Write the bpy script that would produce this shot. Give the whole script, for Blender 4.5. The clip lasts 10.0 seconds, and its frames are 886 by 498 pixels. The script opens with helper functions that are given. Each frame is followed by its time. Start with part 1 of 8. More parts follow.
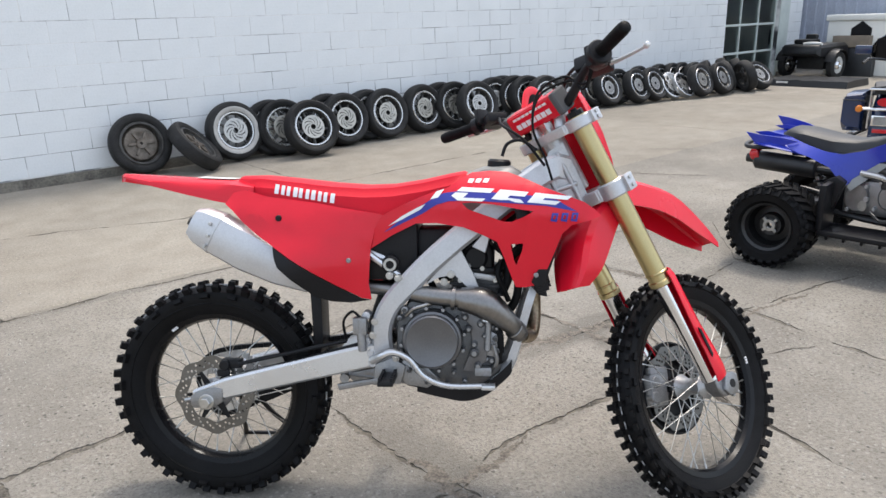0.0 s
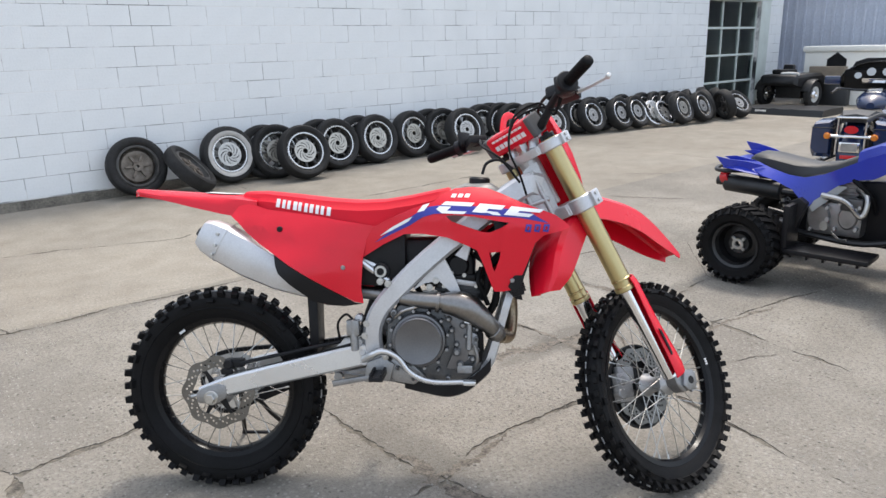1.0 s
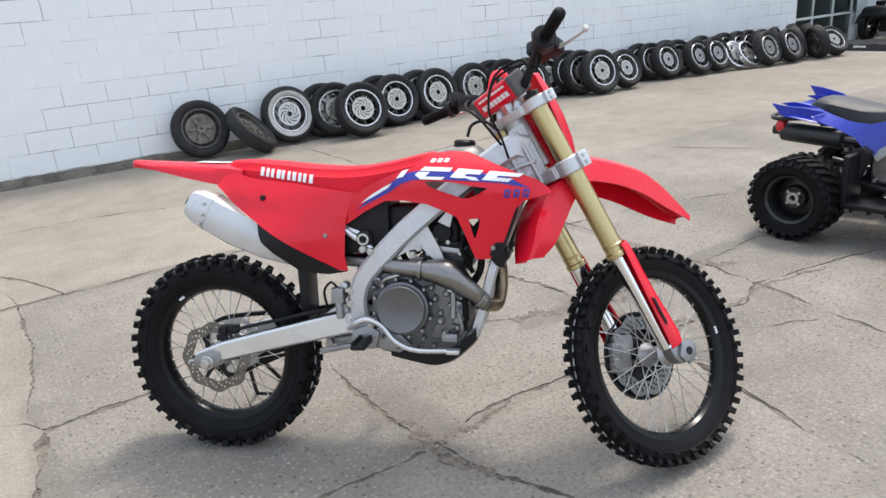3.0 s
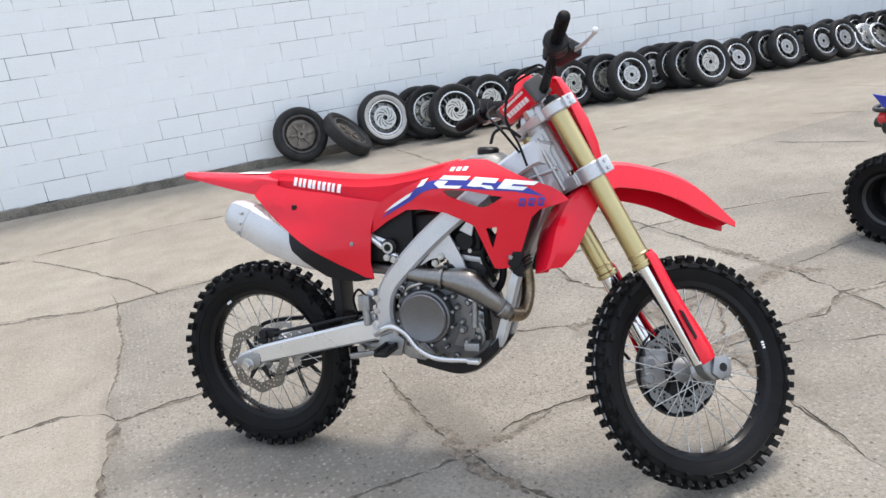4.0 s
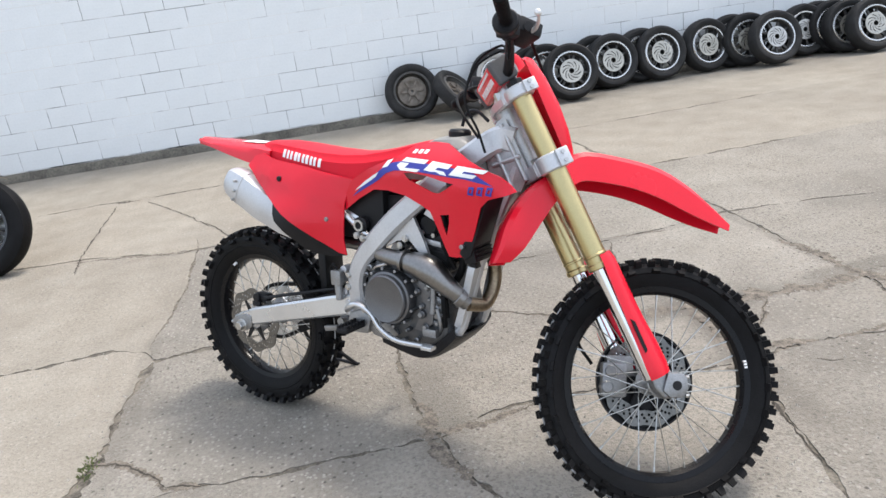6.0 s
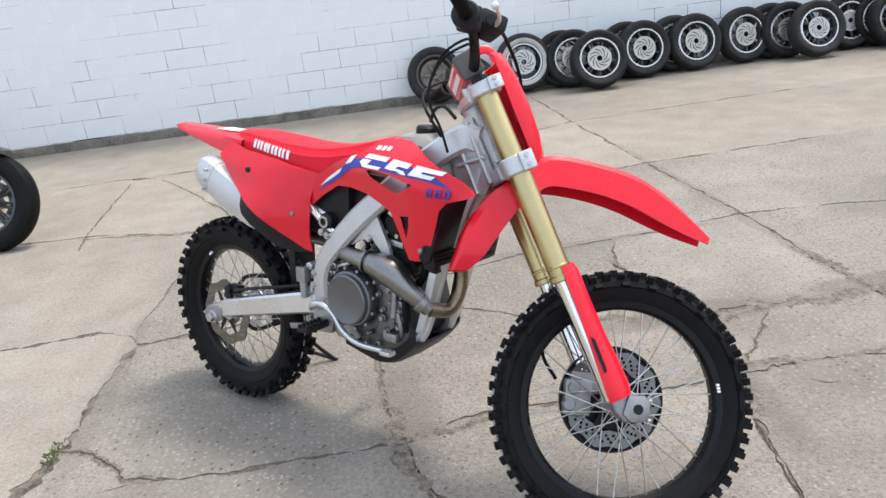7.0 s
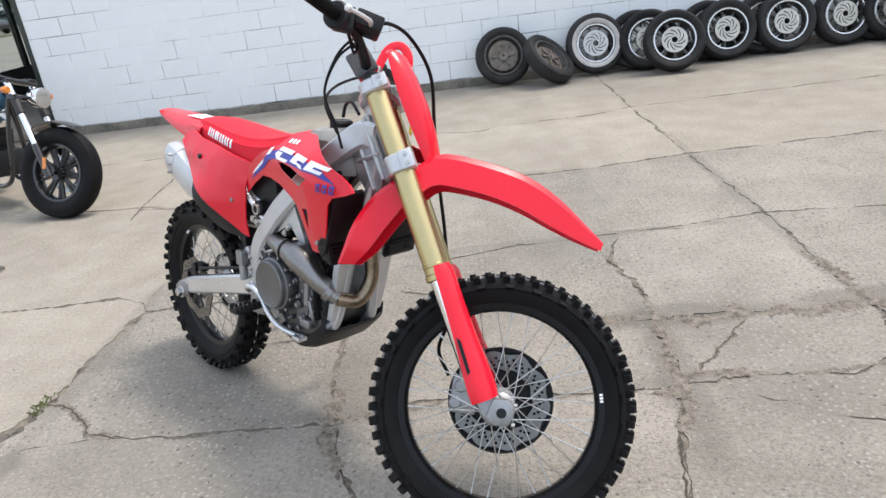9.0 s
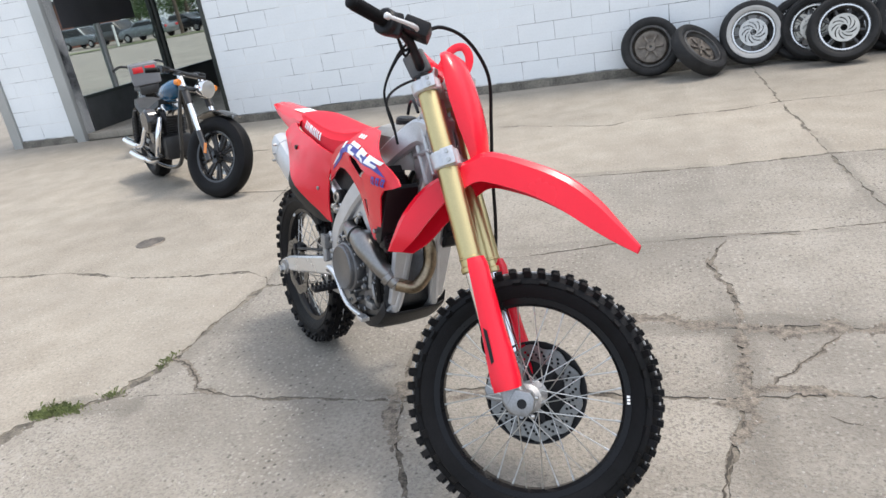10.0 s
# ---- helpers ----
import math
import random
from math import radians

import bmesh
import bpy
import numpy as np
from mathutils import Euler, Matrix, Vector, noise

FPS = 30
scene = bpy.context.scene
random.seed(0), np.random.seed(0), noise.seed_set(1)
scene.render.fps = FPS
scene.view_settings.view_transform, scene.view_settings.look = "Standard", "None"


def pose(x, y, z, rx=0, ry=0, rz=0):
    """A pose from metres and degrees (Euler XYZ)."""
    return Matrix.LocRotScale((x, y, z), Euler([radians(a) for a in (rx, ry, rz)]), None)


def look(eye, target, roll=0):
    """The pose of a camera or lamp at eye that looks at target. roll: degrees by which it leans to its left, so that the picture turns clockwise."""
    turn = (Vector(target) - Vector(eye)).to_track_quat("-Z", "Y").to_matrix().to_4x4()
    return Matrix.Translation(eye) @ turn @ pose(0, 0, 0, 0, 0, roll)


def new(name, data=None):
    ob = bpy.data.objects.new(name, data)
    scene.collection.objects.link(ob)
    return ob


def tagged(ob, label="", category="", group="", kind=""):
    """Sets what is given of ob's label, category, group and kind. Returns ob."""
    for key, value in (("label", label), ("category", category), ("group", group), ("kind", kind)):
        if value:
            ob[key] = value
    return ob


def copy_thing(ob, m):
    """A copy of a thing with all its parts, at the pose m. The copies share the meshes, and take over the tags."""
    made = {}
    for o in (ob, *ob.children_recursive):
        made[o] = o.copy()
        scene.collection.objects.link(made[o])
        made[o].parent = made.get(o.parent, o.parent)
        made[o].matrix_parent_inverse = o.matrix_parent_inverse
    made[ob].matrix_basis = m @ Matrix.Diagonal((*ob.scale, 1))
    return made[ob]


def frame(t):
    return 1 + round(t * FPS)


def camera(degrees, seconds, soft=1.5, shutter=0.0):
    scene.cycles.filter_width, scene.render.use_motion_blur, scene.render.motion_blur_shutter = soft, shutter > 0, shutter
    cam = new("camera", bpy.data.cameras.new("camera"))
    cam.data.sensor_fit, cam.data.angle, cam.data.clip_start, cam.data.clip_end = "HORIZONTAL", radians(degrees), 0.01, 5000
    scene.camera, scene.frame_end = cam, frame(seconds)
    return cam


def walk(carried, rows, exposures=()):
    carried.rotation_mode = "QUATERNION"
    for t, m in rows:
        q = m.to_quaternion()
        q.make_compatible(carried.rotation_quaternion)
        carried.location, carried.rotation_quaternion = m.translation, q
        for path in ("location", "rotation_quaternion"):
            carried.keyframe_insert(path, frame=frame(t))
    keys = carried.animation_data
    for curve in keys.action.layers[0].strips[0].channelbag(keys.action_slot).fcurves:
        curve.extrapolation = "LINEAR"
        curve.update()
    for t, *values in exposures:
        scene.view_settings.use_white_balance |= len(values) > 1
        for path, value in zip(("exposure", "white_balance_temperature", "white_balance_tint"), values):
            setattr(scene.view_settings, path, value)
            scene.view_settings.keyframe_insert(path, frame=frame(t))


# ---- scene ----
cam = camera(63.7, 10.0)
PATH = [
    (0, (0.714, 0.296, 1.425), (1.922, 1.766, 0.811), -1.9),
    (0.5, (0.642, 0.221, 1.425), (1.894, 1.674, 0.857), -1.8),
    (1, (0.579, 0.118, 1.439), (1.826, 1.583, 0.893), -1.5),
    (1.5, (0.663, 0.014, 1.43), (1.867, 1.523, 0.907), -2.1),
    (2, (0.771, -0.073, 1.417), (1.858, 1.508, 0.852), -2.9),
    (2.2, (0.792, -0.069, 1.419), (1.839, 1.534, 0.84), -3.4),
    (3.3, (0.947, -0.02, 1.455), (1.932, 1.575, 0.759), -5.5),
    (3.5, (1.004, -0.052, 1.449), (1.86, 1.629, 0.781), -6.2),
    (4, (1.153, -0.161, 1.449), (1.887, 1.588, 0.814), -7.6),
    (4.5, (1.257, -0.138, 1.449), (1.953, 1.617, 0.788), -7.6),
    (5, (1.404, -0.088, 1.455), (2.059, 1.669, 0.76), -6.5),
    (5.2, (1.466, -0.105, 1.452), (2.092, 1.66, 0.75), -6.5),
    (6.3, (1.801, -0.303, 1.441), (2.04, 1.555, 0.74), -8.4),
    (6.5, (1.843, -0.276, 1.435), (2.08, 1.579, 0.727), -8.7),
    (7, (1.952, -0.2, 1.442), (2.154, 1.648, 0.705), -6.7),
    (7.5, (2.063, -0.222, 1.45), (2.185, 1.635, 0.717), -6.2),
    (8, (2.251, -0.316, 1.451), (2.195, 1.569, 0.786), -7.1),
    (8.5, (2.408, -0.337, 1.426), (2.263, 1.526, 0.713), -8.9),
    (9, (2.542, -0.252, 1.431), (2.423, 1.595, 0.671), -7.7),
    (9.5, (2.684, -0.253, 1.433), (2.367, 1.569, 0.673), -8.1),
    (10, (2.876, -0.297, 1.429), (2.311, 1.48, 0.707), -9.8),
]
walk(cam, [(t, look(eye, target, roll)) for t, eye, target, roll in PATH], [(0, 1.69), (1.4, 1.66), (2.0, 1.52), (2.2, 1.52), (3.4, 1.85), (10, 1.83)])

# ---------------------------------------------------------------- light
world = bpy.data.worlds.new("sky")
scene.world = world
world.use_nodes = True
wn = world.node_tree.nodes
sky = wn.new("ShaderNodeTexSky")
sky.sky_type, sky.sun_disc = "NISHITA", False
SUN_EL, SUN_AZ = 66.0, 20.0          # degrees; azimuth counted from +x towards +y
sky.sun_elevation, sky.sun_rotation = radians(SUN_EL), radians(90 - SUN_AZ)
sky.air_density, sky.dust_density, sky.ozone_density = 1.0, 5.0, 1.0
back = wn["Background"]
back.inputs["Strength"].default_value = 0.05
world.node_tree.links.new(sky.outputs[0], back.inputs[0])
deck = wn.new("ShaderNodeBackground")          # even high cloud
deck.inputs["Color"].default_value, deck.inputs["Strength"].default_value = (0.83, 0.91, 1.0, 1), 0.25
veil = wn.new("ShaderNodeAddShader")
world.node_tree.links.new(back.outputs[0], veil.inputs[0])
world.node_tree.links.new(deck.outputs[0], veil.inputs[1])
world.node_tree.links.new(veil.outputs[0], wn["World Output"].inputs["Surface"])
sun = new("sun", bpy.data.lights.new("sun", "SUN"))
sun.data.energy, sun.data.angle, sun.data.color = 0.68, radians(9), (1.0, 0.945, 0.87)
sun.matrix_world = look((0, 0, 0), (-math.cos(radians(SUN_EL)) * math.cos(radians(SUN_AZ)), -math.cos(radians(SUN_EL)) * math.sin(radians(SUN_AZ)), -math.sin(radians(SUN_EL))))


# ---------------------------------------------------------------- materials
def lin(r, g, b):
    return tuple((c / 12.92 if c <= 0.04045 else ((c + 0.055) / 1.055) ** 2.4) for c in (r / 255, g / 255, b / 255)) + (1,)


def material(name, colour, rough=0.5, metal=0.0, vary=0.12, scale=8.0, fine=120.0, bump=0.0, bump_scale=200.0, rough_vary=0.1, coat=0.0, tint=None, per_object=0.0, spec=0.5):
    """Principled material with two scales of colour variation and a fine relief; colour is linear."""
    m = bpy.data.materials.new(name)
    m.use_nodes = True
    nt = m.node_tree
    n, l = nt.nodes, nt.links
    p = n["Principled BSDF"]
    co = n.new("ShaderNodeTexCoord")
    a = n.new("ShaderNodeTexNoise")
    a.inputs["Scale"].default_value, a.inputs["Detail"].default_value = scale, 5
    b = n.new("ShaderNodeTexNoise")
    b.inputs["Scale"].default_value, b.inputs["Detail"].default_value = fine, 3
    l.new(co.outputs["Object"], a.inputs["Vector"])
    l.new(co.outputs["Object"], b.inputs["Vector"])
    mix = n.new("ShaderNodeMix")
    mix.data_type, mix.blend_type = "FLOAT", "MIX"
    mix.inputs[0].default_value = 0.4
    l.new(a.outputs["Fac"], mix.inputs[2])
    l.new(b.outputs["Fac"], mix.inputs[3])
    ramp = n.new("ShaderNodeValToRGB")
    other = tint or colour
    lo = tuple(max(0.0, c * (1 - 1.6 * vary)) for c in other[:3]) + (1,)
    hi = tuple(min(1.0, c * (1 + 1.6 * vary)) for c in colour[:3]) + (1,)
    ramp.color_ramp.elements[0].position, ramp.color_ramp.elements[0].color = 0.32, lo
    ramp.color_ramp.elements[1].position, ramp.color_ramp.elements[1].color = 0.68, hi
    l.new(mix.outputs[0], ramp.inputs[0])
    out = ramp.outputs[0]
    if per_object:
        info = n.new("ShaderNodeObjectInfo")
        hsv = n.new("ShaderNodeHueSaturation")
        rng = n.new("ShaderNodeMapRange")
        rng.inputs[3].default_value, rng.inputs[4].default_value = 1 - per_object, 1 + per_object
        l.new(info.outputs["Random"], rng.inputs[0])
        l.new(rng.outputs[0], hsv.inputs["Value"])
        l.new(out, hsv.inputs["Color"])
        out = hsv.outputs[0]
    l.new(out, p.inputs["Base Color"])
    rr = n.new("ShaderNodeMapRange")
    rr.inputs[3].default_value, rr.inputs[4].default_value = max(0.02, rough - rough_vary), min(1.0, rough + rough_vary)
    l.new(a.outputs["Fac"], rr.inputs[0])
    l.new(rr.outputs[0], p.inputs["Roughness"])
    p.inputs["Metallic"].default_value = metal
    p.inputs["Coat Weight"].default_value = coat
    p.inputs["Specular IOR Level"].default_value = spec
    p.inputs["Coat Roughness"].default_value = 0.12
    if bump:
        c = n.new("ShaderNodeTexNoise")
        c.inputs["Scale"].default_value, c.inputs["Detail"].default_value = bump_scale, 4
        l.new(co.outputs["Object"], c.inputs["Vector"])
        bu = n.new("ShaderNodeBump")
        bu.inputs["Strength"].default_value, bu.inputs["Distance"].default_value = bump, 0.004
        l.new(c.outputs["Fac"], bu.inputs["Height"])
        l.new(bu.outputs[0], p.inputs["Normal"])
    return m


def concrete_material(name, tones, pebble, shift):
    """Old exposed-aggregate concrete, in world coordinates so that neighbouring slabs run on into each other."""
    m = bpy.data.materials.new(name)
    m.use_nodes = True
    n, l = m.node_tree.nodes, m.node_tree.links
    p = n["Principled BSDF"]
    geo = n.new("ShaderNodeNewGeometry")

    def tex(kind, scale, detail=4):
        t = n.new(kind)
        t.inputs["Scale"].default_value = scale
        if kind == "ShaderNodeTexVoronoi":
            t.voronoi_dimensions = "2D"
        if "Detail" in t.inputs:
            t.inputs["Detail"].default_value = detail
        l.new(geo.outputs["Position"], t.inputs["Vector"])
        return t

    def ramp(src, *stops):
        r = n.new("ShaderNodeValToRGB")
        els = r.color_ramp.elements
        els[0].position, els[0].color = stops[0]
        els[1].position, els[1].color = stops[-1]
        for pos, col in stops[1:-1]:
            e = els.new(pos)
            e.color = col
        l.new(src, r.inputs[0])
        return r.outputs[0]

    def mixc(kind, fac, a, b):
        x = n.new("ShaderNodeMix")
        x.data_type, x.blend_type = "RGBA", kind
        for sock, v in ((x.inputs[0], fac), (x.inputs[6], a), (x.inputs[7], b)):
            if isinstance(v, (float, int, tuple)):
                sock.default_value = v
            else:
                l.new(v, sock)
        return x.outputs[2]

    def one(cells):
        """One random number a cell."""
        x = n.new("ShaderNodeSeparateColor")
        l.new(cells.outputs["Color"], x.inputs[0])
        return x.outputs[0]

    big = tex("ShaderNodeTexNoise", 0.55, 6)
    mid = tex("ShaderNodeTexNoise", 4.0, 6)
    fine = tex("ShaderNodeTexNoise", 60.0, 4)
    base = ramp(big.outputs["Fac"], (0.33, tones[0]), (0.5, tones[1]), (0.68, tones[2]))
    midc = ramp(mid.outputs["Fac"], (0.3, (0.88, 0.87, 0.86, 1)), (0.7, (1.08, 1.08, 1.08, 1)))
    base = mixc("MULTIPLY", 1.0, base, midc)
    finec = ramp(fine.outputs["Fac"], (0.25, (0.82, 0.81, 0.80, 1)), (0.75, (1.14, 1.14, 1.14, 1)))
    base = mixc("MULTIPLY", 0.8, base, finec)
    # pebbles of the worn surface
    peb = tex("ShaderNodeTexVoronoi", 130.0)
    pebc = ramp(peb.outputs["Color"], (0.1, (0.80, 0.78, 0.75, 1)), (0.3, (0.95, 0.94, 0.93, 1)), (0.65, (1.02, 1.02, 1.01, 1)), (0.9, (1.5, 1.49, 1.46, 1)))
    worn = ramp(tex("ShaderNodeTexNoise", 0.8, 3).outputs["Fac"], (0.38, (0.35 * pebble, 0.35 * pebble, 0.35 * pebble, 1)), (0.6, (pebble, pebble, pebble, 1)))
    base = mixc("MULTIPLY", worn, base, pebc)
    # pale chips where the paste has scaled off, and pits with their shade painted dark
    chip = tex("ShaderNodeTexVoronoi", 42.0, 0)
    ragged = n.new("ShaderNodeVectorMath")
    ragged.operation = "MULTIPLY_ADD"
    l.new(tex("ShaderNodeTexNoise", 45.0, 2).outputs["Color"], ragged.inputs[0])
    ragged.inputs[1].default_value = (0.010, 0.010, 0.0)
    l.new(geo.outputs["Position"], ragged.inputs[2])
    l.new(ragged.outputs[0], chip.inputs["Vector"])
    pick = ramp(one(chip), (0.62, (0, 0, 0, 1)), (0.70, (1, 1, 1, 1)))
    near = ramp(chip.outputs["Distance"], (0.17, (1, 1, 1, 1)), (0.30, (0, 0, 0, 1)))
    scaled = ramp(tex("ShaderNodeTexNoise", 2.3, 4).outputs["Fac"], (0.40, (0.35 * pebble, 0.35 * pebble, 0.35 * pebble, 1)), (0.60, (0.95 * pebble, 0.95 * pebble, 0.95 * pebble, 1)))
    base = mixc("MIX", mixc("MULTIPLY", 1.0, mixc("MULTIPLY", 1.0, pick, near), scaled), base, tuple(1.5 * c for c in tones[2][:3]) + (1,))
    pit = tex("ShaderNodeTexVoronoi", 30.0, 0)
    l.new(ragged.outputs[0], pit.inputs["Vector"])
    hole = mixc("MULTIPLY", 1.0, ramp(one(pit), (0.16, (1, 1, 1, 1)), (0.19, (0, 0, 0, 1))), ramp(pit.outputs["Distance"], (0.10, (1, 1, 1, 1)), (0.22, (0, 0, 0, 1))))
    base = mixc("MIX", mixc("MULTIPLY", 1.0, hole, scaled), base, tuple(0.45 * c for c in tones[0][:3]) + (1,))
    # dark patches of old tar and damp
    xyz = n.new("ShaderNodeSeparateXYZ")
    l.new(geo.outputs["Position"], xyz.inputs[0])
    warp = tex("ShaderNodeTexNoise", 5.0, 6)

    def blob(cx, cy, sx, sy):
        def term(sock, c, s):
            a = n.new("ShaderNodeMath")
            a.operation = "SUBTRACT"
            l.new(sock, a.inputs[0])
            a.inputs[1].default_value = c
            b = n.new("ShaderNodeMath")
            b.operation = "DIVIDE"
            l.new(a.outputs[0], b.inputs[0])
            b.inputs[1].default_value = s
            q = n.new("ShaderNodeMath")
            q.operation = "POWER"
            l.new(b.outputs[0], q.inputs[0])
            q.inputs[1].default_value = 2
            return q.outputs[0]
        s = n.new("ShaderNodeMath")
        l.new(term(xyz.outputs[0], cx, sx), s.inputs[0])
        l.new(term(xyz.outputs[1], cy, sy), s.inputs[1])
        w = n.new("ShaderNodeMath")
        w.operation = "MULTIPLY_ADD"
        l.new(warp.outputs["Fac"], w.inputs[0])
        w.inputs[1].default_value = 2.4
        l.new(s.outputs[0], w.inputs[2])
        return ramp(w.outputs[0], (0.0, (1, 1, 1, 1)), (0.93, (1, 1, 1, 1)), (1.0, (0, 0, 0, 1))), w.outputs[0]

    for cx, cy, sx, sy, dark in ((1.97, 1.92, 0.13, 0.42, 0.4), (3.28, 2.27, 0.5, 0.10, 0.62), (3.15, 1.95, 0.09, 0.6, 0.5), (4.1, 2.28, 0.5, 0.08, 0.5), (0.82, 2.4, 0.06, 0.95, 0.3), (0.6, 1.72, 0.3, 0.08, 0.5), (2.6, 1.82, 1.2, 0.045, 0.25), (1.9, 4.4, 1.5, 0.06, 0.4), (2.9, 3.18, 1.0, 0.05, 0.35), (3.97, 3.6, 0.05, 1.6, 0.35)):
        _, d = blob(cx, cy, sx, sy)
        rg = n.new("ShaderNodeMapRange")
        rg.inputs[1].default_value, rg.inputs[2].default_value = 1.5, 2.3
        rg.inputs[3].default_value, rg.inputs[4].default_value = dark, 0.0
        l.new(d, rg.inputs[0])
        base = mixc("MIX", rg.outputs[0], base, (0.12, 0.110, 0.095, 1))
    # each pour has its own tone
    info = n.new("ShaderNodeObjectInfo")
    rng = n.new("ShaderNodeMapRange")
    rng.inputs[3].default_value, rng.inputs[4].default_value = 1 - shift, 1 + shift
    l.new(info.outputs["Random"], rng.inputs[0])
    tone = n.new("ShaderNodeHueSaturation")
    l.new(rng.outputs[0], tone.inputs["Value"])
    l.new(base, tone.inputs["Color"])
    l.new(tone.outputs[0], p.inputs["Base Color"])
    p.inputs["Roughness"].default_value = 0.9
    p.inputs["Specular IOR Level"].default_value = 0.3
    bu = n.new("ShaderNodeBump")
    bu.inputs["Strength"].default_value, bu.inputs["Distance"].default_value = 0.55, 0.004
    hs = n.new("ShaderNodeMath")
    l.new(fine.outputs["Fac"], hs.inputs[0])
    l.new(peb.outputs["Distance"], hs.inputs[1])
    l.new(hs.outputs[0], bu.inputs["Height"])
    l.new(bu.outputs[0], p.inputs["Normal"])
    return m


CONCRETE = concrete_material("concrete", ((0.172, 0.160, 0.141, 1), (0.184, 0.172, 0.152, 1), (0.197, 0.185, 0.165, 1)), 1.0, 0.07)
SMOOTH_CONCRETE = concrete_material("smooth_concrete", ((0.236, 0.215, 0.182, 1), (0.251, 0.230, 0.196, 1), (0.265, 0.246, 0.211, 1)), 0.45, 0.06)
DIRT = material("crack_dirt", (0.125, 0.111, 0.09, 1), 0.95, vary=0.5, scale=14, fine=110, bump=1.0, bump_scale=90, tint=(0.05, 0.043, 0.034, 1))
OLD_DIRT = material("settled_dirt", (0.145, 0.126, 0.103, 1), 0.95, vary=0.45, scale=30, fine=140, bump=0.9, bump_scale=120, tint=(0.095, 0.082, 0.066, 1))
# soil colour darkened further, for the shade down in a narrow crack
CRACK_DARK = material("crack_shadow_soil", (0.045, 0.039, 0.031, 1), 0.95, vary=0.4, scale=25, fine=150)
PAINTED_BLOCK = material("painted_block", (0.815, 0.84, 0.85, 1), 0.55, vary=0.03, scale=2, fine=50, bump=0.5, bump_scale=70, tint=(0.795, 0.825, 0.835, 1), per_object=0.008)


def mortar_material():
    """Joints painted over, with the paint cracked open here and there."""
    m = bpy.data.materials.new("painted_mortar")
    m.use_nodes = True
    n, l = m.node_tree.nodes, m.node_tree.links
    geo = n.new("ShaderNodeNewGeometry")
    a = n.new("ShaderNodeTexNoise")
    a.inputs["Scale"].default_value, a.inputs["Detail"].default_value, a.inputs["Roughness"].default_value = 1.7, 6, 0.65
    l.new(geo.outputs["Position"], a.inputs["Vector"])
    r = n.new("ShaderNodeValToRGB")
    e = r.color_ramp.elements
    e[0].position, e[0].color = 0.44, (0.78, 0.785, 0.77, 1)
    e[1].position, e[1].color = 0.62, (0.03, 0.032, 0.035, 1)
    q = e.new(0.53)
    q.color = (0.38, 0.39, 0.40, 1)
    l.new(a.outputs["Fac"], r.inputs[0])
    p = n["Principled BSDF"]
    l.new(r.outputs[0], p.inputs["Base Color"])
    p.inputs["Roughness"].default_value = 0.75
    return m


MORTAR = mortar_material()
KERB = material("dirty_plinth", (0.13, 0.12, 0.10, 1), 0.9, vary=0.4, scale=5, fine=50, bump=0.9, bump_scale=60)
RED = material("red_plastic", (0.67, 0.0085, 0.026, 1), 0.23, spec=0.42, vary=0.03, scale=4, fine=200, bump=0.03, bump_scale=500)
RED_SEAT = material("red_vinyl", (0.64, 0.009, 0.026, 1), 0.6, spec=0.25, vary=0.05, scale=6, fine=300, bump=0.25, bump_scale=600)
BLACK_PLASTIC = material("black_plastic", (0.010, 0.010, 0.0115, 1), 0.4, spec=0.22, vary=0.2, scale=10, fine=200, bump=0.15, bump_scale=500)
RUBBER = material("rubber", (0.0065, 0.0065, 0.0075, 1), 0.52, spec=0.13, vary=0.25, scale=9, fine=150, bump=0.3, bump_scale=300, tint=(0.006, 0.006, 0.0058, 1))
OLD_RUBBER = material("weathered_rubber", (0.020, 0.020, 0.0205, 1), 0.7, spec=0.3, vary=0.3, scale=9, fine=90, bump=0.35, bump_scale=200, tint=(0.016, 0.0157, 0.0152, 1), per_object=0.25)
ALLOY = material("brushed_alloy", (0.66, 0.67, 0.68, 1), 0.28, metal=0.85, vary=0.06, scale=7, fine=240, bump=0.06, bump_scale=600)
SATIN = material("satin_alloy", (0.58, 0.585, 0.6, 1), 0.42, metal=0.7, vary=0.07, scale=9, fine=180, bump=0.12, bump_scale=400)
CAST = material("cast_alloy", (0.29, 0.292, 0.297, 1), 0.38, metal=0.9, vary=0.15, scale=14, fine=200, bump=0.25, bump_scale=350)
CAST_LIGHT = material("bright_cast", (0.50, 0.50, 0.505, 1), 0.42, metal=0.8, vary=0.12, scale=14, fine=200, bump=0.2, bump_scale=350)
CASE_GREY = material("grimy_case_alloy", (0.125, 0.127, 0.13, 1), 0.42, metal=0.85, vary=0.2, scale=16, fine=200, bump=0.3, bump_scale=300)
COVER = material("grey_engine_cover", (0.155, 0.155, 0.16, 1), 0.38, metal=0.75, vary=0.1, scale=10, fine=200, bump=0.1, bump_scale=500)
STEEL = material("steel", (0.50, 0.495, 0.48, 1), 0.3, metal=1.0, vary=0.1, scale=10, fine=200)
HEADER = material("heat_tinted_titanium", (0.27, 0.265, 0.26, 1), 0.33, metal=1.0, vary=0.07, scale=4, fine=120, tint=(0.235, 0.225, 0.215, 1))
BROWN_PIPE = material("browned_titanium", (0.27, 0.215, 0.15, 1), 0.34, metal=1.0, vary=0.25, scale=9, fine=120, tint=(0.20, 0.15, 0.10, 1))
CHROME = material("chrome", (0.8, 0.8, 0.81, 1), 0.1, metal=1.0, vary=0.05, scale=10, fine=150, rough_vary=0.05)
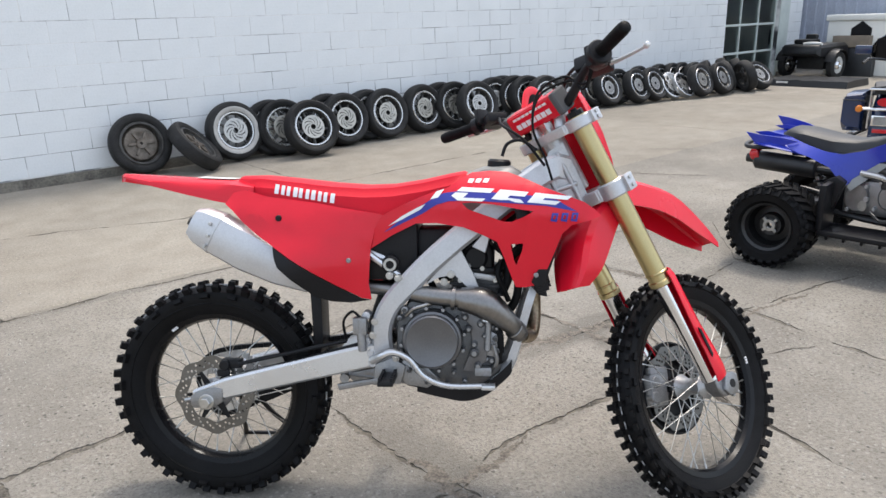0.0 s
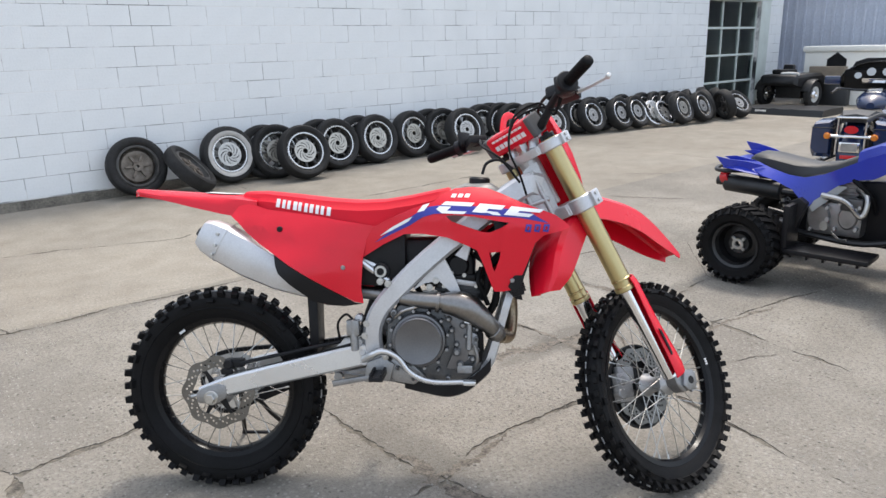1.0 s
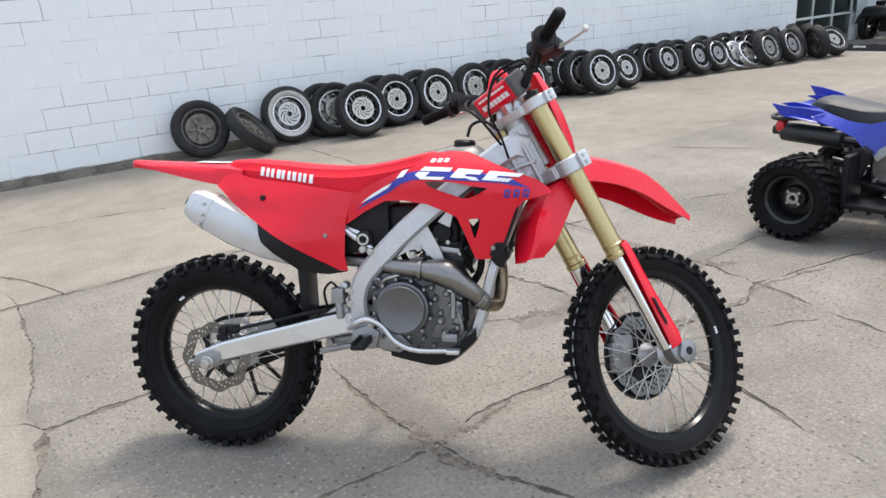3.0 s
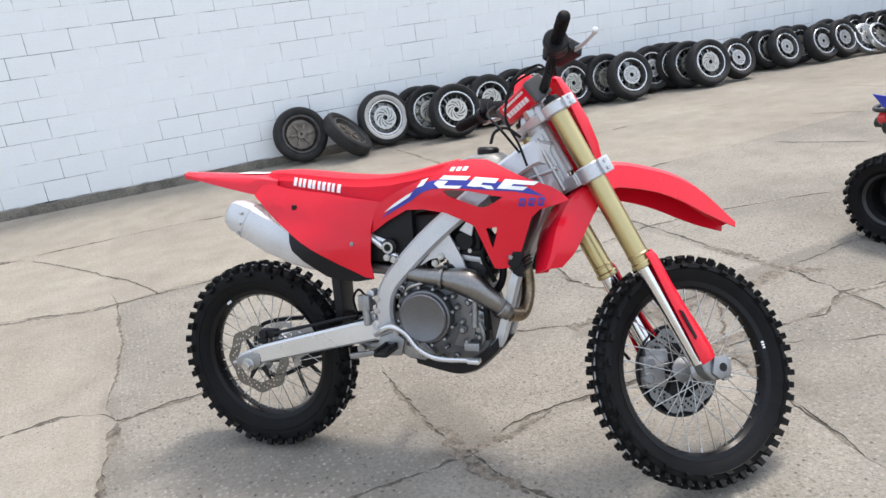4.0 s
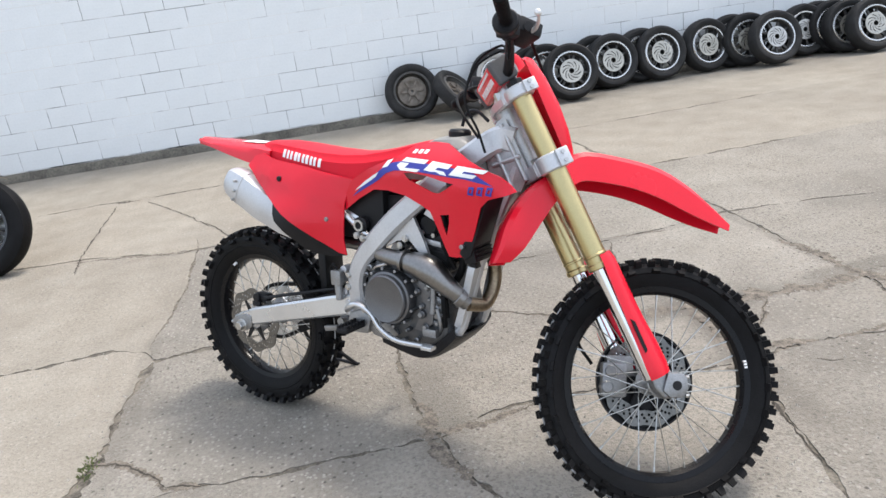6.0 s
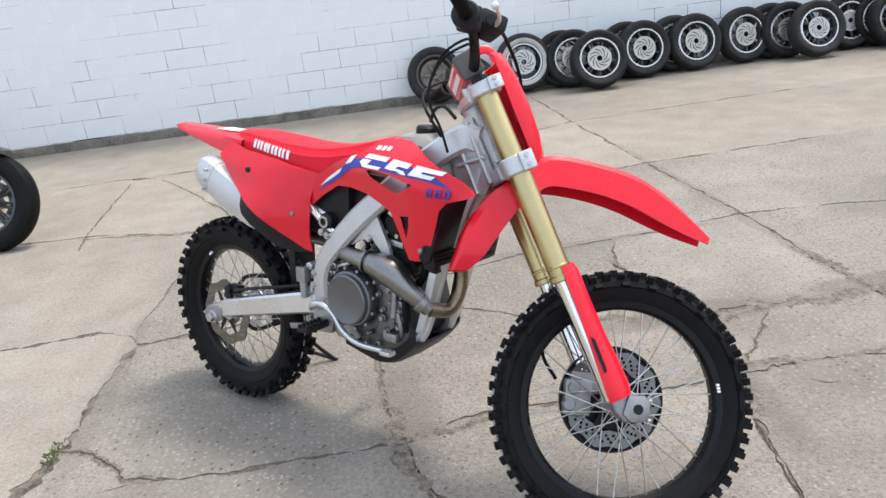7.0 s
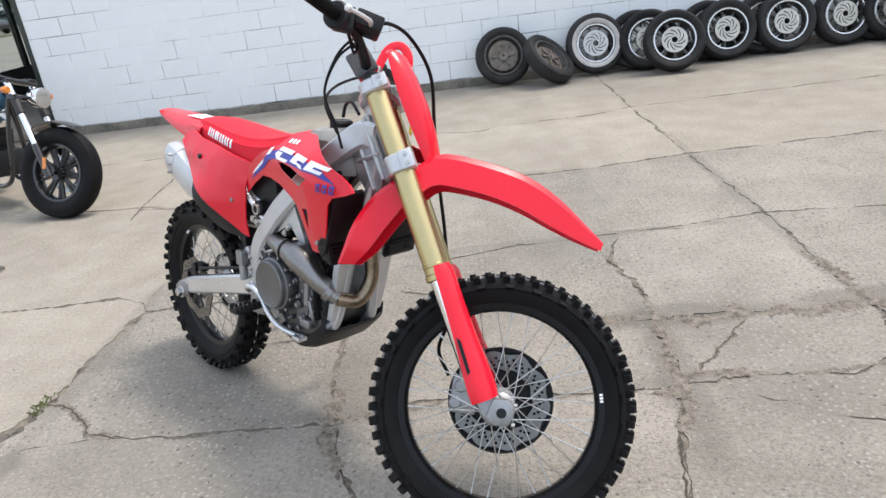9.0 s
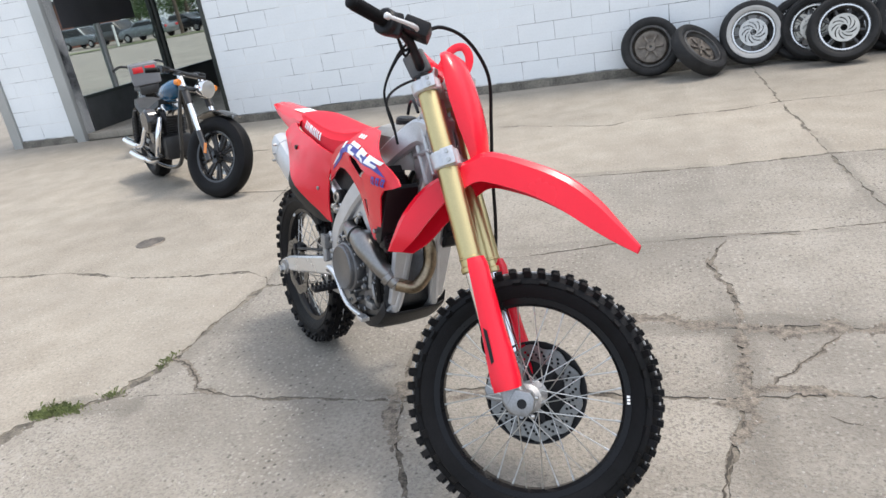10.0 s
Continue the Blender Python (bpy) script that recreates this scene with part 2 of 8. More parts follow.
GOLD = material("gold_anodised", (0.52, 0.43, 0.22, 1), 0.3, metal=0.95, vary=0.05, scale=8, fine=250, rough_vary=0.05)
WHITE_INK = material("white_decal", (0.82, 0.82, 0.83, 1), 0.4, vary=0.02)
BLUE_INK = material("blue_decal", (0.028, 0.035, 0.30, 1), 0.4, vary=0.05)
BLACK_RIM = material("black_anodised_rim", (0.006, 0.006, 0.007, 1), 0.22, spec=0.2, vary=0.2, scale=10, fine=200)
CHALK = material("chalk_line", (0.42, 0.42, 0.42, 1), 0.8, vary=0.5, scale=60)
DARK_METAL = material("dark_cast_metal", (0.09, 0.09, 0.092, 1), 0.42, metal=0.8, vary=0.15, scale=14, fine=200, bump=0.2, bump_scale=350)
# steel darkened overall; the colour includes shade on the front disc's inner side
DISC_STEEL = material("darkened_disc_steel", (0.175, 0.172, 0.165, 1), 0.32, metal=1.0, vary=0.12, scale=12, fine=220)
LEVER = material("lever_alloy", (0.66, 0.66, 0.66, 1), 0.4, metal=0.35, vary=0.06, scale=9)
GREY_PAD = material("grey_foam", (0.085, 0.085, 0.088, 1), 0.8, vary=0.1, bump=0.3)
YELLOW = material("yellow_tag", (0.75, 0.6, 0.02, 1), 0.6, vary=0.05)
CLEAR = material("titanium_tank", (0.25, 0.245, 0.23, 1), 0.35, vary=0.05)


# ---------------------------------------------------------------- mesh helpers
def link(name, bm, mat, parent=None, label="", smooth=True, matrix=None, flat_angle=35):
    me = bpy.data.meshes.new(name)
    bmesh.ops.recalc_face_normals(bm, faces=bm.faces)
    if smooth:
        for f in bm.faces:
            f.smooth = True
        for e in bm.edges:
            if len(e.link_faces) == 2 and e.calc_face_angle(0) > radians(flat_angle):
                e.smooth = False
    bm.to_mesh(me)
    bm.free()
    me.materials.append(mat)
    ob = new(name, me)
    if parent:
        ob.parent = parent
    if matrix is not None:
        ob.matrix_basis = matrix
    if label:
        ob["label"] = label
    return ob


part = link


def same_part(name, me, parent, matrix):
    """Another object on a mesh that exists already."""
    ob = new(name, me)
    ob.parent = parent
    ob.matrix_basis = matrix
    return ob


def merge(*bms):
    a = bms[0]
    for b in bms[1:]:
        me = bpy.data.meshes.new("tmp")
        b.to_mesh(me)
        b.free()
        a.from_mesh(me)
        bpy.data.meshes.remove(me)
    return a


def xf(bm, m):
    bmesh.ops.transform(bm, matrix=m, verts=bm.verts)
    return bm


def box(x0, x1, y0, y1, z0, z1, bevel=0.0, seg=2):
    bm = bmesh.new()
    bmesh.ops.create_cube(bm, size=1, matrix=Matrix.Translation(((x0 + x1) / 2, (y0 + y1) / 2, (z0 + z1) / 2)) @ Matrix.Diagonal((x1 - x0, y1 - y0, z1 - z0, 1)))
    if bevel:
        bmesh.ops.bevel(bm, geom=bm.edges[:], offset=bevel, segments=seg, affect="EDGES", profile=0.6)
    return bm


def rings(rows, closed=True, caps=True):
    """A skin over rows of points that have the same count."""
    bm = bmesh.new()
    vs = [[bm.verts.new(p) for p in row] for row in rows]
    k = len(vs[0])
    for a, b in zip(vs, vs[1:]):
        for i in range(k if closed else k - 1):
            j = (i + 1) % k
            try:
                bm.faces.new((a[i], a[j], b[j], b[i]))
            except ValueError:
                pass
    if caps and closed:
        for row in (vs[0], vs[-1]):
            try:
                bm.faces.new(row)
            except ValueError:
                pass
    bmesh.ops.remove_doubles(bm, verts=bm.verts, dist=1e-6)
    return bm


def curve(points, step=6):
    """Catmull-Rom through points, of any dimension."""
    p = [np.array(q, float) for q in points]
    p = [2 * p[0] - p[1]] + p + [2 * p[-1] - p[-2]]
    out = []
    for a, b, c, d in zip(p, p[1:], p[2:], p[3:]):
        for i in range(step):
            t = i / step
            out.append(0.5 * (2 * b + (c - a) * t + (2 * a - 5 * b + 4 * c - d) * t * t + (3 * b - a - 3 * c + d) * t ** 3))
    out.append(p[-2])
    return out


def tube(points, radius, sides=10, step=6, flat=None, caps=True):
    """A round pipe through points; radius: one, or one for each point. flat: (a, b) scales of the section across and up."""
    rad = radius if isinstance(radius, (list, tuple)) else [radius] * len(points)
    path = curve([(*q, r) for q, r in zip(points, rad)], step) if step > 1 else [np.array((*q, r), float) for q, r in zip(points, rad)]
    rows, side = [], None
    for i, q in enumerate(path):
        t = path[min(i + 1, len(path) - 1)][:3] - path[max(i - 1, 0)][:3]
        t = Vector(t).normalized()
        if side is None:
            side = t.cross(Vector((0, 0, 1)) if abs(t.z) < 0.9 else Vector((0, 1, 0))).normalized()
        side = (side - t * side.dot(t)).normalized()
        up = side.cross(t)
        fa, fb = flat or (1, 1)
        rows.append([Vector(q[:3]) + float(q[3]) * (math.cos(a) * fa * side + math.sin(a) * fb * up) for a in (2 * math.pi * k / sides for k in range(sides))])
    return rings(rows, True, caps)


def cyl(p0, p1, r0, r1=None, sides=20, bevel=0.0):
    """A straight round bar with softened ends."""
    p0, p1 = Vector(p0), Vector(p1)
    r1 = r0 if r1 is None else r1
    t = (p1 - p0).normalized()
    side = t.cross(Vector((0, 0, 1)) if abs(t.z) < 0.9 else Vector((0, 1, 0))).normalized()
    up = side.cross(t)
    prof = [(p0, r0), (p1, r1)] if not bevel else [(p0, r0 - bevel), (p0 + t * bevel, r0), (p1 - t * bevel, r1), (p1, r1 - bevel)]
    return rings([[c + r * (math.cos(a) * side + math.sin(a) * up) for a in (2 * math.pi * k / sides for k in range(sides))] for c, r in prof])


def lathe(profile, sides=48, centre=(0, 0, 0), axis="y"):
    """Turns (radius, along) pairs, a closed profile, round an axis."""
    rows = []
    for k in range(sides):
        a = 2 * math.pi * k / sides
        c, s = math.cos(a), math.sin(a)
        rows.append([Vector(centre) + (Vector((r * c, h, r * s)) if axis == "y" else Vector((r * c, r * s, h))) for r, h in profile])
    rows.append(rows[0])
    return rings(rows, True, False)


def prism(poly, y0, y1, bevel=0.0, seg=2):
    """A plate with the outline poly in x and z, from y0 to y1."""
    bm = bmesh.new()
    f = bm.faces.new([bm.verts.new((x, y0, z)) for x, z in poly])
    ext = bmesh.ops.extrude_face_region(bm, geom=[f])
    bmesh.ops.translate(bm, vec=(0, y1 - y0, 0), verts=[v for v in ext["geom"] if isinstance(v, bmesh.types.BMVert)])
    bmesh.ops.recalc_face_normals(bm, faces=bm.faces)
    if bevel:
        bmesh.ops.bevel(bm, geom=bm.edges[:], offset=bevel, segments=seg, affect="EDGES", profile=0.6)
    return bm


def panel(outer, yfun, thick=0.004, holes=(), grid=0.03, smooth_outline=0, bevel=0.0):
    """A curved sheet: the outline in x and z, with holes, laid on y = yfun(x, z)."""
    if smooth_outline:
        outer = [tuple(q) for q in curve(list(outer) + [outer[0]], smooth_outline)][:-1]
    bm = bmesh.new()
    edges = []
    for loop in (outer, *holes):
        vs = [bm.verts.new((x, 0, z)) for x, z in loop]
        edges += [bm.edges.new((a, b)) for a, b in zip(vs, vs[1:] + vs[:1])]
    bmesh.ops.triangle_fill(bm, use_beauty=True, use_dissolve=False, edges=edges, normal=(0, -1, 0))
    xs, zs = [p[0] for p in outer], [p[1] for p in outer]
    for lo, hi, no in ((min(xs), max(xs), (1, 0, 0)), (min(zs), max(zs), (0, 0, 1))):
        k = lo + grid * 0.5
        while k < hi:
            bmesh.ops.bisect_plane(bm, geom=bm.verts[:] + bm.edges[:] + bm.faces[:], plane_co=tuple(k * c for c in no), plane_no=no, dist=1e-6)
            k += grid
    for v in bm.verts:
        v.co.y = yfun(v.co.x, v.co.z)
    if thick:
        bmesh.ops.recalc_face_normals(bm, faces=bm.faces)
        if sum(f.normal.y for f in bm.faces) > 0:
            bmesh.ops.reverse_faces(bm, faces=bm.faces)
        low = bmesh.ops.extrude_face_region(bm, geom=bm.faces[:])
        bmesh.ops.translate(bm, vec=(0, thick, 0), verts=[v for v in low["geom"] if isinstance(v, bmesh.types.BMVert)])
    return bm


def mirrored(bm):
    bmesh.ops.scale(bm, vec=(1, -1, 1), verts=bm.verts)
    bmesh.ops.reverse_faces(bm, faces=bm.faces)
    return bm


def thing(name, m, label, category, group=""):
    ob = new(name)
    ob.empty_display_size = 0.2
    ob.matrix_basis = m
    return tagged(ob, label, category, group)


# ---------------------------------------------------------------- ground
def line_at(nodes, s):
    """The other coordinate of a joint line at s, from its nodes (s, value)."""
    if s <= nodes[0][0]:
        return nodes[0][1]
    for (a, va), (b, vb) in zip(nodes, nodes[1:]):
        if s <= b:
            return va + (vb - va) * (s - a) / (b - a)
    return nodes[-1][1]


# joint and crack lines: nodes, the stretches that are open (from, to, width) and a seed
V_LINES = [
    ([(0, -12)], []),
    ([(0, -5.9)], []),
    ([(0, -2.4)], [(2.2, 5.5, 0.006)]),
    ([(0.6, 0.1), (1.25, 0.28), (1.6, 0.42), (1.8, 0.68), (2.1, 0.78), (2.47, 0.79), (2.84, 0.86), (2.97, 0.8), (3.28, 0.85), (3.77, 0.89), (4.4, 0.88), (4.72, 0.84), (7.9, 0.9)], [(0.7, 2.3, 0.046), (2.2, 2.95, 0.028), (2.95, 4.7, 0.009)]),
    ([(1.2, 2.15), (1.45, 2.06), (1.62, 1.99), (1.8, 1.96), (2.04, 1.91), (2.48, 1.93), (2.8, 1.98)], [(1.1, 2.6, 0.012)]),
    ([(0.6, 2.92), (0.9, 2.93), (1.33, 3.02), (1.58, 3.09), (1.84, 3.15), (2.1, 3.16), (2.47, 3.18), (2.85, 3.12), (3.12, 3.22), (3.6, 3.25)], [(0.5, 3.15, 0.010)]),
    ([(0.6, 3.7), (1.2, 3.84), (1.62, 3.9), (1.9, 3.95), (2.24, 3.99), (2.6, 3.97), (3.4, 3.99), (4.33, 3.95), (5.9, 3.93), (7.7, 3.94)], [(1.1, 7.9, 0.011)]),
    ([(0.5, 5.2), (1.7, 5.0), (2.3, 4.62), (2.9, 5.35), (4.4, 5.9), (7.9, 6.1)], [(1.6, 3.1, 0.006)]),
    ([(0, 9.0)], [(2.0, 6.0, 0.006)]),
    ([(0, 13.0)], []),
    ([(0, 26.0)], []),
]
H_LINES = [
    ([(0, -12)], []),
    ([(0, -4)], []),
    ([(0, -1.2)], []),
    ([(0, 0.45)], []),
    ([(0.3, 1.72), (0.66, 1.79), (1.19, 1.81), (1.42, 1.78), (1.98, 1.77), (2.17, 1.84), (2.36, 1.86), (2.72, 1.8), (3.15, 1.8), (3.54, 1.8), (3.73, 1.78), (3.94, 1.87), (4.39, 1.8), (4.95, 1.67), (6, 1.6)], [(0.7, 5.0, 0.010)]),
    ([(0.8, 2.3), (2.0, 2.35), (2.82, 2.4), (2.95, 2.31), (3.18, 2.26), (3.44, 2.25), (3.99, 2.24), (4.55, 2.27), (5.2, 2.25)], [(2.75, 4.7, 0.010)]),
    ([(-1.33, 3.16), (-0.77, 3.16), (-0.14, 3.03), (0.38, 3.02), (0.62, 3.05), (0.8, 2.95), (0.86, 2.84), (1.24, 2.86), (1.7, 2.95), (2.24, 3.05), (2.72, 3.17), (3.18, 3.17), (3.57, 3.2), (3.97, 3.25), (4.54, 3.17), (5.23, 2.95), (6, 2.9)], [(-3, 1.5, 0.017), (2.1, 5.6, 0.009)]),
    ([(-0.6, 4.75), (0.24, 4.62), (0.69, 4.4), (1.31, 4.4), (1.67, 4.43), (1.98, 4.38), (2.52, 4.36), (3.23, 4.35), (3.89, 4.42), (4.96, 4.43), (7, 4.5)], [(-0.8, 5.4, 0.014)]),
    ([(-1, 6.2), (1.39, 6.16), (1.75, 6.09), (2.11, 5.93), (2.59, 5.75), (2.81, 5.85), (3.57, 5.87), (3.92, 5.98), (4.7, 6.02), (8, 6.1)], [(-2, 6.4, 0.012)]),
    ([(0, 7.97)], []),
]


def joint(lines, i, s):
    """Where line i lies at s, and half its open width there."""
    nodes, open_at = lines[i]
    seed = 11.3 * i + (50 if lines is H_LINES else 0)
    v = line_at(nodes, s)
    if len(nodes) > 1:
        v += 0.022 * noise.noise((s * 3.1, seed, 0)) + 0.014 * noise.noise((s * 11, seed, 3)) + 0.009 * noise.noise((s * 29, seed, 7)) + 0.004 * noise.noise((s * 67, seed, 9))
    w = 0.0
    for a, b, width in open_at:
        if a < s < b:
            ends = min(1.0, (s - a) / 0.25, (b - s) / 0.25)
            w = width * 1.4 * ends * max(0.08, 0.8 + 2.2 * noise.noise((s * 5, seed, 21)) + 1.4 * noise.noise((s * 27, seed, 31)))
    return v, w / 2


def corner(i, j, sx, sy):
    x, y = line_at(V_LINES[i][0], 2.0), line_at(H_LINES[j][0], 2.0)
    for _ in range(12):
        v, w = joint(V_LINES, i, y)
        x = v + sx * w
        h, u = joint(H_LINES, j, x)
        y = h + sy * u
    return x, y


def slab(i, j):
    pts = []
    c00, c10, c11, c01 = corner(i, j, 1, 1), corner(i + 1, j, -1, 1), corner(i + 1, j + 1, -1, -1), corner(i, j + 1, 1, -1)

    def run(lines, k, sign, a, b, vertical):
        s0, s1 = (a[1], b[1]) if vertical else (a[0], b[0])
        inside = max(abs(s1 - s0), 0.01)
        n = max(2, int(inside / 0.014)) if len(lines[k][0]) > 1 else 2
        for q in range(n):
            s = s0 + (s1 - s0) * q / n
            v, w = joint(lines, k, s)
            v += sign * w
            pts.append((v, s) if vertical else (s, v))

    run(H_LINES, j, 1, c00, c10, False)
    run(V_LINES, i + 1, -1, c10, c11, True)
    run(H_LINES, j + 1, -1, c11, c01, False)
    run(V_LINES, i, 1, c01, c00, True)
    bm = bmesh.new()
    clean = [p for p, q in zip(pts, pts[1:] + pts[:1]) if abs(p[0] - q[0]) + abs(p[1] - q[1]) > 1e-5]
    top = bm.faces.new([bm.verts.new((x, y, 0)) for x, y in clean])
    ext = bmesh.ops.extrude_face_region(bm, geom=[top])
    bmesh.ops.translate(bm, vec=(0, 0, -0.03), verts=[v for v in ext["geom"] if isinstance(v, bmesh.types.BMVert)])
    bmesh.ops.triangulate(bm, faces=bm.faces[:])
    return bm


def build_ground():
    bm = bmesh.new()
    bm.faces.new([bm.verts.new(p) for p in ((-400, -400, -0.022), (400, -400, -0.022), (400, 400, -0.022), (-400, 400, -0.022))])
    ground = tagged(link("ground", bm, CONCRETE, smooth=False), "old cracked grey-tan concrete yard with exposed aggregate", "ground", kind="structure")
    fill = bmesh.new()
    bmesh.ops.create_grid(fill, x_segments=240, y_segments=160, size=1, matrix=pose(3, 3.5, -0.0042) @ Matrix.Diagonal((7, 4.4, 1, 1)))
    for v in fill.verts:
        v.co.z += 0.001 * noise.noise((v.co.x * 3, v.co.y * 3, 0)) + 0.0025 * noise.noise((v.co.x * 11, v.co.y * 11, 5))
    link("crack_filling", fill, DIRT, ground, "dark dirt filling the cracks")
    for i in range(len(V_LINES) - 1):
        for j in range(len(H_LINES) - 1):
            link("concrete_slab", slab(i, j), SMOOTH_CONCRETE if i < 3 or j > 6 else CONCRETE, ground, smooth=False)
    def crack(nodes, wide, core, seed):
        """A dirt-filled crack through nodes: a ragged band of dirt, and in it a dark strip coloured like the crack's
        shade.
        """
        path = curve(nodes, 1 + int(42 * max(math.dist(a, b) for a, b in zip(nodes, nodes[1:])) / 0.3))
        n = len(path)

        def strip(name, mat, z, spread, shift, label):
            rows = []
            for i, p in enumerate(path):
                d = path[min(i + 1, n - 1)] - path[max(i - 1, 0)]
                side = np.array((-d[1], d[0])) / max(1e-6, math.hypot(*d))
                s = 0.0072 * i
                q = p + side * (0.018 * noise.noise((s * 9, seed, 1)) + 0.007 * noise.noise((s * 31, seed, 2)) + shift * noise.noise((s * 5, seed, 8)))
                ends = min(1.0, (i + 0.3) / 9, (n - 0.7 - i) / 9)
                a = spread * ends * max(0.06, 0.5 + 0.9 * noise.noise((s * 8, seed, 3)) + 0.6 * noise.noise((s * 37, seed, 4)) + 0.5 * noise.noise((s * 95, seed, 14)))
                b = spread * ends * max(0.06, 0.5 + 0.9 * noise.noise((s * 8, seed, 5)) + 0.6 * noise.noise((s * 37, seed, 6)) + 0.5 * noise.noise((s * 95, seed, 16)))
                rows.append([(*(q + side * a), z), (*q, z + 0.0006), (*(q - side * b), z)])
            part(name, rings(rows, False), mat, ground, label)

        if wide:
            strip("crack_dirt", OLD_DIRT, 0.0008, wide, 0.0, "grey dirt lying in a worn crack")
        if core:
            strip("crack", CRACK_DARK, 0.0022, core, wide * 0.5, "narrow dark strip, a crack with its shade put into the colour")

    crack([(0.74, 2.09), (0.85, 2.05), (0.97, 1.95), (1.05, 1.84), (1.19, 1.81)], 0.028, 0.006, 1)
    crack([(2.12, 2.76), (2.35, 2.65), (2.55, 2.51), (2.77, 2.40)], 0.012, 0.004, 2)
    crack([(2.77, 2.40), (2.95, 2.31), (3.18, 2.27), (3.34, 2.22), (3.5, 2.24), (3.66, 2.21), (3.87, 2.21), (4.06, 2.19)], 0.062, 0.0, 3)
    crack([(3.12, 2.94), (3.14, 2.72), (3.19, 2.52), (3.17, 2.26)], 0.016, 0.0, 4)
    crack([(3.17, 2.26), (3.16, 2.02), (3.14, 1.81), (3.14, 1.68), (3.07, 1.55)], 0.042, 0.0, 5)
    crack([(3.02, 1.76), (3.15, 1.80), (3.23, 1.86), (3.33, 1.84), (3.46, 1.81)], 0.040, 0.0, 6)
    crack([(3.23, 1.86), (3.31, 1.97), (3.43, 2.10), (3.5, 2.2)], 0.016, 0.004, 7)
    crack([(3.07, 1.55), (3.03, 1.38), (3.0, 1.2)], 0.010, 0.006, 8)
    crack([(3.96, 2.75), (3.99, 2.5), (4.0, 2.22), (4.12, 2.08)], 0.050, 0.0, 9)
    crack([(3.52, 1.80), (3.72, 1.80), (3.96, 1.83), (4.39, 1.75)], 0.020, 0.0, 10)
    crack([(3.36, 1.70), (3.44, 1.66)], 0.010, 0.004, 11)
    crack([(3.56, 1.56), (3.66, 1.52), (3.78, 1.45)], 0.0, 0.006, 12)
    crack([(1.93, 1.82), (1.95, 1.66), (2.03, 1.48)], 0.040, 0.0, 13)
    crack([(1.90, 2.02), (1.96, 1.90), (1.93, 1.80)], 0.050, 0.0, 14)
    crack([(2.36, 1.85), (2.17, 1.79), (2.01, 1.79), (1.89, 1.80)], 0.030, 0.0, 15)
    crack([(0.0, 6.16), (0.22, 6.12)], 0.04, 0.014, 16)
    crack([(0.04, 6.04), (0.07, 4.83), (0.12, 4.35)], 0.0, 0.008, 17)
    crack([(0.29, 6.02), (0.63, 5.46), (0.92, 4.89)], 0.0, 0.007, 18)
    crack([(0.05, 4.60), (0.29, 4.55), (0.63, 4.44), (0.82, 4.41)], 0.022, 0.0, 19)
    crack([(3.22, 3.20), (3.4, 3.18), (3.56, 3.14)], 0.012, 0.0, 20)
    crack([(6.2, 4.29), (6.35, 4.0), (6.61, 3.61)], 0.0, 0.012, 21)
    crack([(7.36, 4.85), (7.68, 4.44)], 0.0, 0.012, 22)
    crack([(0.88, 5.02), (1.03, 4.68), (1.14, 4.36)], 0.0, 0.007, 23)
    return ground


GROUND = build_ground()

# ---------------------------------------------------------------- painted block building
WALL_Y, BLOCK, COURSE, WALL_TOP, WALL_X0, WALL_X1 = 8.0, 0.406, 0.203, 4.2, -5.75, 17.65
DOOR_A = (-4.65, -2.33, 2.75)      # storefront: from, to, top
DOOR_B = (14.44, 16.62, 2.22)       # sectional door


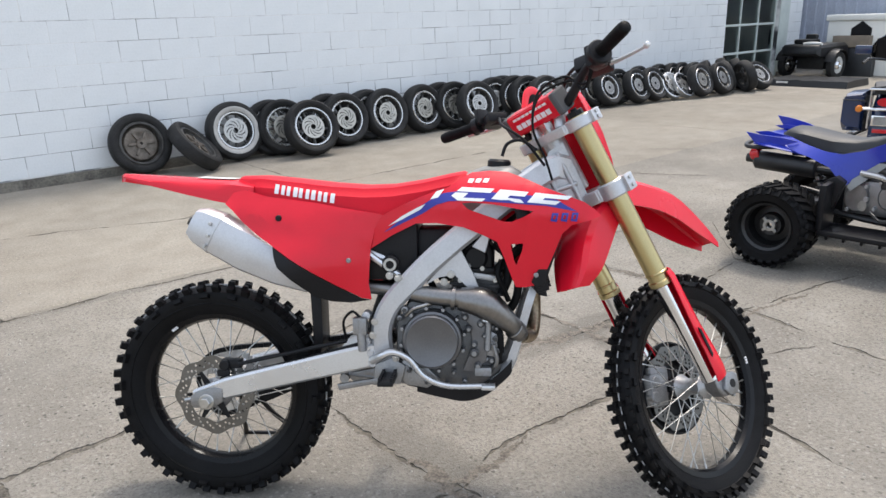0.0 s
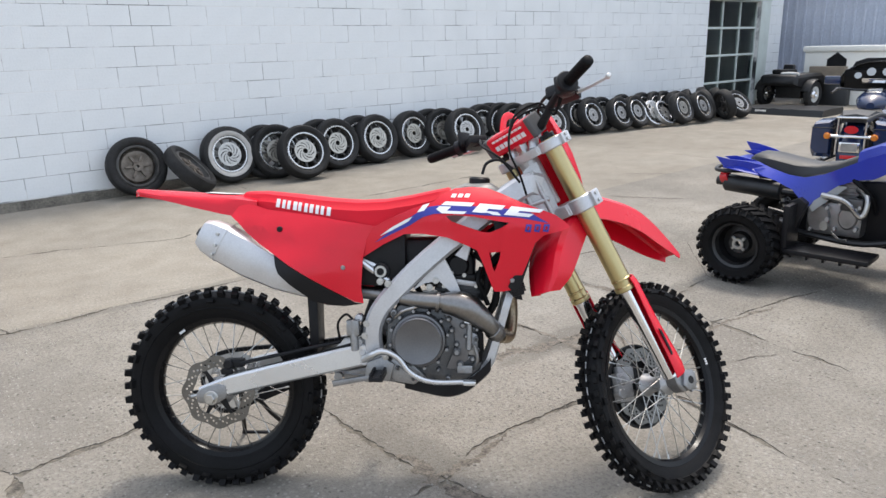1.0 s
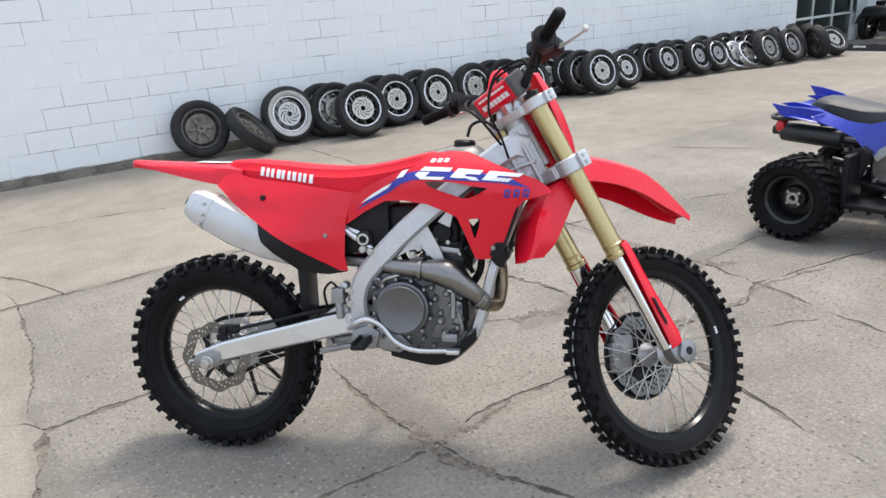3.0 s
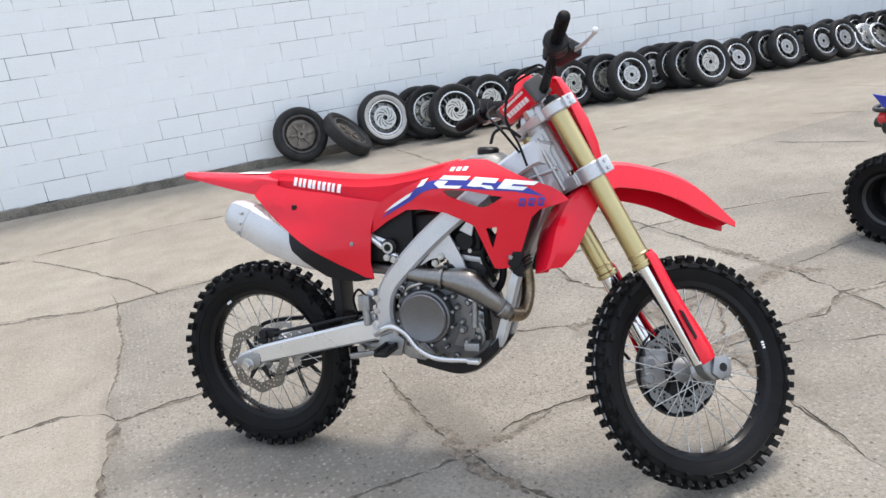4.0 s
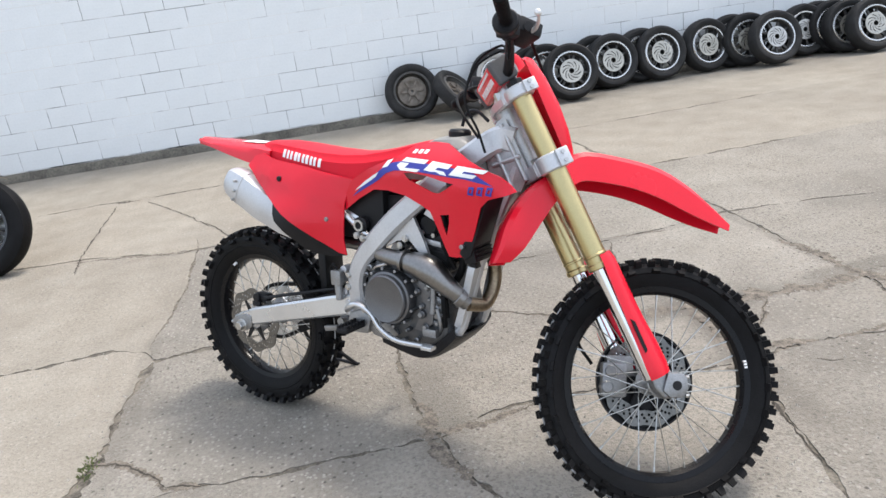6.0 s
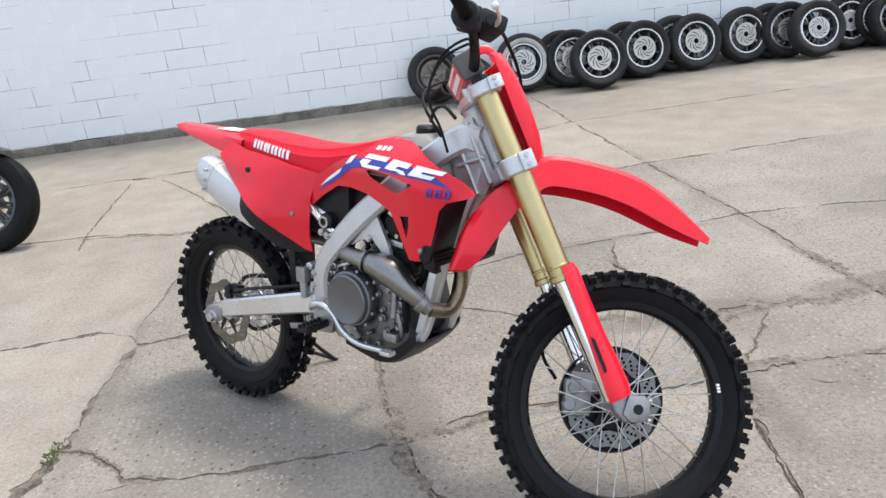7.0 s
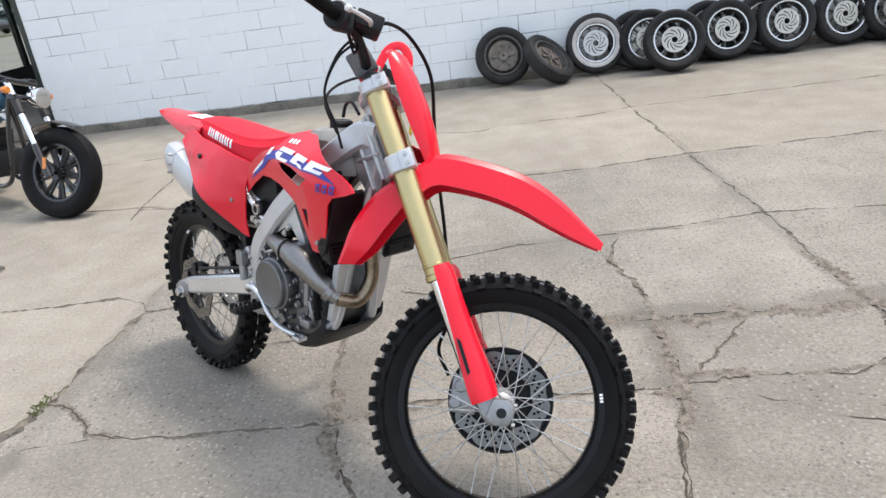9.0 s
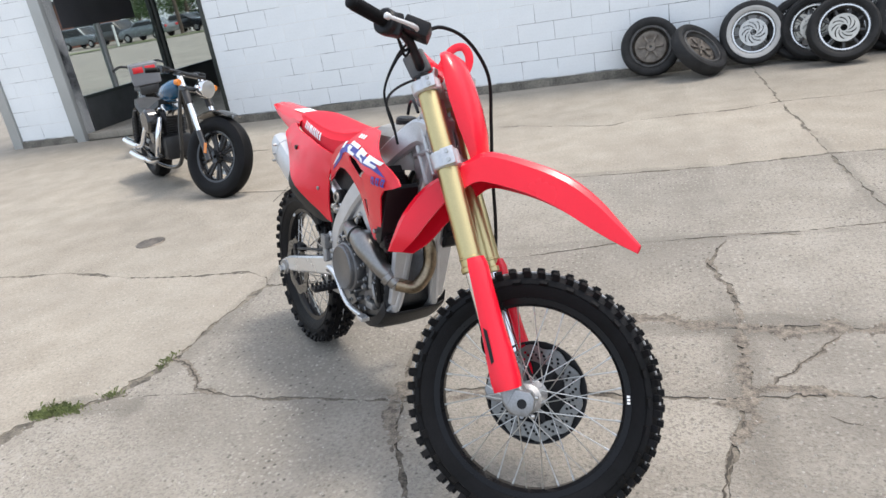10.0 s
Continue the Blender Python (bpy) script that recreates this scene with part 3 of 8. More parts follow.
def build_wall():
    runs = [(WALL_X0, DOOR_A[0], 0), (DOOR_A[0], DOOR_A[1], DOOR_A[2]), (DOOR_A[1], DOOR_B[0], 0), (DOOR_B[0], DOOR_B[1], DOOR_B[2]), (DOOR_B[1], WALL_X1, 0)]
    bm = merge(*[box(a, b, WALL_Y + 0.0022, WALL_Y + 0.2, z, WALL_TOP) for a, b, z in runs])
    wall = tagged(link("wall_south", bm, MORTAR, smooth=False), "white-painted concrete block wall with thin cracked joints", "wall", kind="structure")
    kinds = []
    for k in range(4):
        g = 0.0017 + 0.0006 * k
        b = box(g, BLOCK - g, 0, 0.03, g, COURSE - g, 0.0012, 1)
        for v in b.verts:
            v.co.y += 0.0005 * noise.noise((v.co.x * 9 + k * 5, v.co.z * 9, k))
        me = bpy.data.meshes.new("block")
        for f in b.faces:
            f.smooth = False
        b.to_mesh(me)
        b.free()
        me.materials.append(PAINTED_BLOCK)
        kinds.append(me)
    rnd = random.Random(4)
    rest = bmesh.new()
    z, row = 0.10, 0
    while z + COURSE < WALL_TOP + 0.1:
        k = -11
        while True:
            x0 = -1.7 + BLOCK * (k + (0.5 if row % 2 else 0))
            k += 1
            if x0 > WALL_X1:
                break
            lo, hi = max(x0, WALL_X0), min(x0 + BLOCK, WALL_X1)
            if hi - lo < 0.03:
                continue
            spans = [(lo, hi)]
            for a, b, top in (DOOR_A, DOOR_B):
                if z + 0.05 < top:
                    spans = [s for lo_, hi_ in spans for s in ((lo_, min(hi_, a)), (max(lo_, b), hi_)) if s[1] - s[0] > 0.03]
            dy = rnd.uniform(-0.0006, 0.0006)
            for lo_, hi_ in spans:
                m = pose(lo_, WALL_Y + dy, z) @ Matrix.Diagonal(((hi_ - lo_) / BLOCK, 1, 1, 1))
                me = rnd.choice(kinds)
                if -2.34 < lo_ < 6.1 and row < 14:
                    same_part("block", me, wall, m)
                else:
                    n0 = len(rest.verts)
                    rest.from_mesh(me)
                    rest.verts.ensure_lookup_table()
                    bmesh.ops.transform(rest, matrix=m, verts=rest.verts[n0:])
        z += COURSE
        row += 1
    ob = link("block_field", rest, PAINTED_BLOCK, wall, smooth=False)
    ob["kind"] = "stuff"
    # worn plinth along the foot of the wall
    rows = []
    x = WALL_X0
    while x < WALL_X1:
        a = 0.012 * noise.noise((x * 4, 0, 0)) + 0.006 * noise.noise((x * 17, 5, 0))
        rows.append([(x, WALL_Y - 0.05 + a, -0.01), (x, WALL_Y - 0.035 + a, 0.05 + a), (x, WALL_Y - 0.01, 0.088 + 0.5 * a), (x, WALL_Y + 0.03, 0.095), (x, WALL_Y + 0.03, -0.01)])
        x += 0.06
    keep = [[]]
    for r in rows:
        cx = r[0][0]
        if DOOR_A[0] - 0.1 < cx < DOOR_A[1] + 0.02 or DOOR_B[0] - 0.02 < cx < DOOR_B[1] + 0.02:
            if keep[-1]:
                keep.append([])
        else:
            keep[-1].append(r)
    link("plinth", merge(*[rings(r) for r in keep if len(r) > 1]), KERB, wall, "grimy dark foot of the wall")
    return wall


WALL = build_wall()


# ---------------------------------------------------------------- dirt bike
LEAN, HEADING, STEER = 10.05, -44.07, 43.1
BIKE_M = pose(1.412, 2.27, -0.004, 0, 0, HEADING) @ pose(0, 0, 0, -LEAN)
AXIS0 = Vector((1.595, 0, 0))
RAKE = 27.1
STEER_M = Matrix.Translation(AXIS0) @ Matrix.Rotation(radians(STEER), 4, Vector((-math.sin(radians(RAKE)), 0, math.cos(radians(RAKE))))) @ Matrix.Translation(-AXIS0)


def fork_x(z):
    return 1.619 - 0.5117 * z


def knobby_tyre(r_out, r_rim, width, count, seed):
    """Tyre carcass with three staggered sorts of tread knob."""
    w, kh = width / 2, 0.016
    rc = r_out - kh
    prof = [(r_rim, -w * 0.5), (r_rim + 0.012, -w * 0.66), (r_rim + 0.03, -w * 0.82), (r_rim + 0.036, -w * 0.845), (r_rim + 0.038, -w * 0.90), (r_rim + 0.041, -w * 0.87), (rc - 0.028, -w * 0.93), (rc - 0.014, -w * 0.86), (rc - 0.004, -w * 0.5), (rc, 0),
            (rc - 0.004, w * 0.5), (rc - 0.014, w * 0.86), (rc - 0.028, w * 0.93), (r_rim + 0.03, w * 0.82), (r_rim + 0.012, w * 0.66), (r_rim, w * 0.5), (r_rim - 0.006, 0)]
    bm = lathe(prof, 72)
    rnd = random.Random(seed)
    sector = 2 * math.pi / count

    def knob(ang, across, depth, ln, wd, h, tilt):
        b = box(-ln / 2, ln / 2, -wd / 2, wd / 2, -0.006, h)
        for v in b.verts:
            if v.co.z > 0:
                v.co.x *= 0.84
                v.co.y *= 0.86
        return xf(b, Matrix.Rotation(-ang, 4, "Y") @ Matrix.Translation((0, across, depth)) @ Matrix.Rotation(tilt, 4, "X"))

    out = []
    for k in range(count):
        a = k * sector + rnd.uniform(-0.004, 0.004)
        odd = k % 2
        if not odd:
            out.append(knob(a, 0.16 * w, rc - 0.001, 0.45 * sector * r_out, 0.33 * w, kh, 0.0))
            out.append(knob(a, -0.3 * w, rc - 0.002, 0.017, 0.3 * w, kh, 0.12))
        else:
            out.append(knob(a, -0.1 * w, rc - 0.001, 0.45 * sector * r_out, 0.34 * w, kh, 0.0))
            out.append(knob(a, 0.42 * w, rc - 0.003, 0.016, 0.28 * w, kh, -0.16))
        for s in (-1, 1):
            lift = 0.0 if odd else 0.006
            out.append(knob(a + sector * 0.25 * s, s * w * (0.72 - 0.03 * odd), rc - 0.011 + lift * 0.3, 0.48 * sector * r_out, 0.30 * w, kh + 0.004, -s * 0.62))
            if k % 2 == 0:
                out.append(knob(a + sector * 0.5, s * w * 0.93, rc - 0.026, 0.6 * sector * r_out, 0.22 * w, 0.011, -s * 1.15))
    return bm, merge(*out)


def rim_mesh(r, w):
    prof = [(r - 0.012, -0.010), (r - 0.004, -w * 0.42), (r + 0.012, -w * 0.5), (r + 0.014, -w * 0.42), (r + 0.004, -w * 0.3), (r - 0.004, 0), (r + 0.004, w * 0.3), (r + 0.014, w * 0.42), (r + 0.012, w * 0.5), (r - 0.004, w * 0.42), (r - 0.012, 0.010)]
    return lathe(prof, 72)


def wavy_disc(r, inner, thick, waves, y, holes=36):
    """Brake disc with a waved rim, real drill holes and a spider to the hub."""
    bm = bmesh.new()
    edges = []
    n = 144
    for rad, wave in ((r, 0.005), (inner, 0.003)):
        vs = [bm.verts.new(((rad + wave * math.cos(waves * t)) * math.cos(t), 0, (rad + wave * math.cos(waves * t)) * math.sin(t))) for t in (2 * math.pi * k / n for k in range(n))]
        edges += [bm.edges.new((a, b)) for a, b in zip(vs, vs[1:] + vs[:1])]
    for k in range(holes):
        t = 2 * math.pi * k / holes
        rr = inner + (r - inner) * (0.25, 0.45, 0.65)[k % 3]
        vs = [bm.verts.new((rr * math.cos(t) + 0.0043 * math.cos(u), 0, rr * math.sin(t) + 0.0043 * math.sin(u))) for u in (2 * math.pi * q / 7 for q in range(7))]
        edges += [bm.edges.new((a, b)) for a, b in zip(vs, vs[1:] + vs[:1])]
    bmesh.ops.triangle_fill(bm, use_beauty=True, edges=edges, normal=(0, 1, 0))
    ext = bmesh.ops.extrude_face_region(bm, geom=bm.faces[:])
    bmesh.ops.translate(bm, vec=(0, thick, 0), verts=[v for v in ext["geom"] if isinstance(v, bmesh.types.BMVert)])
    return xf(bm, Matrix.Translation((0, y, 0)))


def disc_tabs(wheel, inner, thick, y):
    """Six arms that carry a brake disc on its hub."""
    me = None
    for k in range(6):
        m = Matrix.Rotation(2 * math.pi * k / 6, 4, "Y")
        if me:
            same_part("disc_arm", me, wheel, m)
        else:
            me = part("disc_arm", prism([(0.03, -0.012), (inner, -0.005), (inner + 0.007, 0.0), (inner, 0.005), (0.03, 0.012)], y, y + thick, 0.001, 1), BLACK_PLASTIC, wheel, matrix=m).data


def spoked_wheel(name, parent, m, r_out, r_rim, width, rim_w, knobs, hub_w, flange, seed, marks):
    """Rim with its tyre, hub and 36 spokes, turning round y at the pose m."""
    rim = part(name, rim_mesh(r_rim, rim_w), BLACK_RIM, parent, "black spoked rim", matrix=m)
    carcass, knob_field = knobby_tyre(r_out, r_rim + 0.010, width, knobs, seed)
    part("tyre", carcass, RUBBER, rim, "new black knobby off-road tyre")
    mid = r_out - 0.012
    part("tread_line", lathe([(mid, -width * 0.035), (mid + 0.001, -width * 0.05), (mid, -width * 0.065), (mid - 0.004, -width * 0.05)], 72), CHALK, rim, "thin pale line round the tread")
    part("tread", knob_field, RUBBER, rim, "tall square tread knobs")["kind"] = "stuff"
    hub = [(0.012, -hub_w), (0.03, -hub_w), (flange, -hub_w + 0.012), (flange + 0.004, -hub_w + 0.018), (flange, -hub_w + 0.024), (0.026, -hub_w * 0.35), (0.024, 0), (0.026, hub_w * 0.35), (flange, hub_w - 0.024), (flange + 0.004, hub_w - 0.018), (flange, hub_w - 0.012), (0.03, hub_w), (0.012, hub_w)]
    part("hub", lathe(hub, 32), CAST_LIGHT, rim, "machined alloy hub")
    shapes = []
    for side in (-1, 1):
        for lean in (-1, 1):
            a, b = radians(48) * lean, 0.0
            p0 = (flange * math.sin(a), side * (hub_w - 0.018), flange * math.cos(a))
            p1 = ((r_rim - 0.006) * math.sin(b), side * 0.004, (r_rim - 0.006) * math.cos(b))
            q = Vector(p1) - Vector(p0)
            bm = merge(cyl(p0, p1, 0.0016, sides=6), cyl(Vector(p1) - q.normalized() * 0.02, p1, 0.003, sides=6))
            shapes.append(bm)
    meshes = []
    for bm in shapes:
        me = bpy.data.meshes.new("spoke")
        bm.to_mesh(me)
        bm.free()
        me.materials.append(STEEL)
        meshes.append(me)
    for k in range(36):
        same_part("spoke", meshes[k % 4], rim, Matrix.Rotation(2 * math.pi * k / 36, 4, "Y"))
    # white lettering as bars on the rim
    for base in marks:
        for q in range(3):
            part("rim_mark", xf(box(r_rim + 0.0, r_rim + 0.008, -rim_w * 0.5 - 0.001, -rim_w * 0.5 + 0.004, -0.0028, 0.0028), Matrix.Rotation(base + 0.032 * q, 4, "Y")), WHITE_INK, rim)
    return rim


def build_bike():
    bike = thing("dirt_bike", BIKE_M, "red motocross bike with gold forks leaning on a side stand", "motorcycle")

    # --- wheels
    rear = spoked_wheel("rear_wheel", bike, pose(0, 0, 0.345), 0.345, 0.232, 0.112, 0.06, 44, 0.075, 0.045, 3, (4.08,))
    part("brake_disc", wavy_disc(0.12, 0.084, 0.004, 8, -0.078, 60), DISC_STEEL, rear, "waved drilled rear brake disc")
    disc_tabs(rear, 0.084, 0.0035, -0.0775)
    teeth = [((0.105 + 0.006 * (k % 2)) * math.cos(2 * math.pi * k / 98), (0.105 + 0.006 * (k % 2)) * math.sin(2 * math.pi * k / 98)) for k in range(98)]
    spr = panel(teeth, lambda x, z: 0.062, 0.006, holes=[[(0.07 * math.cos(a + 0.38 * math.cos(u)) + 0.02 * math.sin(u) * math.cos(a), 0.07 * math.sin(a + 0.38 * math.cos(u)) + 0.02 * math.sin(u) * math.sin(a)) for u in (2 * math.pi * q / 10 for q in range(10))] for a in (2 * math.pi * k / 6 for k in range(6))], grid=1)
    part("sprocket", spr, ALLOY, rear, "aluminium rear sprocket")
    front = spoked_wheel("front_wheel", bike, STEER_M @ pose(1.481, 0, 0.35), 0.35, 0.256, 0.086, 0.048, 54, 0.062, 0.036, 5, (-0.27,))
    part("brake_disc", wavy_disc(0.13, 0.086, 0.004, 10, 0.066, 90), DISC_STEEL, front, "waved drilled front brake disc")
    disc_tabs(front, 0.088, 0.0035, 0.0665)
    guard = [(0.142 * math.cos(t), 0.142 * math.sin(t)) for t in (radians(a) for a in range(0, 360, 10))]
    part("disc_guard", xf(merge(panel(guard, lambda x, z: 0.0, 0.004, grid=1), lathe([(0.138, 0.0), (0.144, 0.0), (0.144, -0.012), (0.138, -0.012)], 48)), pose(0, 0.086, 0)), BLACK_PLASTIC, front, "black plastic disc guard")

    # --- swingarm, axle, chain
    arms = []
    for s in (-1, 1):
        rows = []
        for x, zc, hh, yc, hw in ((-0.045, 0.358, 0.018, 0.118, 0.012), (0.0, 0.366, 0.028, 0.118, 0.015), (0.06, 0.384, 0.032, 0.118, 0.017), (0.25, 0.428, 0.034, 0.112, 0.018), (0.42, 0.466, 0.036, 0.102, 0.02), (0.5, 0.482, 0.036, 0.095, 0.02), (0.545, 0.488, 0.03, 0.09, 0.02)):
            b = 0.007
            ring = [(-hw + b, -hh), (hw - b, -hh), (hw, -hh + b), (hw, hh - b), (hw - b, hh), (-hw + b, hh), (-hw, hh - b), (-hw, -hh + b)]
            rows.append([(x, s * yc + dy, zc + dz) for dy, dz in ring])
        arms.append(rings(rows))
    arms.append(box(0.4, 0.47, -0.09, 0.09, 0.45, 0.5, 0.01))
    part("swingarm", merge(*arms), ALLOY, bike, "brushed aluminium swingarm", flat_angle=25)
    part("rear_axle", merge(cyl((0, -0.15, 0.345), (0, 0.145, 0.345), 0.012), cyl((0, -0.158, 0.345), (0, -0.140, 0.345), 0.017, sides=6, bevel=0.002), cyl((0, -0.143, 0.345), (0, -0.136, 0.345), 0.024, sides=24, bevel=0.002)), STEEL, bike, "steel axle with its nut")
    part("axle_block", prism([(-0.05, 0.335), (-0.04, 0.325), (0.02, 0.327), (0.05, 0.345), (0.05, 0.385), (0.02, 0.39), (-0.03, 0.375), (-0.05, 0.36)], -0.138, -0.128, 0.004), CAST, bike, "cast axle adjuster block")
    part("adjuster_bolt", cyl((-0.075, -0.118, 0.343), (-0.03, -0.118, 0.352), 0.006, sides=6), STEEL, bike)
    part("rear_caliper", merge(box(0.03, 0.095, -0.094, -0.06, 0.432, 0.462, 0.01), box(0.02, 0.06, -0.1, -0.09, 0.41, 0.432, 0.005), cyl((0.045, -0.104, 0.445), (0.045, -0.06, 0.445), 0.016, sides=16, bevel=0.003), tube([(0.09, -0.1, 0.45), (0.2, -0.1, 0.475), (0.42, -0.09, 0.52)], 0.006, 8)), BLACK_PLASTIC, bike, "black rear brake caliper with hose")
    part("disc_cover", prism([(0.11, 0.43), (0.3, 0.475), (0.46, 0.52), (0.46, 0.505), (0.3, 0.455), (0.12, 0.41)], -0.112, -0.098, 0.003), BLACK_PLASTIC, bike)
    links = []
    loop = curve([(-0.11, 0.345), (-0.085, 0.415), (0.0, 0.452), (0.25, 0.475), (0.5, 0.505), (0.54, 0.49), (0.5, 0.455), (0.25, 0.36), (0.0, 0.238), (-0.085, 0.27), (-0.11, 0.345)], 14)
    for a, b in zip(loop[::1], loop[1:]):
        d = Vector((b[0] - a[0], 0, b[1] - a[1]))
        links.append(xf(box(-d.length * 0.46, d.length * 0.46, 0.058, 0.074, -0.007, 0.007), Matrix.Translation(((a[0] + b[0]) / 2, 0, (a[1] + b[1]) / 2)) @ Matrix.Rotation(-math.atan2(d.z, d.x), 4, "Y")))
    part("chain", merge(*links), BLACK_PLASTIC, bike, "dark roller chain", smooth=False)
    part("chain_guide", prism([(0.1, 0.27), (0.24, 0.33), (0.25, 0.37), (0.22, 0.38), (0.09, 0.31)], 0.05, 0.085, 0.004), BLACK_PLASTIC, bike)

    # --- frame
    path = [(1.075, 0.03, 1.015), (1.03, 0.045, 1.02), (0.94, 0.068, 0.965), (0.84, 0.088, 0.89), (0.76, 0.098, 0.828), (0.685, 0.106, 0.765), (0.61, 0.108, 0.692), (0.557, 0.106, 0.632), (0.531, 0.102, 0.57), (0.53, 0.098, 0.505), (0.545, 0.094, 0.45)]
    half = [0.037, 0.036, 0.035, 0.034, 0.033, 0.033, 0.032, 0.030, 0.030, 0.031, 0.034]
    for s in (-1, 1):
        rows = []
        pts = curve([(*p, h) for p, h in zip(path, half)], 5)
        for i, q in enumerate(pts):
            t = Vector(pts[min(i + 1, len(pts) - 1)][:3] - pts[max(i - 1, 0)][:3])
            t.y = 0
            t.normalize()
            nrm = Vector((-t.z, 0, t.x))
            h, w, b = float(q[3]), 0.018, 0.009
            ring = [(-w + b, -h), (w - b, -h), (w, -h + b), (w, h - b), (w - b, h), (-w + b, h), (-w, h - b), (-w, -h + b)]
            rows.append([Vector((q[0], s * (q[1] + dy), q[2])) + nrm * dz for dy, dz in ring])
        part("frame_spar", rings(rows), SATIN, bike, "satin aluminium frame spar", flat_angle=28)
        part("frame_gusset", panel([(0.76, 0.80), (0.71, 0.745), (0.66, 0.69), (0.70, 0.712), (0.745, 0.72), (0.78, 0.685), (0.80, 0.655), (0.82, 0.665), (0.80, 0.72), (0.775, 0.77)], lambda x, z, s=s: s * 0.098 - 0.006, 0.012, grid=0.2), SATIN, bike)
        part("down_tube", tube([(1.085, s * 0.028, 0.955), (1.02, s * 0.04, 0.80), (0.965, s * 0.05, 0.66), (0.925, s * 0.06, 0.52), (0.90, s * 0.07, 0.445), (0.86, s * 0.08, 0.415), (0.78, s * 0.085, 0.397), (0.66, s * 0.09, 0.408), (0.57, s * 0.095, 0.45)], [0.018, 0.018, 0.017, 0.017, 0.017, 0.017, 0.016, 0.016, 0.018], 10, 6), SATIN, bike, "aluminium cradle tube")
        part("subframe_tube", tube([(0.60, s * 0.07, 0.74), (0.46, s * 0.08, 0.80), (0.30, s * 0.07, 0.90), (0.14, s * 0.05, 0.955)], 0.013, 8), ALLOY, bike)
        part("subframe_brace", tube([(0.585, s * 0.1, 0.718), (0.50, s * 0.10, 0.78), (0.44, s * 0.09, 0.83)], 0.010, 8), ALLOY, bike)
    arch = [(0.0, 0.955), (0.032, 0.955), (0.046, 0.82), (0.056, 0.74), (0.088, 0.69), (0.10, 0.645), (0.094, 0.46), (0.062, 0.45), (0.058, 0.60), (0.046, 0.645), (0.02, 0.668), (0.0, 0.672)]
    plate = panel(arch + [(-y, z) for y, z in arch[::-1] if y], lambda y, z: 0.0, 0.024, (), 0.05)
    for v in plate.verts:
        deep = v.co.y
        v.co = Vector((float(np.interp(v.co.z, (0.445, 0.52, 0.66, 0.80, 0.955), (0.912, 0.937, 0.977, 1.032, 1.10))) - deep, v.co.x, v.co.z))
    part("frame_casting", plate, SATIN, bike, "arched alloy casting of the frame before the engine", flat_angle=25)
    for s in (-1, 1):
        part("head_web", panel([(0.985, 0.985), (1.02, 1.05), (1.055, 1.075), (1.09, 1.0), (1.125, 0.93), (1.10, 0.875), (1.045, 0.86), (1.005, 0.90)], lambda x, z, s=s: s * 0.046, 0.006, (), 0.2), CAST_LIGHT, bike, "webbed cast side of the steering head")
        for p, q in (((1.04, 1.062), (1.118, 0.905)), ((1.008, 1.02), (1.078, 0.872)), ((1.01, 0.945), (1.10, 0.975))):
            part("web_rib", cyl((p[0], s * 0.049, p[1]), (q[0], s * 0.049, q[1]), 0.0075, sides=10, bevel=0.003), CAST_LIGHT, bike)
    head = cyl((1.11, 0, 0.95), (1.022, 0, 1.12), 0.034, sides=24, bevel=0.004)
    cast = rings([[(1.125, y * 0.9, 0.935), (1.09, y, 0.925), (1.045, y, 0.955), (1.01, y, 0.985), (1.025, y, 1.06), (1.055, y, 1.08)] for y in (-0.036, 0.036)])
    bmesh.ops.bevel(cast, geom=cast.edges[:], offset=0.008, segments=2, affect="EDGES")
    part("steering_head", merge(head, cast), CAST_LIGHT, bike, "cast aluminium steering head", flat_angle=30)
    for x, y, z in ((0.57, -0.122, 0.475), (0.505, -0.118, 0.545), (0.512, -0.118, 0.585), (0.585, -0.128, 0.715), (0.56, -0.126, 0.722), (0.715, -0.108, 0.70), (0.735, -0.108, 0.722), (0.79, -0.112, 0.668)):
        part("frame_bolt", merge(cyl((x, y - 0.008, z), (x, y + 0.01, z), 0.008, sides=6, bevel=0.001), cyl((x, y - 0.004, z), (x, y + 0.01, z), 0.011, sides=12)), STEEL, bike)
    # cast lugs behind the pivot plate
    for x, z, r in ((0.485, 0.60, 0.013), (0.478, 0.565, 0.011), (0.485, 0.525, 0.012), (0.495, 0.49, 0.012), (0.50, 0.46, 0.014)):
        part("frame_lug", cyl((x, -0.118, z), (x, -0.075, z), r, sides=14, bevel=0.003), SATIN, bike)
    part("shock_adjuster", cyl((0.56, -0.085, 0.752), (0.56, -0.112, 0.752), 0.026, sides=20, bevel=0.005), BLACK_PLASTIC, bike, "round black shock adjuster")
    part("adjuster_ring", lathe([(0.012, -0.118), (0.019, -0.118), (0.020, -0.108), (0.012, -0.108)], 20), STEEL, bike, "bright adjuster ring", matrix=pose(0.56, 0, 0.752))
    part("shock_body", cyl((0.6, 0, 0.82), (0.47, 0, 0.47), 0.03), BLACK_PLASTIC, bike)
    part("airbox", merge(box(0.34, 0.64, -0.085, 0.085, 0.70, 0.90, 0.02), box(0.62, 0.78, -0.06, 0.06, 0.70, 0.85, 0.02)), BLACK_PLASTIC, bike, "black airbox")
    part("mud_flap", prism([(0.30, 0.66), (0.335, 0.66), (0.335, 0.50), (0.325, 0.455), (0.305, 0.46), (0.303, 0.55)], -0.035, 0.06, 0.006), BLACK_PLASTIC, bike)

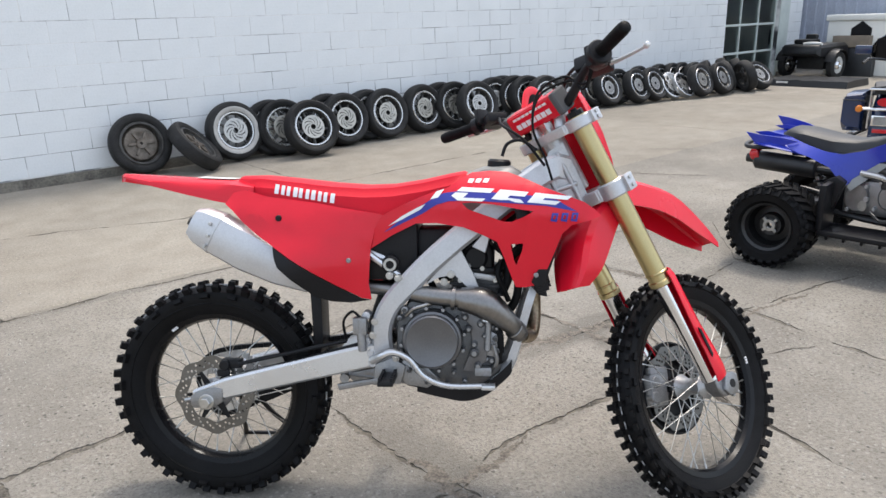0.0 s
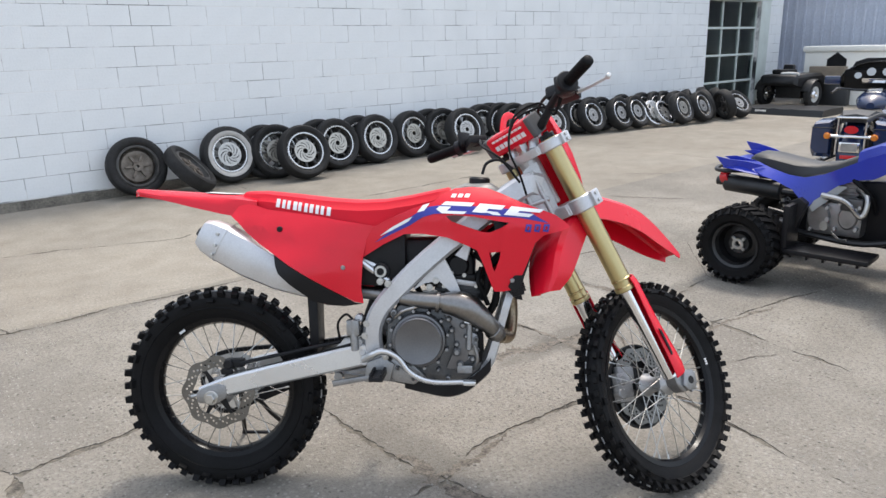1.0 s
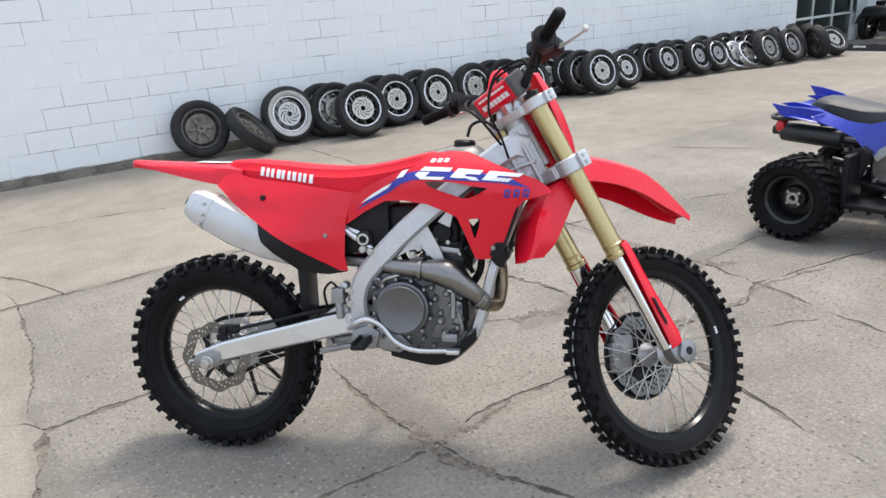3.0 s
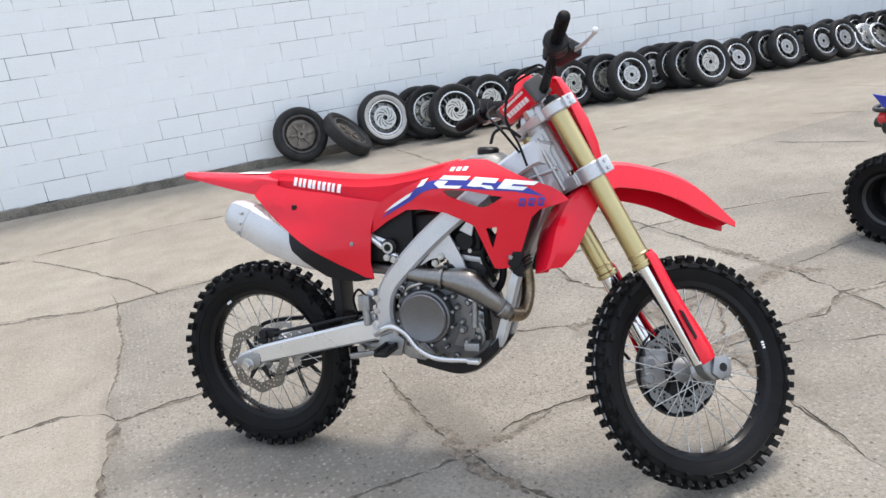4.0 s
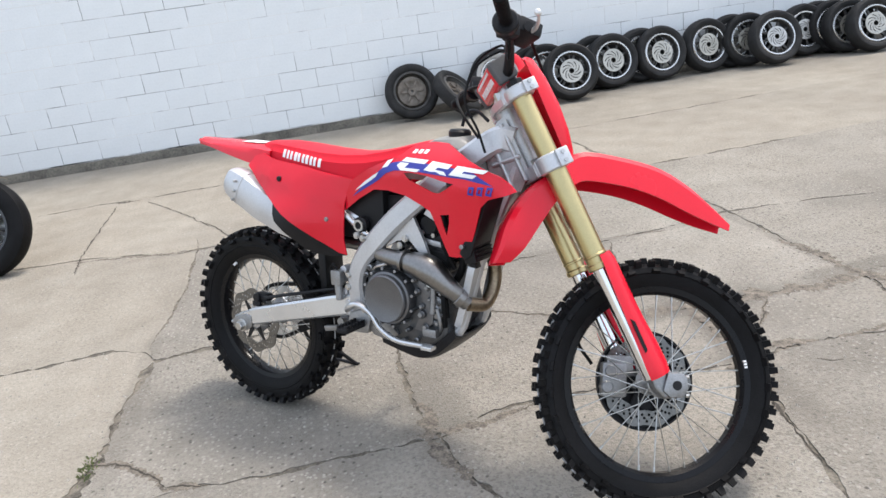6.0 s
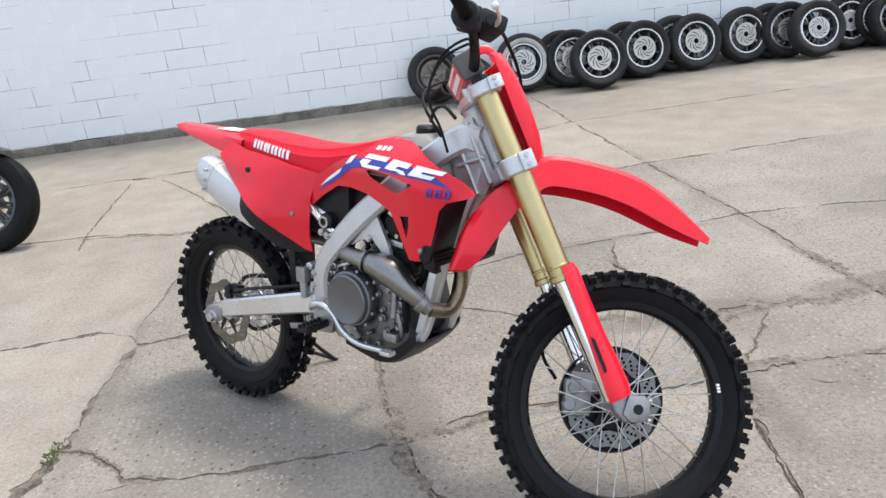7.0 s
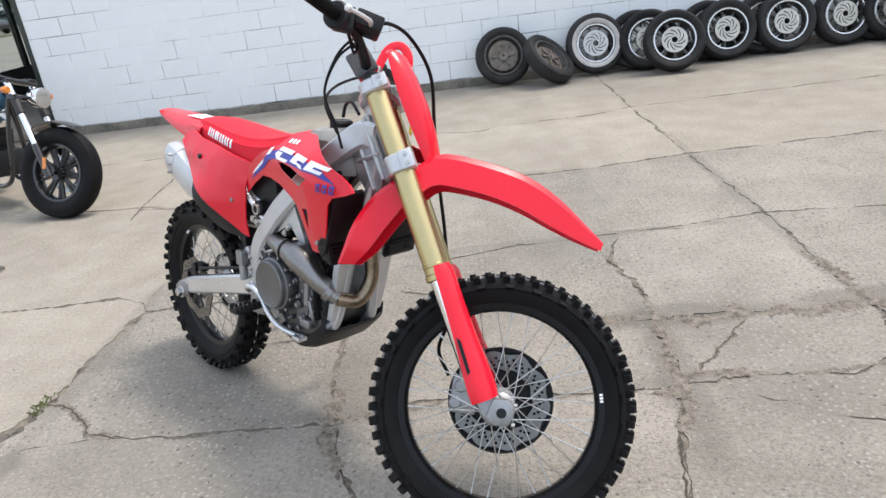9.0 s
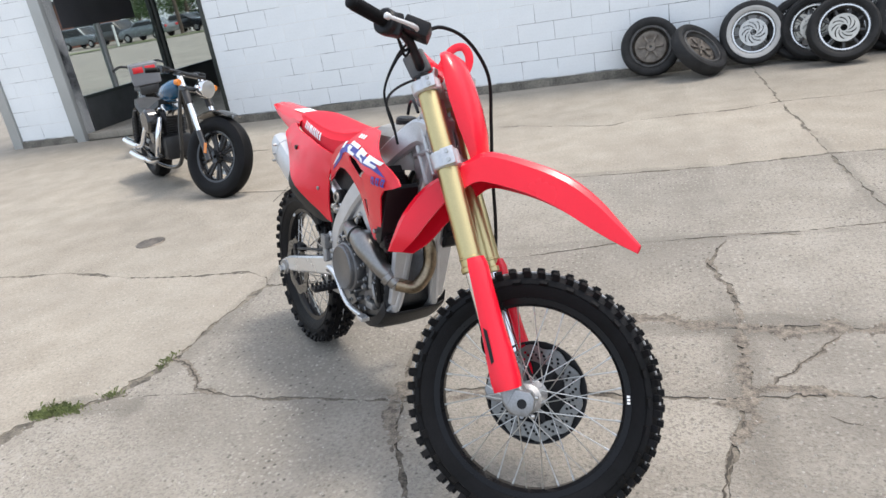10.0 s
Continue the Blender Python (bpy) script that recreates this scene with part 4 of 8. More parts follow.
    # --- engine
    case = prism([(0.565, 0.42), (0.60, 0.385), (0.70, 0.365), (0.82, 0.385), (0.875, 0.43), (0.885, 0.50), (0.86, 0.60), (0.80, 0.655), (0.68, 0.66), (0.61, 0.64), (0.575, 0.58)], -0.105, 0.105, 0.012)
    part("crankcase", case, CASE_GREY, bike, "cast grey engine case")
    step = [(0.0, -0.160), (0.068, -0.159), (0.072, -0.161), (0.076, -0.157), (0.078, -0.145), (0.084, -0.142), (0.087, -0.132), (0.087, -0.10), (0.0, -0.10)]
    part("clutch_cover", xf(lathe(step, 56), pose(0.680, 0, 0.535)), COVER, bike, "round dark-grey clutch cover")
    bits = []
    for k in range(12):
        a = radians(10 + 30 * k)
        bits.append((cyl((0.681 + 0.093 * math.cos(a), -0.142, 0.536 + 0.093 * math.sin(a)), (0.681 + 0.093 * math.cos(a), -0.10, 0.536 + 0.093 * math.sin(a)), 0.0055, sides=8, bevel=0.001), CAST, "cover_bolt"))
    for x, z, r, y in ((0.80, 0.52, 0.012, -0.13), (0.80, 0.495, 0.016, -0.135), (0.785, 0.565, 0.012, -0.13), (0.775, 0.60, 0.012, -0.13), (0.83, 0.545, 0.010, -0.128), (0.82, 0.58, 0.014, -0.125), (0.865, 0.565, 0.010, -0.12), (0.81, 0.455, 0.014, -0.128), (0.74, 0.435, 0.009, -0.126), (0.85, 0.47, 0.013, -0.12)):
        bits.append((cyl((x, y, z), (x, -0.09, z), r * 0.85, sides=12, bevel=0.003), CASE_GREY, "engine_boss"))
        bits.append((cyl((x, y - 0.006, z), (x, -0.09, z), r * 0.5, sides=6, bevel=0.001), CAST, "engine_bolt"))
    bits.append((prism([(0.765, 0.44), (0.80, 0.435), (0.835, 0.47), (0.845, 0.55), (0.825, 0.61), (0.79, 0.635), (0.76, 0.62), (0.79, 0.57), (0.795, 0.51)], -0.122, -0.10, 0.005), COVER, "water_pump_cover"))
    bits.append((cyl((0.838, -0.125, 0.50), (0.842, -0.12, 0.60), 0.010, sides=12, bevel=0.003), CAST, "oil_pipe"))
    bits.append((tube([(0.87, -0.11, 0.46), (0.875, -0.118, 0.54), (0.86, -0.10, 0.60)], 0.009, 8), RUBBER, "engine_hose"))
    bits.append((tube([(0.845, -0.10, 0.43), (0.865, -0.125, 0.47), (0.855, -0.128, 0.52)], 0.006, 8), CAST, "oil_pipe"))
    bits.append((box(0.80, 0.85, -0.132, -0.10, 0.425, 0.452, 0.006), CAST, "drain_boss"))
    # ribs, covers, clamps and lines before the clutch
    for x0, z0, x1, z1, r in ((0.782, 0.445, 0.842, 0.475, 0.006), (0.79, 0.475, 0.85, 0.50, 0.005), (0.80, 0.60, 0.858, 0.565, 0.006), (0.775, 0.63, 0.85, 0.612, 0.006), (0.60, 0.455, 0.64, 0.425, 0.007), (0.585, 0.50, 0.60, 0.455, 0.006)):
        bits.append((cyl((x0, -0.112, z0), (x1, -0.112, z1), r, sides=8, bevel=0.002), CAST, "case_rib"))
    for x, z, r in ((0.845, 0.515, 0.017), (0.862, 0.535, 0.011), (0.868, 0.50, 0.010), (0.815, 0.63, 0.013), (0.835, 0.60, 0.010), (0.77, 0.655, 0.010), (0.60, 0.62, 0.012), (0.585, 0.595, 0.010), (0.61, 0.44, 0.010), (0.66, 0.405, 0.010), (0.72, 0.395, 0.010), (0.77, 0.405, 0.010)):
        bits.append((cyl((x, -0.124, z), (x, -0.09, z), r * 0.85, sides=14, bevel=0.003), CAST, "case_plug"))
        # raised hex in dark metal; the colour stands for a shaded socket
        bits.append((cyl((x, -0.129, z), (x, -0.12, z), r * 0.5, sides=6, bevel=0.001), DARK_METAL, "plug_recess"))
    bits.append((prism([(0.825, 0.485), (0.862, 0.478), (0.876, 0.505), (0.872, 0.545), (0.845, 0.56), (0.825, 0.535)], -0.118, -0.10, 0.006), CAST, "oil_filter_cover"))
    bits.append((tube([(0.80, -0.118, 0.615), (0.83, -0.128, 0.625), (0.862, -0.122, 0.60), (0.878, -0.112, 0.55), (0.88, -0.105, 0.49)], 0.006, 8), RUBBER, "wire_loom"))
    bits.append((tube([(0.60, -0.108, 0.60), (0.628, -0.125, 0.625), (0.66, -0.128, 0.636), (0.70, -0.12, 0.648)], 0.005, 8), STEEL, "breather_line"))
    bits.append((cyl((0.835, -0.129, 0.585), (0.839, -0.125, 0.61), 0.016, sides=14, bevel=0.003), STEEL, "hose_clamp"))
    for bm, mat, word in bits:
        part(word, bm, mat, bike)
    cyl_b = prism([(0.735, 0.64), (0.865, 0.615), (0.885, 0.70), (0.885, 0.73), (0.745, 0.745), (0.735, 0.70)], -0.062, 0.062, 0.008)
    fins = [prism([(0.728, z), (0.892, z - 0.012), (0.892, z - 0.005), (0.728, z + 0.007)], -0.07, 0.07) for z in (0.66, 0.685)]
    # dark metal here also carries the black shade between spar and engine
    part("cylinder", merge(cyl_b, *fins), DARK_METAL, bike)
    part("cylinder_head_cover", merge(prism([(0.752, 0.735), (0.858, 0.72), (0.862, 0.78), (0.85, 0.806), (0.815, 0.82), (0.78, 0.813), (0.757, 0.785)], -0.072, 0.062, 0.018, 3), cyl((0.806, -0.085, 0.765), (0.806, -0.06, 0.765), 0.036, sides=20, bevel=0.008), box(0.755, 0.862, -0.08, -0.05, 0.715, 0.735, 0.006)), BLACK_PLASTIC, bike, "black cylinder head cover")
    hose = [tube([(0.86, -0.06, 0.72), (0.90, -0.08, 0.76), (0.94, -0.085, 0.80)], 0.014, 8), tube([(0.74, -0.03, 0.80), (0.69, -0.05, 0.78), (0.66, -0.04, 0.72), (0.68, -0.05, 0.67)], 0.010, 8), tube([(0.87, -0.07, 0.57), (0.92, -0.08, 0.64), (0.93, -0.09, 0.72)], 0.012, 8), tube([(0.84, 0.02, 0.80), (0.90, 0.0, 0.86), (0.99, -0.02, 0.93)], 0.008, 8), tube([(0.66, -0.08, 0.66), (0.62, -0.085, 0.63), (0.60, -0.08, 0.58)], 0.016, 8)]
    hose.append(tube([(0.86, -0.05, 0.80), (0.895, -0.075, 0.77), (0.90, -0.085, 0.71), (0.88, -0.085, 0.66)], 0.013, 8))
    hose.append(tube([(0.75, -0.06, 0.80), (0.725, -0.08, 0.775), (0.715, -0.085, 0.735), (0.73, -0.08, 0.70)], 0.008, 8))
    hose.append(tube([(0.775, -0.075, 0.83), (0.80, -0.095, 0.845), (0.845, -0.09, 0.835), (0.875, -0.08, 0.80)], 0.007, 8))
    hose.append(tube([(0.70, -0.06, 0.70), (0.715, -0.085, 0.735), (0.735, -0.09, 0.775), (0.76, -0.08, 0.80)], 0.006, 8))
    hose.append(tube([(0.88, -0.09, 0.76), (0.87, -0.105, 0.72), (0.885, -0.10, 0.68), (0.90, -0.09, 0.64)], 0.008, 8))
    for x, z in ((0.785, 0.742), (0.825, 0.735), (0.76, 0.70), (0.862, 0.70)):
        part("head_bolt", cyl((x, -0.09, z), (x, -0.06, z), 0.008, sides=6, bevel=0.001), STEEL, bike)
    part("head_flange", prism([(0.748, 0.712), (0.865, 0.695), (0.868, 0.712), (0.75, 0.73)], -0.084, 0.07, 0.004), CAST_LIGHT, bike, "bright joint of the cylinder head")
    part("engine_hanger", prism([(0.795, 0.80), (0.83, 0.84), (0.85, 0.835), (0.835, 0.78)], -0.094, -0.086, 0.002, 1), SATIN, bike)
    for h in hose:
        part("engine_hose", h, RUBBER, bike, "black rubber hose")

    # --- exhaust
    head_pipe = [(0.885, -0.005, 0.70), (0.94, 0.0, 0.705), (0.972, 0.015, 0.66), (0.978, 0.012, 0.585), (0.968, -0.03, 0.527), (0.938, -0.085, 0.535), (0.892, -0.118, 0.59), (0.83, -0.128, 0.64), (0.76, -0.128, 0.655)]
    part("header_pipe", tube(head_pipe[:6], [0.021, 0.021, 0.021, 0.021, 0.021, 0.022], 16, 8), BROWN_PIPE, bike, "brown heat-tinted header pipe")
    part("resonance_chamber", tube(head_pipe[5:], [0.0225, 0.031, 0.044, 0.033], 16, 8), HEADER, bike, "dull titanium exhaust chamber")
    part("pipe_collar", cyl((0.927, -0.094, 0.548), (0.914, -0.104, 0.562), 0.031, sides=20, bevel=0.002), HEADER, bike)
    part("mid_pipe", merge(tube([(0.775, -0.127, 0.655), (0.70, -0.122, 0.66), (0.63, -0.098, 0.664), (0.56, -0.052, 0.668), (0.45, -0.052, 0.68), (0.33, -0.115, 0.70)], [0.028, 0.0265, 0.025, 0.022, 0.022, 0.026], 16, 6), cyl((0.738, -0.128, 0.657), (0.748, -0.128, 0.656), 0.034)), HEADER, bike)
    # silencer: rounded-triangular can, tapered to the back
    rows = []
    for x, z, h, w in ((-0.016, 0.884, 0.022, 0.02), (-0.012, 0.883, 0.044, 0.038), (0.008, 0.872, 0.057, 0.046), (0.055, 0.846, 0.066, 0.049), (0.056, 0.8455, 0.064, 0.0475), (0.14, 0.797, 0.066, 0.049), (0.24, 0.745, 0.058, 0.045), (0.33, 0.706, 0.044, 0.036), (0.36, 0.695, 0.03, 0.03)):
        ring = []
        for k in range(24):
            a = 2 * math.pi * k / 24
            c, s = math.cos(a), math.sin(a)
            sq = 1 / max(abs(c), abs(s)) ** 0.35
            ring.append(Vector((x, -0.106 + 0.05 * max(0.0, x), z)) + Vector((0.5, 0, 0.87)) * h * s * sq + Vector((0, 1, 0)) * w * c * sq)
        rows.append(ring)
    sil = part("silencer", rings(rows), SATIN, bike, "satin aluminium silencer", flat_angle=40)
    part("silencer_outlet", cyl((-0.024, -0.108, 0.888), (0.0, -0.108, 0.872), 0.017, sides=20), DARK_METAL, sil)
    for x, z in ((0.052, 0.88), (0.042, 0.845), (0.03, 0.815)):
        part("rivet", cyl((x, -0.161, z), (x, -0.14, z), 0.005, sides=10, bevel=0.001), STEEL, sil)

    # --- seat, rear fender, tank
    def ring_of(x, half_w, z_top, z_low, crown=0.012, bulge=1.0):
        pts = []
        for u in (-1, -0.98, -0.86, -0.55, 0, 0.55, 0.86, 0.98, 1):
            z = z_top - crown * abs(u) ** 3 - (0.02 if abs(u) > 0.95 else 0)
            pts.append((x, u * half_w * (bulge if abs(u) > 0.9 else 1), z))
        return [(x, -half_w * 1.06, z_low)] + pts + [(x, half_w * 1.06, z_low)]

    seat = [ring_of(*r) for r in ((0.098, 0.055, 1.000, 0.975), (0.11, 0.062, 1.010, 0.955), (0.18, 0.078, 1.010, 0.945), (0.27, 0.088, 1.0, 0.93), (0.385, 0.095, 0.985, 0.91), (0.487, 0.094, 0.977, 0.89), (0.57, 0.09, 0.979, 0.885), (0.656, 0.082, 0.991, 0.91), (0.74, 0.07, 1.008, 0.945), (0.775, 0.06, 1.014, 0.97), (0.792, 0.045, 1.005, 0.985))]
    seat_ob = part("seat", rings(seat), RED_SEAT, bike, "red gripper seat with white lettering bars", flat_angle=50)

    fend = [((-0.272, 1.020), 0.018, 0.004), ((-0.25, 1.020), 0.045, 0.010), ((-0.16, 1.014), 0.062, 0.028), ((-0.05, 1.006), 0.075, 0.046), ((0.04, 1.0), 0.083, 0.060), ((0.10, 0.998), 0.09, 0.068), ((0.16, 0.99), 0.092, 0.08)]
    rows = []
    for (x, z), w, d in fend:
        rows.append([(x, -w * 1.02, z - d), (x, -w, z - d * 0.55), (x, -w * 0.9, z - 0.012), (x, -w * 0.62, z - 0.001), (x, -w * 0.3, z), (x, 0, z + 0.002), (x, w * 0.3, z), (x, w * 0.62, z - 0.001), (x, w * 0.9, z - 0.012), (x, w, z - d * 0.55), (x, w * 1.02, z - d)])
    bm = rings(rows, False)
    bmesh.ops.recalc_face_normals(bm, faces=bm.faces)
    bmesh.ops.solidify(bm, geom=bm.faces[:], thickness=0.004)
    part("rear_fender", bm, RED, bike, "red rear fender", flat_angle=40)
    part("fender_decal", rings([[(x, y, z + 0.0045) for y in (-0.035, 0, 0.035)] for x, z in ((-0.03, 1.004), (0.03, 1.0), (0.085, 0.998))], False), WHITE_INK, bike)
    tank = [ring_of(*r) for r in ((0.70, 0.05, 0.965, 0.90), (0.79, 0.075, 1.012, 0.90), (0.83, 0.08, 1.026, 0.9), (0.91, 0.078, 1.028, 0.90), (0.955, 0.065, 1.0, 0.90), (0.99, 0.04, 0.965, 0.90))]
    part("fuel_tank", rings(tank), CLEAR, bike, "pale fuel tank", flat_angle=50)
    part("fuel_cap", merge(cyl((0.875, 0, 1.018), (0.877, 0, 1.046), 0.034, sides=24, bevel=0.006), tube([(0.885, 0, 1.055), (0.90, 0, 1.09), (0.94, -0.01, 1.10), (0.985, -0.02, 1.07)], 0.005, 8)), BLACK_PLASTIC, bike, "black fuel cap with a breather hose")

    # --- shrouds and side panels
    def y_shroud(x, z):
        f = min(1.0, max(0.0, (x - 0.50) / 0.45))
        y = 0.112 + 0.075 * f ** 1.3
        y -= 0.055 * min(1.0, max(0.0, (z - 0.93) / 0.085)) ** 1.6 * (0.5 + f)
        y -= 0.018 * min(1.0, max(0.0, (x - 1.03) / 0.12)) ** 1.5
        y -= 0.025 * max(0.0, (0.86 - z) / 0.17) * (0.3 + f)
        y += 0.008 * math.exp(-((z - 0.905 + 0.10 * (x - 0.9)) / 0.018) ** 2) * f
        return -y

    sh = [(0.505, 0.798), (0.515, 0.85), (0.54, 0.893), (0.60, 0.925), (0.665, 0.951), (0.735, 0.973), (0.772, 1.000), (0.80, 1.012), (0.85, 1.016), (0.90, 1.012), (0.945, 0.995), (1.0, 0.970), (1.065, 0.945), (1.105, 0.93), (1.135, 0.908), (1.15, 0.892), (1.125, 0.882), (1.07, 0.868), (1.045, 0.845), (1.028, 0.80), (1.008, 0.75), (0.988, 0.71), (0.972, 0.697), (0.945, 0.692), (0.92, 0.692), (0.908, 0.72), (0.89, 0.77), (0.868, 0.822), (0.83, 0.84), (0.775, 0.862), (0.70, 0.873), (0.64, 0.872), (0.57, 0.838)]
    h1 = [(0.772, 0.929), (0.80, 0.931), (0.86, 0.926), (0.93, 0.913), (0.967, 0.908), (0.94, 0.892), (0.908, 0.878), (0.885, 0.879), (0.83, 0.898), (0.79, 0.912)]
    h2 = [(0.905, 0.815), (0.94, 0.819), (0.936, 0.795), (0.921, 0.755), (0.915, 0.77)]
    panel_l = [(0.085, 0.934), (0.105, 0.965), (0.14, 0.972), (0.2, 0.953), (0.352, 0.932), (0.45, 0.913), (0.548, 0.896), (0.53, 0.872), (0.516, 0.845), (0.506, 0.80), (0.502, 0.76), (0.497, 0.70), (0.503, 0.65), (0.475, 0.656), (0.41, 0.695), (0.349, 0.735), (0.29, 0.775), (0.231, 0.815), (0.18, 0.848), (0.14, 0.88), (0.108, 0.915)]
    low = [(0.231, 0.812), (0.237, 0.78), (0.246, 0.755), (0.281, 0.718), (0.345, 0.662), (0.39, 0.648), (0.444, 0.642), (0.500, 0.648), (0.474, 0.653), (0.409, 0.692), (0.348, 0.732), (0.289, 0.772)]

    def y_side(x, z):
        y = 0.124 + 0.055 * math.exp(-((x - 0.26) / 0.17) ** 2 - ((z - 0.755) / 0.10) ** 2) - 0.03 * max(0.0, (z - 0.90) / 0.075)
        y += 0.006 * math.exp(-((z - 0.90 + 0.25 * (x - 0.2)) / 0.012) ** 2)
        return -(y - 0.012 * max(0.0, (x - 0.40) / 0.1))

    def y_seat(x, z):
        """The seat's flank, a little outside it."""
        xs = (0.11, 0.18, 0.27, 0.385, 0.487)
        fw = np.interp(x, xs, (0.062, 0.078, 0.088, 0.095, 0.094))
        zt = np.interp(x, xs, (1.010, 1.010, 1.0, 0.985, 0.977))
        zl = np.interp(x, xs, (0.955, 0.945, 0.93, 0.91, 0.89))
        return -(fw * np.interp(z, (zl, zt - 0.032, zt - 0.0313, zt - 0.0076), (1.06, 1.0, 0.98, 0.86)) + 0.002)

    for s, side in ((1, "right"), (-1, "left")):
        flip = (lambda b: b) if s == 1 else mirrored
        sp = part("shroud", flip(panel(sh, y_shroud, 0.004, (h1, h2), 0.025)), RED, bike, "red radiator shroud with blue and white stripes", flat_angle=30)
        pp = part("side_panel", flip(panel(panel_l, y_side, 0.004, (), 0.03)), RED, bike, "red rear side panel", flat_angle=30)
        part("lower_side_panel", flip(panel(low, lambda x, z: y_side(x, z) + 0.004, 0.006, (), 0.03)), BLACK_PLASTIC, bike, "black lower side panel", flat_angle=30)
        off = lambda f, d: (lambda x, z: f(x, z) - d)
        blue = [(0.545, 0.845), (0.60, 0.872), (0.66, 0.90), (0.70, 0.925), (0.735, 0.935), (0.80, 0.937), (0.90, 0.930), (1.0, 0.922), (1.085, 0.905), (1.05, 0.925), (1.03, 0.938), (0.96, 0.95), (0.86, 0.958), (0.76, 0.962), (0.72, 0.957), (0.68, 0.937), (0.63, 0.905), (0.585, 0.875)]
        part("stripe", flip(panel(blue, off(y_shroud, 0.0016), 0, (), 0.02)), BLUE_INK, sp, "blue swoosh decal")
        white = [
            [(0.56, 0.865), (0.60, 0.893), (0.645, 0.917), (0.67, 0.928), (0.655, 0.912), (0.60, 0.883)],
            [(0.683, 0.94), (0.70, 0.962), (0.722, 0.968), (0.705, 0.945)],
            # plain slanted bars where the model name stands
            [(0.758, 0.962), (0.772, 0.973), (0.862, 0.968), (0.851, 0.957)],
            [(0.742, 0.950), (0.754, 0.959), (0.790, 0.957), (0.776, 0.9445), (0.838, 0.942), (0.828, 0.934), (0.760, 0.937)],
            [(0.853, 0.941), (0.878, 0.966), (0.955, 0.959), (0.944, 0.947), (0.905, 0.950), (0.898, 0.944), (0.932, 0.940), (0.942, 0.930), (0.918, 0.932), (0.902, 0.938), (0.880, 0.938)],
            [(0.950, 0.932), (0.973, 0.957), (1.072, 0.946), (1.058, 0.937), (0.998, 0.943), (0.992, 0.938), (1.040, 0.933), (1.026, 0.924), (0.980, 0.929)],
        ]
        for k, w in enumerate(white):
            part("white_mark", flip(panel(w, off(y_shroud, 0.0028), 0, (), 0.02)), WHITE_INK, sp)
        for k in range(3):
            x = 0.787 + 0.021 * k
            part("white_mark", flip(panel([(x, 0.985), (x + 0.006, 0.996), (x + 0.02, 0.995), (x + 0.014, 0.984)], off(y_shroud, 0.002), 0, (), 0.02)), WHITE_INK, sp)
        for k in range(3):
            x = 1.012 + 0.027 * k
            part("name_bar", flip(panel([(x, 0.881), (x + 0.005, 0.903), (x + 0.022, 0.902), (x + 0.017, 0.878)], off(y_shroud, 0.0026), 0, ([(x + 0.006, 0.886), (x + 0.009, 0.897), (x + 0.016, 0.896), (x + 0.013, 0.885)],), 0.02)), BLUE_INK, sp)
        part("shroud_bolt", flip(cyl((0.975, -0.176, 0.729), (0.975, -0.155, 0.729), 0.007, sides=12, bevel=0.002)), CAST, sp)
        part("panel_bolt", flip(merge(cyl((0.444, y_side(0.444, 0.768) - 0.004, 0.768), (0.444, -0.10, 0.768), 0.0075, sides=12, bevel=0.002))), CAST, pp)
        part("panel_bolt", flip(cyl((0.246, y_side(0.246, 0.892) - 0.002, 0.892), (0.246, -0.10, 0.892), 0.009, sides=12, bevel=0.002)), BLACK_PLASTIC, pp)
        # seat lettering reduced to plain white uprights
        for k in range(10):
            x = 0.222 + 0.0183 * k + (0.0016 if k % 2 else 0.0)
            z0, wd = 0.976 - 0.17 * (x - 0.222), 0.0105 if k % 3 else 0.0125
            bm = panel([(x, z0 - 0.016), (x + 0.003, z0 + 0.011), (x + 0.003 + wd, z0 + 0.009), (x + wd, z0 - 0.018)], y_seat, 0, (), 0.012)
            part("seat_letter_bar", flip(bm), WHITE_INK, seat_ob)
        rad = box(0.945, 0.985, -0.158, -0.055, 0.675, 0.915, 0.006)
        tip = Matrix.Translation((0.965, 0, 0.8)) @ Matrix.Rotation(radians(-14), 4, "Y") @ Matrix.Translation((-0.965, 0, -0.8))
        r = part("radiator", flip(xf(rad, tip)), BLACK_PLASTIC, bike, "black radiator")
        for k in range(20):
            part("radiator_fin", flip(xf(box(0.984, 0.991, -0.15, -0.062, 0.685 + 0.011 * k, 0.689 + 0.011 * k), tip)), BLACK_PLASTIC, r)
        low_z = 0.69 if s == 1 else 0.64
        part("radiator_louvre", flip(prism([(0.98, low_z), (1.0, low_z + 0.012), (1.055, 0.865), (1.045, 0.875), (0.962, low_z + 0.018)], -0.165, -0.062, 0.003)), BLACK_PLASTIC, bike)
        part("radiator_skirt", flip(prism([(0.955, 0.70), (1.0, 0.70), (1.008, 0.664), (0.985, 0.668)], -0.15, -0.12, 0.002)), BLACK_PLASTIC, bike)

    # --- guards, pegs, levers
    glide = [(0.63, 0.362), (0.70, 0.345), (0.77, 0.334), (0.83, 0.352), (0.872, 0.385), (0.90, 0.412), (0.908, 0.425)]
    rows = [[(x, -0.115, z + 0.045), (x, -0.11, z + 0.01), (x, -0.085, z), (x, 0, z - 0.004), (x, 0.085, z), (x, 0.11, z + 0.01), (x, 0.115, z + 0.045)] for x, z in (tuple(q) for q in curve(glide, 4))]
    bm = rings(rows, False)
    bmesh.ops.solidify(bm, geom=bm.faces[:], thickness=0.005)
    part("skid_plate", bm, BLACK_PLASTIC, bike, "black plastic skid plate")
